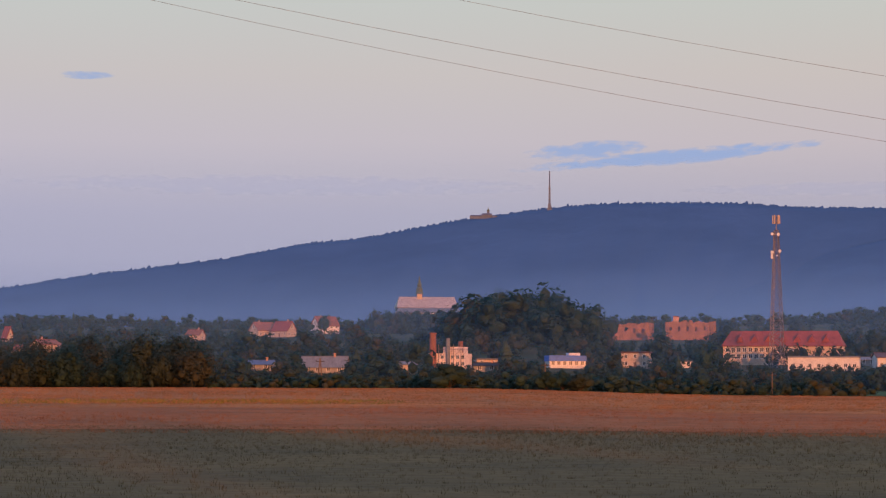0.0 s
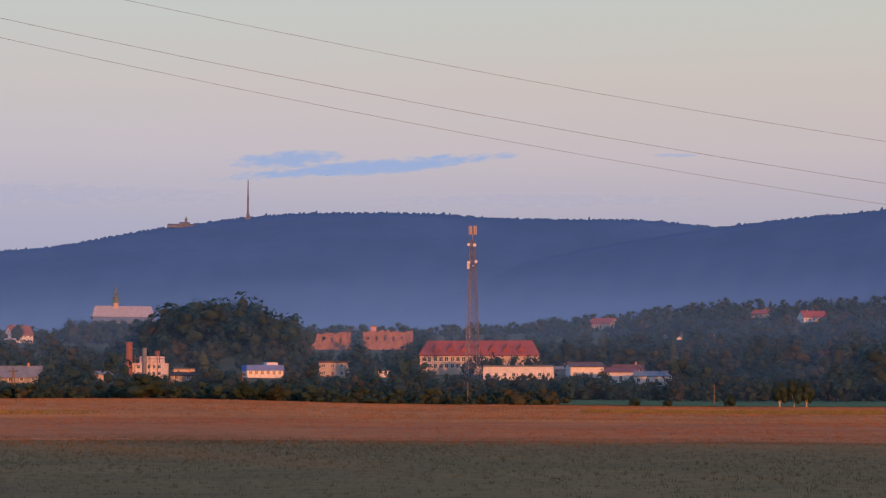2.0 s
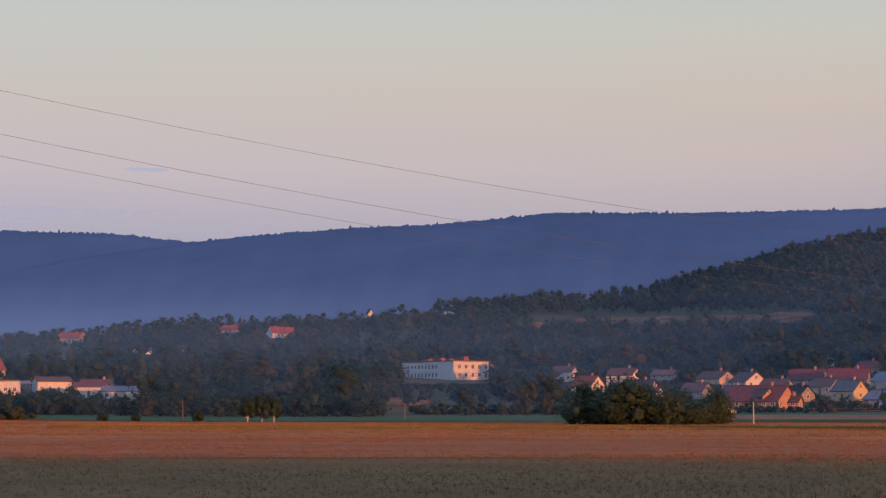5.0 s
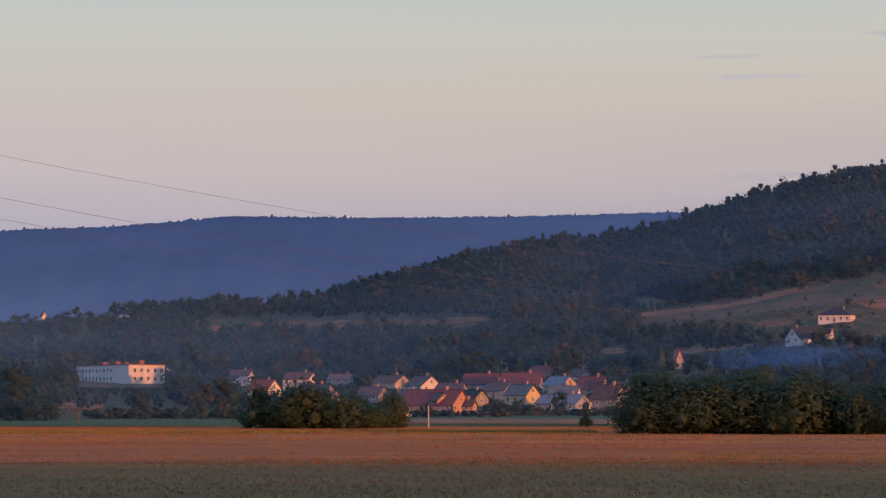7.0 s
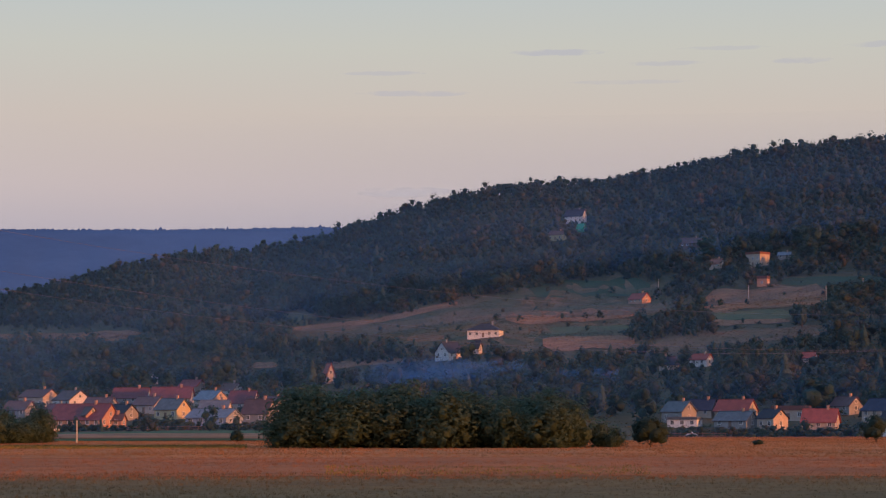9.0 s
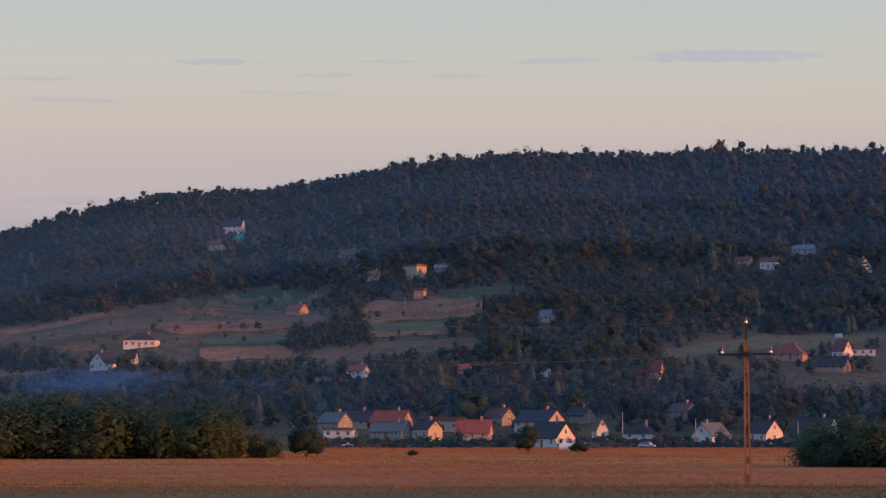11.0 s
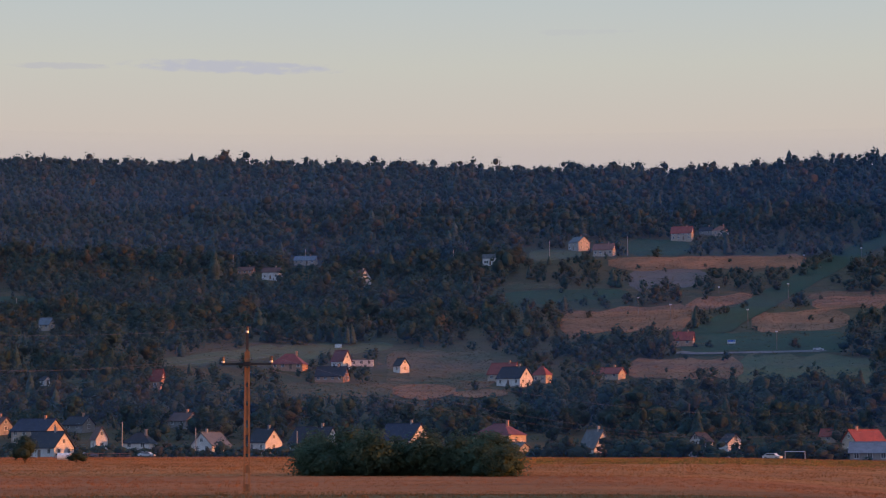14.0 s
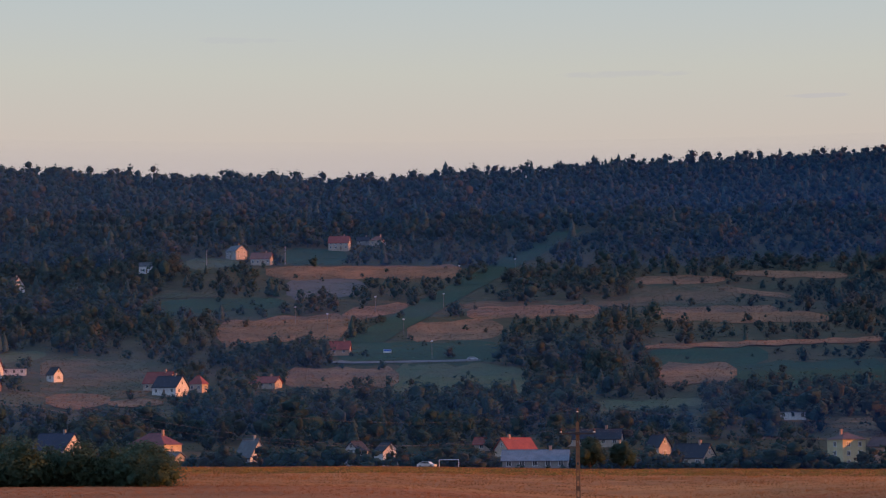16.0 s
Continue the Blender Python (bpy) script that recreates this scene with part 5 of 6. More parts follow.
def leafy(seed, lobes, leaves, size, tall=1.0, base=0.12, wide=0.42, slim=1.0, stem=False, heart=.92):
    """A crown of uneven leafy lobes, wrapped in loose clumps of leaves, on a stem; one metre high.
    Gives corners, faces and the directions in which the foliage faces."""
    r = np.random.default_rng(seed)
    s = (np.arange(lobes) + 0.5) / lobes
    z = base + (tall - base) * (0.20 + 0.68 * s)
    rad = wide * (1.05 - 0.66 * np.abs(s - 0.4))
    a = np.arange(lobes) * 2.4 + r.uniform(0, 1.2, lobes) + r.uniform(0, math.tau)
    off = rad * r.uniform(0.35, 0.75, lobes) * (1 - 0.55 * s)
    c = np.stack([off * np.cos(a), off * np.sin(a), z], -1)
    q = rad * r.uniform(0.48, 0.72, lobes) * (5.0 / (lobes + 2)) ** 0.25
    shape = q[:, None] * np.stack([r.uniform(.85, 1.2, lobes), r.uniform(.85, 1.2, lobes), slim * r.uniform(.95, 1.4, lobes)], -1)
    V, F, N, n = [], [], [], 0
    for k in range(lobes):                               # dense heart of each lobe
        V.append(c[k] + BALL_V * shape[k] * r.uniform(heart * .72, heart * 1.05, (len(BALL_V), 1)))
        N.append(unit(BALL_V / shape[k] * q[k] + r.normal(0, .3, BALL_V.shape)))
        F.append(BALL_F + n)
        n += len(BALL_V)
    k = r.integers(0, lobes, leaves)
    d = unit(r.normal(size=(leaves, 3)) + np.array([0, 0, .25]))
    p = c[k] + d * shape[k] * r.uniform(.82, 1.18, (leaves, 1))
    whole = r.random(leaves) < .3                        # some leaves fill the crown between the lobes
    p[whole] = np.array([0, 0, base + (tall - base) * .52]) + (d * np.array([wide * .86, wide * .86, (tall - base) * .44]) * r.uniform(.8, 1.05, (leaves, 1)))[whole]
    u, w = r.normal(size=(leaves, 3)), r.normal(size=(leaves, 3))
    u, w = u - d * np.sum(u * d, 1, keepdims=True) * .7, w - d * np.sum(w * d, 1, keepdims=True) * .55      # leaves lie along the crown
    u, w = unit(u) * size * r.uniform(.5, 1.2, (leaves, 1)), unit(w) * size * r.uniform(.5, 1.2, (leaves, 1))
    V.append(np.stack([p - u * .6, p + u * .6, p + w], 1).reshape(-1, 3))
    N.append(np.repeat(unit(d + 1.2 * unit(p - np.array([0, 0, base + (tall - base) * .45])) + r.normal(0, .45, d.shape)), 3, 0))
    F.append(np.arange(leaves * 3).reshape(-1, 3) + n)
    n += leaves * 3
    if stem:
        V.append(np.array([(0.03, 0, -.02), (-0.015, 0.026, -.02), (-0.015, -0.026, -.02), (0, 0, base + 0.35)]))
        N.append(unit(np.array([(1, 0, 0), (-.5, .8, 0), (-.5, -.8, 0), (0, 0, 1.0)])))
        F.append(np.array([(0, 1, 3), (1, 2, 3), (2, 0, 3)]) + n)
    V, F, N = np.concatenate(V), np.concatenate(F), np.concatenate(N)
    V[:, 2] *= tall / V[:, 2].max()
    a, b, e = V[F[:, 0]], V[F[:, 1]], V[F[:, 2]]
    inward = np.einsum("ij,ij->i", np.cross(b - a, e - a), N[F].mean(1)) < 0
    F[inward] = F[inward][:, ::-1]
    return V, F, N


def spruce(seed, tiers=5, sides=7, wide=0.20):
    """A conifer of drooping ragged tiers; one metre high."""
    r = np.random.default_rng(seed)
    V, F, N, n = [], [], [], 0
    for k in range(tiers):
        s = k / tiers
        z0, z1, rad = 0.08 + 0.82 * s, 0.10 + 0.80 * s + 0.36 * (1 - 0.4 * s), wide * (1 - s) ** 0.75 + 0.03
        a = r.uniform(0, math.tau) + np.arange(sides) * math.tau / sides
        q = rad * r.uniform(0.6, 1.25, sides)
        ring = np.stack([q * np.cos(a), q * np.sin(a), z0 + r.uniform(-0.03, 0.03, sides)], -1)
        V.append(np.vstack([ring, [[r.uniform(-.01, .01), r.uniform(-.01, .01), min(z1, 1.0)]]]))
        N.append(unit(np.vstack([np.stack([np.cos(a), np.sin(a), 0 * a + .25], -1), [[0, 0, 1.0]]]) + r.normal(0, .15, (sides + 1, 3))))
        F.append(np.array([[i, (i + 1) % sides, sides] for i in range(sides)]) + n)
        n += sides + 1
    V.append(np.array([(0.016, 0, -.02), (-0.008, 0.014, -.02), (-0.008, -0.014, -.02), (0, 0, 0.6)]))
    N.append(unit(np.array([(1, 0, 0), (-.5, .8, 0), (-.5, -.8, 0), (0, 0, 1.0)])))
    F.append(np.array([(0, 1, 3), (1, 2, 3), (2, 0, 3)]) + n)
    return np.concatenate(V), np.concatenate(F), np.concatenate(N)


FAR_LEAFY = [leafy(10 + k, 3, 46, 0.11, base=-0.05, wide=(.34, .38, .42)[k % 3], slim=(1.05, .95, .85)[k % 3], stem=True, heart=.82) for k in range(9)]
MID_LEAFY = [leafy(30 + k, 4, 120, 0.11, base=-0.08, wide=0.45, slim=(1.0, 1.3)[k % 2], stem=True, heart=.7) for k in range(8)]
NEAR_LEAFY = [leafy(50 + k, 12, 1700, 0.054, base=-0.12, wide=0.50, slim=1.35, stem=True, heart=.45) for k in range(5)]
LOW_LEAFY = [leafy(60 + k, 3, 36, 0.15, base=-0.15, wide=0.50, heart=.85) for k in range(6)]
FAR_SPRUCE = [spruce(70 + k, 5, 6, .24) for k in range(5)]
MID_SPRUCE = [spruce(90 + k, 8, 9, .22) for k in range(4)]


def scatter(name, label, protos, where, heights, widths, which, mats, mat_of, seed, kind="stuff", category="trees"):
    """Many trees joined into one mesh."""
    r = np.random.default_rng(seed)
    V, F, M, N, n = [], [], [], [], 0
    for k, (pv, pf, pn) in enumerate(protos):
        sel = np.where(which == k)[0]
        if not len(sel):
            continue
        a = r.uniform(0, math.tau, len(sel))
        c, s = np.cos(a)[:, None], np.sin(a)[:, None]
        x, y = pv[None, :, 0] * widths[sel, None], pv[None, :, 1] * widths[sel, None]
        lean = r.normal(0, 0.015, (len(sel), 2)) * heights[sel, None]
        z = pv[None, :, 2] * heights[sel, None]
        w = np.stack([x * c - y * s + where[sel, 0, None] + lean[:, :1] * pv[None, :, 2], x * s + y * c + where[sel, 1, None] + lean[:, 1:] * pv[None, :, 2],
                      z + where[sel, 2, None]], -1)
        V.append(w.reshape(-1, 3))
        nx, ny = pn[None, :, 0], pn[None, :, 1]
        out = np.stack([nx * c - ny * s, nx * s + ny * c, np.broadcast_to(pn[None, :, 2], x.shape)], -1) + r.normal(0, .08, w.shape)
        N.append(unit(out).reshape(-1, 3))
        F.append((pf[None] + (np.arange(len(sel)) * len(pv))[:, None, None] + n).reshape(-1, 3))
        M.append(np.repeat(mat_of[sel], len(pf)))
        n += len(sel) * len(pv)
    if not V:
        return None
    me = tri_mesh(name, np.concatenate(V), np.concatenate(F), mats, np.concatenate(M), np.concatenate(N))
    return tagged(new(name, me), label, category, kind=kind)


def wood(name, label, az0, az1, low, high, spacing, height, needle=0.1, brown=0.3, seed=0, detail="mid", by_angle=True, wide=1.0, spread=0.3, over=False, leaves=None, fill=False):
    """Trees over a stretch of ground between two headings; low and high: height angles (or distances) of its near and far edge."""
    r = np.random.default_rng(1000 + seed)
    k = np.linspace(az0, az1, 24)
    u = (k - az0) / (az1 - az0)
    lo, hi = low[0] + (low[1] - low[0]) * u, high[0] + (high[1] - high[0]) * u
    if by_angle:
        d0, d1 = np.array([reach(a, e) for a, e in zip(k, lo)]), np.array([reach(a, e) for a, e in zip(k, hi)])
    else:
        d0, d1 = lo, hi
    d1 = np.maximum(d1, d0 + 6)
    across, deep = {"far": (spacing * .86, spacing * 1.75), "mid": (spacing * .88, spacing * 1.3)}.get(detail, (spacing, spacing))
    az, d = [], []
    for row in np.arange(d0.min() + deep * .3, d1.max(), deep):       # staggered rows, loosened
        step = math.degrees(across / row)
        a = np.arange(az0 + step * r.random(), az1, step)
        az.append(a + step * r.uniform(-.42, .42, len(a)))
        d.append(row + deep * r.uniform(-.5, .5, len(a)))
    az, d = np.concatenate(az), np.concatenate(d)
    e0, e1 = np.interp(az, k, d0), np.interp(az, k, d1)
    inside = (d > e0) & (d < e1)
    if inside.sum() < 3:
        inside = np.arange(len(d)) < 3
        d = np.clip(d, e0, e1)
    az, d, e0, e1 = az[inside], d[inside], e0[inside], e1[inside]
    n = len(d)
    # ragged edge
    keep = np.ones(n, bool)
    edge = (d - e0) / np.maximum(e1 - e0, 1)
    keep &= ~((edge < 0.12) & (np.sin(az * 9 + seed) > 0.5))
    az, d = az[keep], d[keep]
    n = len(d)
    hs0 = height * np.clip(r.normal(1, spread, n), 0.4, 1.7)
    if fill:
        hs0 = hs0 * np.where(r.random(n) < .1, 1.45, 1.0)
    free = np.ones(n, bool)
    for c0, c1, cd, cel, front in CLEAR:                 # before a building: lower growth, or none
        near = (az > c0) & (az < c1) & (d < cd) & (d > cd - front)
        room = (EYE + d * math.tan(radians(cel)) - land(az, d)) / 1.1
        if over and cel > -9:
            continue
        free &= ~(near & (room < 1.2))
        hs0 = np.where(near & (room >= 1.2), np.minimum(hs0, room * r.uniform(.8, 1, n)), hs0)
    el = np.degrees(np.arctan2(land(az, d) - EYE, d))
    for f0, f1, lo2, hi2, cover in (OPEN if fill else ()):             # open fields stay in sight
        u2 = (az - f0) / (f1 - f0)
        lo3, hi3 = lo2[0] + (lo2[1] - lo2[0]) * u2, hi2[0] + (hi2[1] - hi2[0]) * u2
        on = (u2 > 0) & (u2 < 1) & (el < hi3)
        free &= ~(on & (el > lo3 - .03))
        room = d * np.tan(np.radians(lo3 + cover * (hi3 - lo3) - el))
        hs0 = np.where(on & (room < hs0), np.maximum(room, 0) * r.uniform(.8, 1.15, n), hs0)
    free &= hs0 > (1.4 if fill else 0)
    along = (el - 2.6) / 2.75                            # the ski slope stays open
    free &= ~((along > 0) & (along < 1.06) & (np.abs(az - 64.9 - 5.2 * np.clip(along, 0, 2) ** 1.02) < .62 - .2 * along))
    az, d, hs0 = az[free], d[free], hs0[free]
    n = len(d)
    if n == 0:
        return None
    pos = np.stack([d * np.sin(np.radians(az)), d * np.cos(np.radians(az)), land(az, d) - 0.15], -1)
    conifer = r.random(n) < needle * .55 * (0.5 + (np.sin(az * 3.1 + d / 90) > 0))
    protos = {"far": FAR_LEAFY + FAR_SPRUCE, "mid": MID_LEAFY + MID_SPRUCE, "near": NEAR_LEAFY + MID_SPRUCE, "low": LOW_LEAFY + FAR_SPRUCE}[detail]
    nl = {"far": 9, "mid": 8, "near": 5, "low": 6}[detail]
    which = np.where(conifer, nl + r.integers(0, len(protos) - nl, n), r.integers(0, nl, n))
    hs = hs0 * np.where(conifer, 1.08, 1.0)
    ws = np.maximum(hs, height * .45) * r.uniform(0.85, 1.25, n) * np.where(conifer, 1.0, wide)
    tint = r.random(n) + .18 * np.sin(az * 5.3 + d / 70)
    mat = np.where(conifer, 2, np.where(tint < brown * .35, 3, np.where(tint < brown * 1.25, 1, 0)))
    return scatter(name, label, protos, pos, hs, ws, which, leaves or [LEAF, LEAF_BROWN, NEEDLE, LEAF_GOLD], mat, seed)


def lone(name, label, az, d, height, width, mat, seed, leaves=1500, size=0.05, lobes=12, base=0.06, trunk=BARK, category="bush", group=""):
    """One bush or tree with a stem of its own."""
    root = new(name)
    root.location = spot(az, d, -0.05)
    v, f, out = leafy(seed, lobes, leaves, size, base=base, wide=0.45)
    v = v * np.array([width, width, height])
    crown = new("crown", tri_mesh("crown", v, f, [mat], None, out))
    crown.parent = root
    bm = bmesh.new()
    r = random.Random(seed)
    rod(bm, (0, 0, -0.1), (0.02 * height, 0, height * (base + 0.3)), 0.035 * height ** 0.8, 0.018 * height ** 0.8, 7)
    for k in range(4):
        a = k * 1.6 + r.random()
        rod(bm, (0, 0, height * (base * 0.6 + 0.04)), (width * .22 * math.cos(a), width * .22 * math.sin(a), height * (base + 0.32)), 0.018 * height ** 0.8, 0.007 * height ** 0.8, 5)
    part("trunk", bm, trunk, root)
    return tagged(root, label, category, group)


# ---- wooded hill and slopes ----
keep_open(55.72, .12, 1005, math.degrees(math.atan2(float(land(55.72, 1005)) + .8 - EYE, 1005)), 500)
HILL = "dense mixed wood of dark spruce and broadleaf trees on the hill"
for az0, az1, low, gap, tall, needle, brown, sd in (
        (20.5, 28, (2.35, 2.4), 8.4, 9.4, .0, .3, 1), (28, 36, (2.55, 3.0), 8.2, 8.8, .02, .35, 2), (36, 44, (3.6, 3.7), 8.2, 9.2, .04, .35, 3),
        (44, 52, (4.4, 4.3), 8.2, 10.2, .10, .35, 4), (52, 60, (4.4, 4.7), 8.2, 11.8, .13, .3, 5), (60, 68, (5.0, 5.3), 8.2, 12.0, .16, .25, 6),
        (68, 81, (5.2, 4.6), 8.4, 10.2, .2, .25, 7)):
    wood("hill_wood", HILL, az0, az1, low, (8, 8), gap, tall, needle, brown, sd, "far")

for az0, az1, tall, needle, sd in ((27, 36, 7.6, .03, 8), (36, 46, 9.2, .08, 9), (46, 64, 10.6, .2, 10), (64, 81, 8.6, .26, 12)):
    wood("hill_wood", HILL, az0, az1, (1795, 1795), (1868, 1868), 7.2, tall, needle, .25, sd, "far", False, 1.15, .18)

SLOPE = "broadleaf trees and scrub on the lower slope, turning brown"
def slope(az0, az1, low, high, spacing, height, seed, needle=.06, brown=.3):
    wood("slope_wood", SLOPE, az0, az1, low, high, spacing, height, needle, brown, seed, "mid", True, 1.15)


def grown(az0, az1, low, high, spacing, height, seed, needle=.06, brown=.3):
    """Trees wherever the slope is no field."""
    wood("slope_wood", SLOPE, az0, az1, low, high, spacing, height, needle, brown, seed, "mid", True, 1.15, .28, fill=True)


slope(21, 29, (.7, .75), (1.85, 2.05), 11.6, 9.2, 11)
slope(34.21, 36.31, (1.54, 1.59), (1.99, 1.94), 7, 5, 113, 0.06, 0.3)
slope(42.18, 44.09, (2.14, 2.22), (2.55, 2.49), 7, 7, 117, 0, 0.3)
slope(42.65, 43.98, (3.15, 3.20), (3.33, 3.39), 7, 5, 118, 0, 0.3)
slope(53.84, 56.38, (2.54, 2.51), (2.66, 2.63), 7, 8, 124, 1.0, 0.1)
slope(61.13, 64.08, (2.13, 2.11), (2.38, 2.42), 8, 8.5, 133, 0.25, 0.3)
slope(64.5, 65.77, (1.59, 1.61), (1.71, 1.73), 7, 5.5, 135, 0, 0.3)
slope(66.4, 67.03, (1.48, 1.48), (1.6, 1.6), 7, 5.0, 136, 0, 0.3)
grown(28, 36.5, (.75, .75), (2.6, 3.2), 11.0, 8.5, 111)
grown(36.5, 44, (.2, .1), (1.7, 1.75), 11.0, 8.0, 112)
grown(36.5, 44, (1.7, 1.75), (3.9, 4.1), 11.5, 7.0, 114)
grown(44, 52, (.1, .05), (2.0, 2.2), 10.5, 8.8, 115)
grown(44, 52, (2.0, 2.2), (4.6, 4.6), 10.5, 8.6, 116)
grown(52, 60, (.05, .0), (1.3, 1.3), 10.5, 8.8, 119)
grown(52, 60, (1.3, 1.3), (2.5, 2.5), 13.5, 6.5, 120)
grown(52, 60, (2.5, 2.5), (4.7, 4.9), 10.5, 9.2, 121, .1)
grown(60, 68, (.0, .0), (1.4, 1.4), 10.5, 9.0, 122)
grown(60, 68, (1.4, 1.4), (5.2, 5.5), 11.5, 7.2, 123, .1)
grown(68, 80, (-.1, -.2), (2.6, 2.6), 11.0, 9.0, 125)
grown(68, 80, (2.6, 2.6), (5.4, 4.9), 11.5, 7.6, 126, .12)
slope(34, 48, (2.0, 2.0), (3.6, 3.9), 26.0, 2.6, 47, 0)
slope(61, 80, (1.3, 1.3), (4.6, 4.6), 30.0, 3.2, 48, 0)

slope(33, 36.6, (2.6, 2.85), (3.5, 3.8), 8.5, 9.0, 81, .1)
slope(36.4, 41, (2.95, 3.6), (3.9, 4.0), 8.5, 9.0, 82, .1)

# ---- town trees and the belt at the end of the field ----
TOWN = "town trees between the houses"
def town(az0, az1, low, high, spacing, height, seed, brown=.3):
    wood("town_trees", TOWN, az0, az1, low, high, spacing, height, .05, brown, seed, "mid", True, 1.25)


town(-12, -5, (.2, .2), (.95, .95), 15.0, 7.0, 51)
town(-5, 4, (.2, .2), (.95, .9), 15.0, 7.5, 52)
town(4, 12, (.1, .1), (.95, 1.05), 14.5, 7.5, 53)
town(12, 21.5, (.05, .1), (1.25, 1.5), 13.2, 8.8, 54)
town(-12, 12, (.95, 1.05), (1.35, 1.35), 24.0, 6.8, 55, .2)
town(10, 22, (1.35, 1.6), (1.55, 2.35), 16.8, 8.5, 56, .2)
town(22, 36.5, (.05, .1), (.75, .85), 12.0, 6.8, 57)
wood("town_trees", TOWN, -1.7, 1.6, (1370, 1370), (1420, 1420), 6.0, EYE + 1395 * math.tan(radians(1.86)) - float(land(-.3, 1395)), .0, .2, 59, "mid", False, .8, .05)
GARDEN = "garden hedges and shrubs before the houses"
wood("garden_scrub", GARDEN, 20, 33.5, (614, 614), (646, 646), 5.2, 2.6, 0, .3, 71, "low", False, 1.7)
wood("garden_scrub", GARDEN, 42.5, 62, (586, 586), (635, 635), 5.4, 2.6, 0, .25, 72, "low", False, 1.7)
wood("garden_scrub", GARDEN, 61, 80, (560, 520), (615, 610), 5.4, 4.2, 0, .25, 73, "low", False, 1.6)
wood("castle_mound_trees", "tall dark old trees on the castle mound", 0.15, 3.75, (880, 880), (1010, 1010), 9.5, 13.0, 0, .1, 37, "mid", False, 1.15, .3)
wood("garden_scrub", "low scrub at the end of the straw field", -6.3, 10.5, (458, 458), (492, 492), 3.4, 2.3, 0, .3, 74, "low", False, 1.6, .35)
for az0, az1, d0, d1, gap, hgt, sd in ((21.5, 33.5, 592, 630, 13, 4.8, 91), (43, 62, 582, 612, 16, 3.6, 92), (61, 80, 556, 600, 18, 4.2, 93), (6.6, 14, 690, 760, 15, 6.0, 94), (-6, 6, 690, 750, 22, 4.6, 95)):
    wood("garden_trees", "round garden trees standing before the houses", az0, az1, (d0, d0), (d1, d1), gap, hgt, .08, .4, sd, "mid", False, 1.0, .25, sd < 94)
wood("far_woods", "distant hazy trees behind the town", -14, 23, (1470, 1470), (1860, 1860), 14.5, 6.0, .05, .2, 98, "far", False, 1.4, .4)
wood("town_trees", TOWN, 8.2, 10.2, (813, 813), (829, 829), 6.0, EYE + 832 * math.tan(radians(1.08)) - float(land(9.0, 832)), .0, .35, 97, "mid", False, 1.0, .06)
wood("town_trees", TOWN, 19.3, 22.2, (880, 880), (985, 985), 7.5, 9.0, .0, .3, 96, "mid", False, 1.2, .2)
EDGE = "scrub and low trees along the end of the field"
wood("field_edge_scrub", EDGE, -12, -6.3, (455, 455), (500, 500), 5.6, 8.0, 0, .5, 41, "near", False, spread=.2)
wood("field_edge_scrub", EDGE, -6.2, 12, (548, 548), (600, 600), 6.0, 5.4, 0, .25, 42, "mid", False, 1.25, .2)
wood("field_edge_scrub", EDGE, 10, 19.3, (540, 560), (590, 600), 6.0, 5.8, 0, .25, 43, "mid", False, 1.25, .2)
THICKET = "dense leafy thicket of tall shrubs on the field"
wood("thicket", THICKET, 33.4, 40.6, (283, 283), (296, 296), 2.8, 6.4, 0, .5, 61, "near", False, 1.25, .2, leaves=[WILLOW, WILLOW_DRY, WILLOW, WILLOW_DRY])
wood("thicket", THICKET, 40.2, 42.0, (288, 288), (296, 296), 2.8, 3.0, 0, .5, 62, "near", False, 1.1, .15, leaves=[WILLOW, WILLOW_DRY, WILLOW, WILLOW_DRY])
wood("thicket", THICKET, 24.35, 27.5, (383, 383), (398, 398), 3.3, 6.4, 0, .5, 63, "near", False, 1.25, .2, leaves=[WILLOW, WILLOW_DRY, WILLOW, WILLOW_DRY])
wood("thicket", THICKET, 54.8, 60.2, (196, 190), (208, 200), 2.1, 3.3, 0, .4, 64, "near", False, 1.25, .24, leaves=[WILLOW, WILLOW_DRY, WILLOW, WILLOW_DRY])


# ---- grass on the field ----
def tufts(name, label, d0, d1, per_m2, height, width, mat, seed, az0=-13.0, az1=80.0):
    """Loose upright tufts of grass."""
    r = np.random.default_rng(seed)
    area = (d1 ** 2 - d0 ** 2) / 2 * math.radians(az1 - az0)
    n = int(area * per_m2)
    az = r.uniform(az0, az1, n)
    d = np.sqrt(d0 ** 2 + (d1 ** 2 - d0 ** 2) * r.random(n))
    pos = np.stack([d * np.sin(np.radians(az)), d * np.cos(np.radians(az)), land(az, d)], -1)
    a = r.uniform(0, math.tau, n)
    patch = 1 + .25 * np.sin(pos[:, 0] / 9 + 1) * np.sin(pos[:, 1] / 13)
    h, w = height * r.uniform(0.5, 1.3, n) * patch, width * r.uniform(0.6, 1.4, n)
    side = np.stack([np.cos(a), np.sin(a), np.zeros(n)], -1)
    lean = np.stack([r.normal(0, .25, n), r.normal(0, .25, n), np.ones(n)], -1) * h[:, None]
    p0, p1 = pos - side * w[:, None] * .5, pos + side * w[:, None] * .5
    fan = side * w[:, None] * 0.8
    V = np.stack([p0, pos, p1, pos + lean - fan, pos + lean + fan], 1).reshape(-1, 3)
    k = np.arange(n)[:, None] * 5
    F = np.concatenate([k + np.array([[0, 1, 3]]), k + np.array([[1, 2, 4]])])
    return tagged(new(name, tri_mesh(name, V, F, [mat])), label, "grass", kind="stuff")


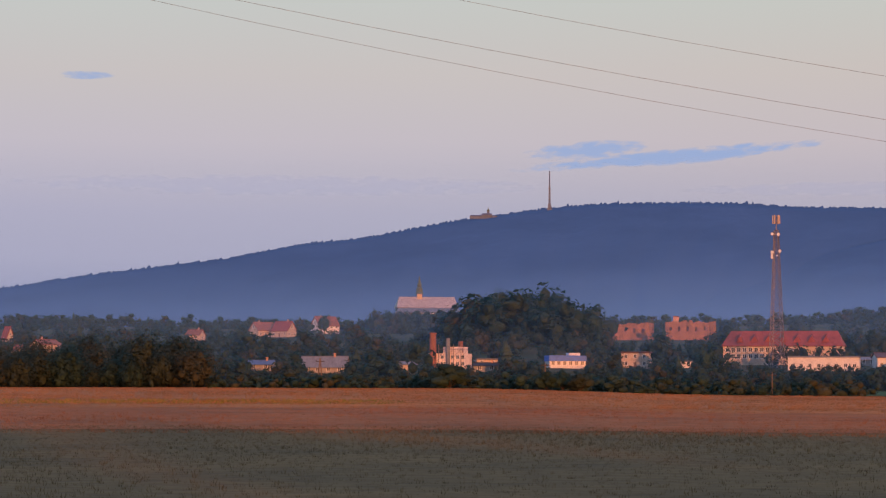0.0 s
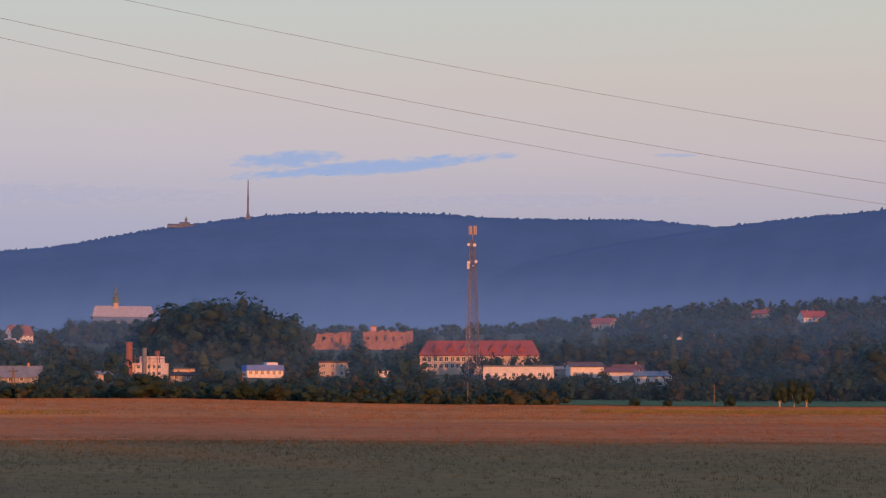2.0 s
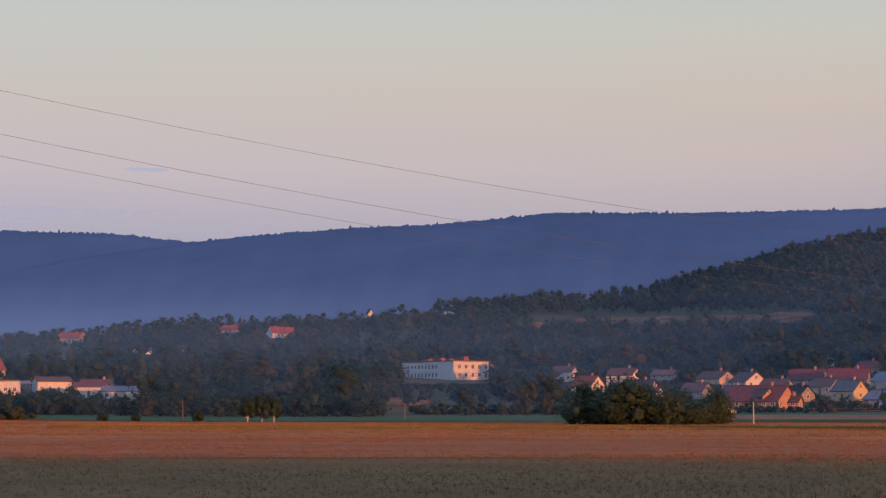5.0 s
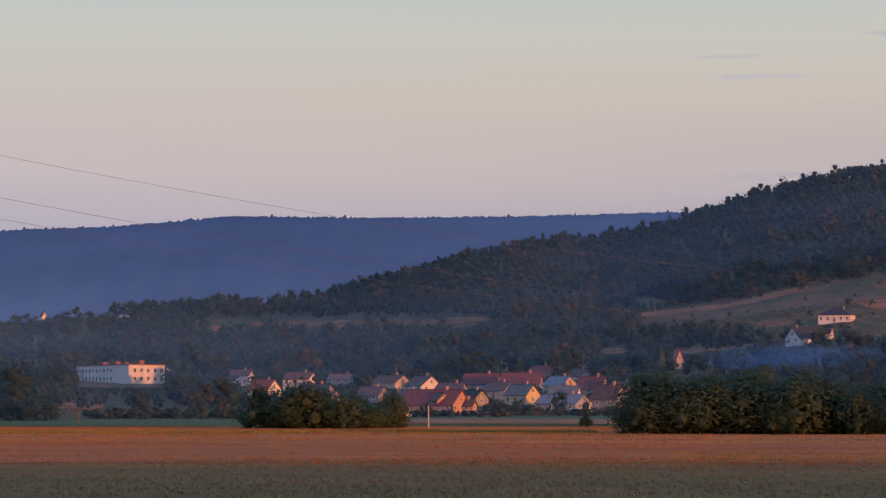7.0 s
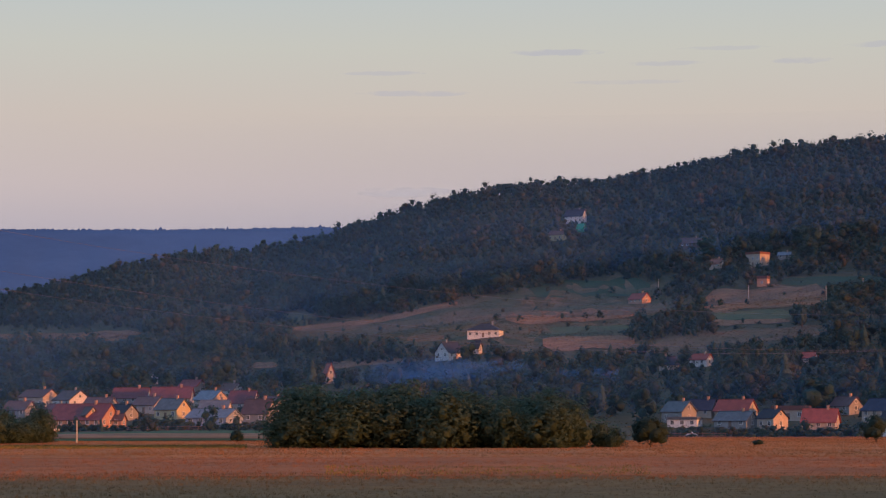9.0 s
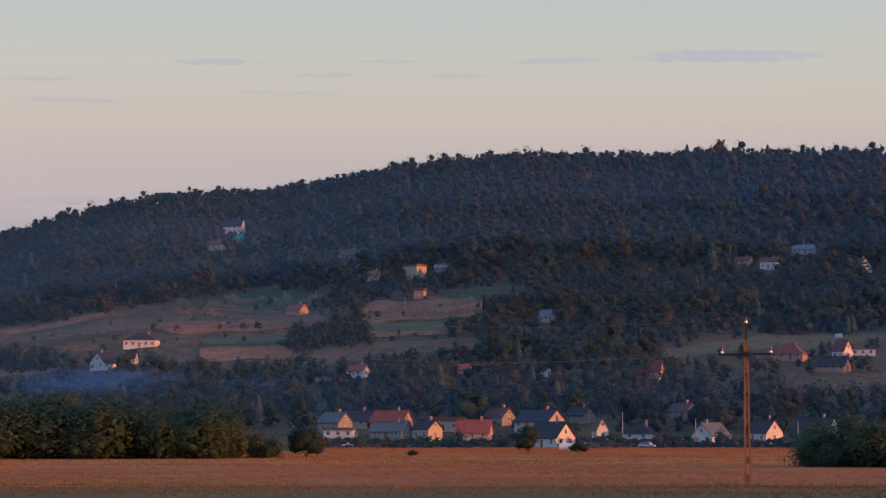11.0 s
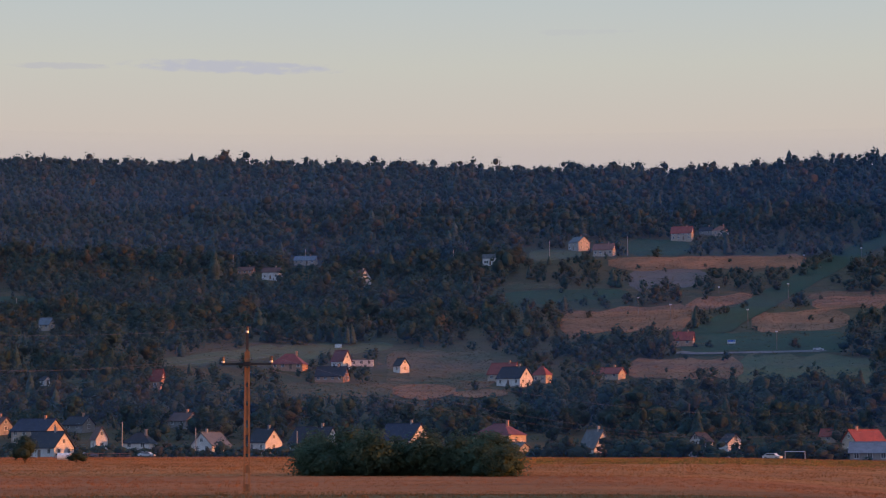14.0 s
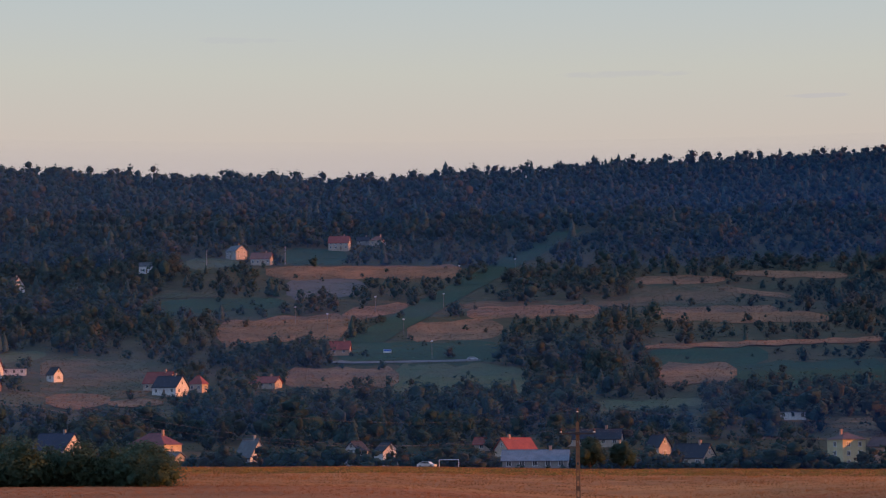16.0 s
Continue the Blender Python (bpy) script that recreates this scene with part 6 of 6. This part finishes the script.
DRY = "standing dry grass, straw orange in the evening sun"
tufts("red_grass", "reddish-brown dry grass in the evening sun", 112, 200, 2.6, 0.16, 0.13, DRY_RED, 1)
tufts("dry_grass", DRY, 192, 225, 2.0, 0.17, 0.16, TUFT, 7)
tufts("wild_grass", "rough tufts of hillside grass", 640, 1650, .03, .5, 1.6, WILD, 8, 30.0, 80.0)
tufts("dry_grass", DRY, 215, 455, 0.72, 0.2, 0.42, TUFT, 2)
tufts("dry_grass", DRY, 455, 585, 0.4, 0.28, 0.8, TUFT, 6, 43.0, 80.0)
tufts("green_grass", "yellowing green grass at the end of the field", 330, 540, .35, .28, .6, FRESH, 10, 57.0, 78.0)
tufts("meadow_grass", "tall olive meadow grass in the shade", 36, 128, 6.5, 0.15, 0.06, OLIVE, 3)
tufts("green_grass", "strip of fresh green grass in the meadow", 122, 150, 2.2, 0.2, 0.2, FRESH, 4, 34.5, 42.5)
tufts("green_grass", "strip of fresh green grass in the field", 285, 330, 1.6, 0.3, 0.45, FRESH, 5, 11.0, 32.5)
tufts("green_grass", "faint yellow-green streak in the field", 215, 245, 1.0, 0.25, 0.4, FRESH, 9, -13.0, -1.0)


# ---- unseen woodland edge, added behind the lens to cast shade over the near grass ----
def shade_wood():
    r = np.random.default_rng(5)
    n = 190
    s = np.linspace(-360, 520, n) + r.uniform(-2, 2, n)
    back = r.uniform(0, 14, n)
    nx, ny = math.sin(radians(28)), math.cos(radians(28))
    x = -nx * (50 + back) + ny * s
    y = -ny * (50 + back) - nx * s
    pos = np.stack([x, y, np.zeros(n) - 0.2], -1)
    hs = r.uniform(19, 23, n)
    scatter("unseen_shade_trees", "unseen edge of a tall broadleaf wood, added to shade the meadow", MID_LEAFY, pos, hs, hs * 0.9,
            r.integers(0, 4, n), [LEAF], np.zeros(n, int), 6)


shade_wood()

# ---- single bushes and trees ----
BUSH = "round dark leafy bush at the edge of the field"
for az, d, h, w, m, s in ((0.17, 440, 5.2, 11.5, LEAF, 1), (2.57, 438, 4.0, 6.0, LEAF, 2), (2.99, 446, 4.6, 5.5, LEAF, 23), (3.42, 442, 3.8, 6.0, LEAF_BROWN, 24), (5.0, 440, 1.7, 6.5, LEAF, 5), (5.7, 440, 1.5, 6, LEAF, 6), (7.9, 440, 2.2, 3.5, LEAF, 7), (8.5, 440, 2.6, 3.5, LEAF_BROWN, 8),
                          (12.3, 452, 2.0, 3.2, LEAF, 9), (13.1, 450, 1.9, 2.6, LEAF, 10), (14.6, 452, 2.8, 3.6, LEAF, 11), (32.3, 412, 2.5, 3.6, LEAF, 12),
                          (23.9, 420, 3.0, 4.2, LEAF, 13), (42.55, 292, 4.2, 6.6, LEAF, 14), (48.05, 392, 5.0, 6.4, LEAF, 15), (49.3, 392, 2.0, 5.0, LEAF, 16),
                          (70.5, 505, 8.0, 9.0, LEAF, 17), (71.3, 508, 7.0, 8.6, LEAF, 18),
                          (45.2, 330, .9, 2.4, LEAF, 21), (54.9, 300, .8, 2.6, LEAF, 22)):
    lone("bush", BUSH, az, d, h, w, m, 200 + s, 1500 if d > 250 else 2400, .045 if d > 250 else .036, group="bushes on the field")
for az, d, h in ((15.85, 445, 5.6), (16.2, 446, 6.0), (16.5, 447, 5.4)):
    lone("birch_tree", "young birch with a white trunk on the field's edge", az, d, h, h * .75, LEAF, 300 + int(az * 10), 700, .06, 9, .12, BIRCH, "tree", "birches")
for az, d, h, w, m in ((28.87, 1640, 14, 13, LEAF), (8.8, 1260, 14, 14, LEAF), (-2.95, 1300, 11, 10, LEAF), (46.3, 980, 10, 6, NEEDLE),
                       (16.0, 1500, 12, 12, LEAF), (20.3, 1560, 12, 14, LEAF_BROWN), (6.5, 760, 9, 8, LEAF), (17.2, 640, 10, 8, LEAF_BROWN), (18.2, 650, 10, 8, LEAF_BROWN)):
    lone("broadleaf_tree", "single round-crowned broadleaf tree standing clear", az, d, h, w, m, 400 + int(az * 10), 700, .06, 10, .1, BARK, "tree", "single trees")


# ---- sky and air: thin clouds, valley mist, smoke ----
def veil_material(name, colour, strength, density, stretch, seed, edge="ellipse", lit=False):
    """Soft patches of vapour: see-through, with ragged noise; it fades to its rim."""
    m = bpy.data.materials.new(name)
    m.use_nodes = True
    nt = m.node_tree
    for n in list(nt.nodes):
        if n.type == "BSDF_PRINCIPLED":
            nt.nodes.remove(n)
    out = nt.nodes["Material Output"]
    tcn = nt.nodes.new("ShaderNodeTexCoord")
    sp = nt.nodes.new("ShaderNodeSeparateXYZ")
    nt.links.new(tcn.outputs["UV"], sp.inputs[0])
    u = math_node(nt, "SUBTRACT", sp.outputs[0], 0.5)
    v = math_node(nt, "SUBTRACT", sp.outputs[1], 0.5)
    noise_n = nt.nodes.new("ShaderNodeTexNoise")
    noise_n.inputs["Scale"].default_value, noise_n.inputs["Detail"].default_value = 3.0, 6.0
    mp = nt.nodes.new("ShaderNodeMapping")
    mp.inputs["Scale"].default_value, mp.inputs["Location"].default_value = (stretch[0], stretch[1], 1), (seed, seed * 2.3, 0)
    nt.links.new(tcn.outputs["UV"], mp.inputs["Vector"])
    nt.links.new(mp.outputs[0], noise_n.inputs["Vector"])
    if edge == "ellipse":
        r2 = math_node(nt, "ADD", math_node(nt, "MULTIPLY", math_node(nt, "MULTIPLY", u, u), 4.0), math_node(nt, "MULTIPLY", math_node(nt, "MULTIPLY", v, v), 4.0))
        body = math_node(nt, "SUBTRACT", 1.0, r2)
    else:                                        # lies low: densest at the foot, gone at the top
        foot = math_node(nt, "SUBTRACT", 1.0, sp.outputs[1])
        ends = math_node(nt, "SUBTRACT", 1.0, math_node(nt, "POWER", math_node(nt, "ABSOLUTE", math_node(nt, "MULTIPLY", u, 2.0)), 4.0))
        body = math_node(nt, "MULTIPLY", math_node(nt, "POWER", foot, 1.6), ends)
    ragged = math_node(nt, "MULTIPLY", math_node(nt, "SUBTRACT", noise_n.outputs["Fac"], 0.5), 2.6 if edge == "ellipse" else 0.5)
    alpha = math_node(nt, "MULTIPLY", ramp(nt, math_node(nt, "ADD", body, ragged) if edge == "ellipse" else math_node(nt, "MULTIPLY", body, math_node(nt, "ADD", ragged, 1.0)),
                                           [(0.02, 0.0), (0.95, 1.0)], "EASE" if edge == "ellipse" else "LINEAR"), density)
    if edge == "ellipse":                        # nothing is left at the rim
        alpha = math_node(nt, "MULTIPLY", alpha, ramp(nt, body, [(0.0, 0.0), (0.35, 1.0)]))
    tr = nt.nodes.new("ShaderNodeBsdfTransparent")
    # unless lit, the vapour's brightness is put in as emission
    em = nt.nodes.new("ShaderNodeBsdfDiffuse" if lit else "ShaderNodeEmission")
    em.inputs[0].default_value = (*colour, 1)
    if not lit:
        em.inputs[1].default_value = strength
    mx = nt.nodes.new("ShaderNodeMixShader")
    nt.links.new(alpha, mx.inputs[0])
    nt.links.new(tr.outputs[0], mx.inputs[1])
    nt.links.new(em.outputs[0], mx.inputs[2])
    nt.links.new(mx.outputs[0], out.inputs[0])
    return m


def sheet(name, az0, az1, el0, el1, d, mat, bulge=0.0, lean=0.0, n=16, k=6):
    """A gently curved sheet of vapour hanging at a distance."""
    verts, faces, uv = [], [], []
    for i, j in product(range(n + 1), range(k + 1)):
        u, v = i / n, j / k
        az, el = az0 + (az1 - az0) * u, el0 + (el1 - el0) * v + lean * u
        dd = d + bulge * (math.sin(u * 5 + 1) + v)
        a = radians(az)
        verts.append((dd * math.sin(a), dd * math.cos(a), EYE + dd * math.tan(radians(el))))
        uv.append((u, v))
    for i, j in product(range(n), range(k)):
        a = i * (k + 1) + j
        faces.append((a, a + k + 1, a + k + 2, a + 1))
    me = mesh_from(name, verts, faces, mat, True)
    layer = me.uv_layers.new(name="UVMap")
    for loop in me.loops:
        layer.data[loop.index].uv = uv[loop.vertex_index]
    ob = new(name, me)
    return ob


BLUE_CLOUD, LILAC_CLOUD = (0.33, 0.42, 0.66), (0.44, 0.44, 0.53)


def cloud(label, az, el, wide, high, colour, density, seed, lean=0.0):
    # light on the cloud is imitated by emission of its colour
    m = veil_material("cloud_vapour", colour, 1.0, density, (wide / 1.6, high / .5), seed)
    ob = sheet("cloud", az - wide / 2, az + wide / 2, el - high / 2, el + high / 2, 4830, m, 12, lean)
    tagged(ob, label, "cloud", "evening clouds")


STREAK = "thin grey-lilac streak of evening cloud"
cloud("long slate-blue evening cloud with ragged edges", 5.7, 5.34, 8.6, .40, BLUE_CLOUD, 1.0, 1.0, .70)
cloud("slate-blue cloud lump over the long cloud", 3.6, 5.74, 3.4, .50, BLUE_CLOUD, .95, 2.0, .22)
cloud("slate-blue cloud wisp beside the long cloud", 6.3, 5.50, 3.4, .34, BLUE_CLOUD, .9, 3.0, .30)
cloud("small slate-blue cloud wisp", -8.9, 7.6, 1.5, .24, BLUE_CLOUD, .85, 4.0)
cloud("broad faint lilac cloud bank low over the ridge", -4, 4.95, 15, .6, (.42, .42, .58), .38, 5.0)
cloud("broad faint lilac cloud bank low over the ridge", 10, 4.85, 9, .4, (.42, .42, .58), .3, 6.0)
cloud(STREAK, 13.3, 5.95, 1.3, .13, BLUE_CLOUD, .5, 7.0)
for az, el, w, hgt, den, sd in ((36.0, 8.85, 2.6, .14, .5, 8), (36.7, 8.35, 3.2, .18, .55, 9), (40.3, 9.35, 2.8, .2, .7, 10), (43.0, 9.05, 2.2, .16, .5, 11),
                                (42.2, 8.6, 3.6, .14, .35, 12), (46.4, 9.05, 1.7, .2, .55, 13), (48.8, 9.4, 3.0, .2, .55, 14), (44.5, 9.4, 2.6, .14, .4, 15),
                                (36.5, 5.9, 3.5, .3, .35, 16), (71.5, 9.4, 4.0, .2, .3, 17), (76.3, 8.75, 2.0, .14, .4, 18), (61.8, 10.3, 3.0, .2, .2, 19)):
    cloud(STREAK, az, el, w, hgt, LILAC_CLOUD, den * .75, sd)
cloud("long lilac evening cloud high over the hill", 53.0, 9.5, 6.4, .42, (.45, .46, .57), .65, 20, -.1)

# mist in the valley before the far ridges, its blue light painted as emission
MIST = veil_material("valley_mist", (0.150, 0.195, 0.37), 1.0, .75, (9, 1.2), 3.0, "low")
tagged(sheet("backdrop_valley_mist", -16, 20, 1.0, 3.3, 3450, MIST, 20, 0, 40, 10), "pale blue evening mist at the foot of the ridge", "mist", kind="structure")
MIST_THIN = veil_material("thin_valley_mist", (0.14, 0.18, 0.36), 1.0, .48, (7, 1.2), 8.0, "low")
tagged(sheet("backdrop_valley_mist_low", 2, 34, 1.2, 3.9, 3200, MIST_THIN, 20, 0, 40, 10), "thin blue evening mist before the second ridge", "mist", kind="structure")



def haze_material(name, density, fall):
    """Sheet for thin evening haze: air light put into a blue diffuse colour; it gives off none and thins out upwards.
    """
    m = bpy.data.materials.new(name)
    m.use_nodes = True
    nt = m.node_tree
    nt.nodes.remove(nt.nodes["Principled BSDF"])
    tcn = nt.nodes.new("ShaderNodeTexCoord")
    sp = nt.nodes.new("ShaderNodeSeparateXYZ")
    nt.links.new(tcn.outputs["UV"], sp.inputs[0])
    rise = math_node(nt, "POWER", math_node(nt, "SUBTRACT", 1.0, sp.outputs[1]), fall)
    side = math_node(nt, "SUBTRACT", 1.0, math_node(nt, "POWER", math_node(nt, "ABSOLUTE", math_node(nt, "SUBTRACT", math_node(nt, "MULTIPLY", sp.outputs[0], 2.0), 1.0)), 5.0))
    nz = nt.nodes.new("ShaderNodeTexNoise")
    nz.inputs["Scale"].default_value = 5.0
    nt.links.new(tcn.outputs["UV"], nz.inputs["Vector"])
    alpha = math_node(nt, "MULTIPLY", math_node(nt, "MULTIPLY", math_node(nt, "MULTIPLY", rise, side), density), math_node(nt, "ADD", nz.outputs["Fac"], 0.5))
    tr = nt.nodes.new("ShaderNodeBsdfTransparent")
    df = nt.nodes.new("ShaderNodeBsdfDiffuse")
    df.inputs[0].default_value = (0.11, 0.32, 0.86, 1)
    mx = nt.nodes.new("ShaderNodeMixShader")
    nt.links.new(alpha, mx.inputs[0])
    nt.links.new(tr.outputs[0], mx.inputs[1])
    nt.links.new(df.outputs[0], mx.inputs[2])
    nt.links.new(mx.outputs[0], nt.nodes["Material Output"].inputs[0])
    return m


# sheets added at several distances; their blue imitates light scattered by air
HAZE = "see-through blue sheet standing in for evening haze"
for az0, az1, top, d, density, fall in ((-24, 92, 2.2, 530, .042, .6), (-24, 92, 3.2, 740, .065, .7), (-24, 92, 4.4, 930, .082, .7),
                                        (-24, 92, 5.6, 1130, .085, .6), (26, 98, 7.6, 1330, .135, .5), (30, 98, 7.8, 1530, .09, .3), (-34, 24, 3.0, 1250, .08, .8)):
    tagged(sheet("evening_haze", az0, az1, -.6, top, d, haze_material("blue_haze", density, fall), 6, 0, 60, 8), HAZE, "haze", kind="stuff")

# chimney smoke drifting over the gardens
SMOKE = [veil_material("chimney_smoke", (0.10, 0.27, 0.60), 1.0, .15, (3.0, 1.6), 11.0 + k, "ellipse", True) for k in range(3)]
for k, (az0, az1, e0, e1, d, ln) in enumerate(((34.9, 38.8, .95, 1.7, 770, .3), (35.4, 40.2, .85, 1.55, 800, .4), (38.5, 42.5, .9, 1.4, 830, .25))):
    tagged(sheet("smoke", az0, az1, e0, e1, d, SMOKE[k], 8, ln), "blue chimney smoke drifting over the gardens", "smoke", kind="stuff")
THIN_SMOKE = [veil_material("thin_smoke", (0.14, 0.22, 0.36), 1.0, .06, (3.0, 1.6), 17.0 + k, "ellipse", True) for k in range(2)]
for k, (az0, az1, e0, e1, d, ln) in enumerate(((72.6, 73.6, .3, 1.5, 600, .1), (73.0, 74.3, .8, 2.0, 640, .2))):
    tagged(sheet("smoke", az0, az1, e0, e1, d, THIN_SMOKE[k], 6, ln), "thin smoke rising from a house chimney", "smoke", kind="stuff")


# ---- small things ----
CARPAINT = [material("car_paint", c, None, 3.0, .3, spec=.6) for c in ((.60, .60, .60), (.45, .06, .05), (.10, .12, .16))]
RUBBER = material("tyre_rubber", (.03, .03, .03), None, .5, .8)


def car(label, az, d, turn, paint):
    root = upright("car", az, d, turn)
    bm = bmesh.new()
    outline = ((-2.1, .35), (2.1, .35), (2.15, .8), (1.25, .95), (.7, 1.42), (-1.1, 1.45), (-1.75, .98), (-2.12, .9))
    sides = [[bm.verts.new((x, s * (.82 if z < 1.1 else .66), z)) for x, z in outline] for s in (-1, 1)]
    bm.faces.new(sides[0])
    bm.faces.new(sides[1][::-1])
    for k in range(len(outline)):
        j = (k + 1) % len(outline)
        bm.faces.new((sides[0][k], sides[1][k], sides[1][j], sides[0][j]))
    part("body", bm, paint, root)
    bm = bmesh.new()
    for s in (-1, 1):
        v = [bm.verts.new((x, s * .80, z)) for x, z in ((1.05, .98), (.66, 1.34), (-1.02, 1.36), (-1.5, 1.0))]
        bm.faces.new(v if s < 0 else v[::-1])
    part("window", bm, GLASS, root)
    for x, s in product((-1.3, 1.3), (-1, 1)):
        bm = bmesh.new()
        rod(bm, (x, s * .84, .32), (x, s * .66, .32), .32, .32, 14)
        w = part("wheel", bm, RUBBER, root)
        bm = bmesh.new()
        rod(bm, (x, s * .86, .32), (x, s * .84, .32), .19, .19, 10)
        part("rim", bm, STEEL, w)
    tagged(root, label, "car")


car("white car parked before the houses", 27.1, 612, 10, CARPAINT[0])
car("pale grey car parked beside the large house", 27.75, 614, -14, CARPAINT[0])
car("white estate car parked by a garden", 43.5, 596, 12, CARPAINT[0])
car("white car parked before a garden hedge", 51.0, 590, 20, CARPAINT[0])
car("old white and red car standing on the field", 66.45, 520, 25, CARPAINT[0])
car("white car driving up to the ski slope lane", 67.61, reach(67.61, 2.33), 8, CARPAINT[0])
car("dark car parked by the white house", 49.6, 592, -20, CARPAINT[2])


def bale():
    root = upright("wrapped_bale", 49.0, 470, 15)
    bm = bmesh.new()
    rod(bm, (-1.35, 0, .72), (1.35, 0, .72), .78, .78, 20)
    bmesh.ops.bevel(bm, geom=[e for e in bm.edges if e.calc_length() < .4], offset=.06, segments=1, affect="EDGES")
    part("wrap", bm, PORCELAIN, root)
    tagged(root, "white plastic-wrapped straw bale on the field", "bale")


bale()


def goal():
    root = upright("goal_frame", 67.0, 535, 20)
    for x in (-2.4, 2.4):
        bm = bmesh.new()
        rod(bm, (x, 0, -.2), (x, 0, 1.9), .07, .07, 8)
        part("post", bm, PORCELAIN, root)
    bm = bmesh.new()
    rod(bm, (-2.4, 0, 1.9), (2.4, 0, 1.9), .07, .07, 8)
    part("crossbar", bm, PORCELAIN, root)
    tagged(root, "plain pale goal frame at the field's edge", "goal")


goal()


def board(az, d, turn, face, label):
    root = upright("sign_board", az, d, turn)
    for x in (-1.2, 1.2):
        bm = bmesh.new()
        rod(bm, (x, 0, -.3), (x, 0, 1.6), .08, .08, 6)
        part("post", bm, STEEL, root)
    bm = bmesh.new()
    box(bm, -1.7, 1.7, -.06, .06, 1.0, 2.5)
    part("panel", bm, PORCELAIN, root)
    if face:
        bm = bmesh.new()
        box(bm, -1.6, 1.6, -.09, -.062, 1.75, 2.4)
        part("coloured_band", bm, face, root, "blue upper half of the board")
    tagged(root, label, "sign board")


def chimney_stack():
    root = upright("brick_stack", 5.8, 1400)
    bm = bmesh.new()
    box(bm, -1.7, 1.7, -1.7, 1.7, -1, 8)
    part("shaft", bm, BRICK, root)
    bm = bmesh.new()
    box(bm, -1.95, 1.95, -1.95, 1.95, 8, 8.6)
    part("cap", bm, RUST_ROOF, root)
    tagged(root, "square red brick stack above the town trees", "chimney")



board(55.72, 1005, 30, None, "blank white board on posts in the meadow")
board(65.49, reach(65.49, 2.46), 6, BLUE_BAND, "blue and white board beside the lane")
chimney_stack()


def lift_lamp(az, el):
    root = upright("piste_lamp", az, reach(az, el))
    bm = bmesh.new()
    rod(bm, (0, 0, -.3), (0, 0, 7.5), .11, .07, 6)
    part("post", bm, STEEL, root)
    bm = bmesh.new()
    box(bm, -.5, .5, -.25, .25, 7.4, 7.85)
    part("lamp_head", bm, PORCELAIN, root)
    tagged(root, "slim lamp post with a pale head by the ski slope", "lamp post", "ski slope lamps")


for az, el in ((64.0, 3.1), (65.9, 2.95), (65.2, 3.55), (66.9, 3.6), (67.3, 4.35), (68.7, 4.5), (63.2, 3.3), (66.6, 2.35)):
    lift_lamp(az, el)


def fence(az0, az1, d, label):
    """Low pale garden fence: posts and two rails."""
    n = max(2, int(math.radians(az1 - az0) * d / 2.6))
    root = upright("garden_fence", az0, d)
    inv = root.matrix_basis.inverted()
    pts = [inv @ Vector(spot(az0 + (az1 - az0) * k / n, d)) for k in range(n + 1)]
    for q in pts:
        bm = bmesh.new()
        rod(bm, q + Vector((0, 0, -.2)), q + Vector((0, 0, 1.25)), .06, .06, 5)
        part("post", bm, BROWN, root)
    for a, b in zip(pts, pts[1:]):
        for z in (.45, 1.05):
            bm = bmesh.new()
            rod(bm, a + Vector((0, 0, z)), b + Vector((0, 0, z)), .05, .05, 4)
            part("rail", bm, BROWN, root)
    tagged(root, label, "fence", "garden fences")


fence(29.6, 31.6, 612, "brown wooden garden fence before the houses")
fence(49.3, 50.6, 582, "brown wooden garden fence before the houses")
fence(43.0, 44.4, 588, "brown wooden garden fence before the houses")
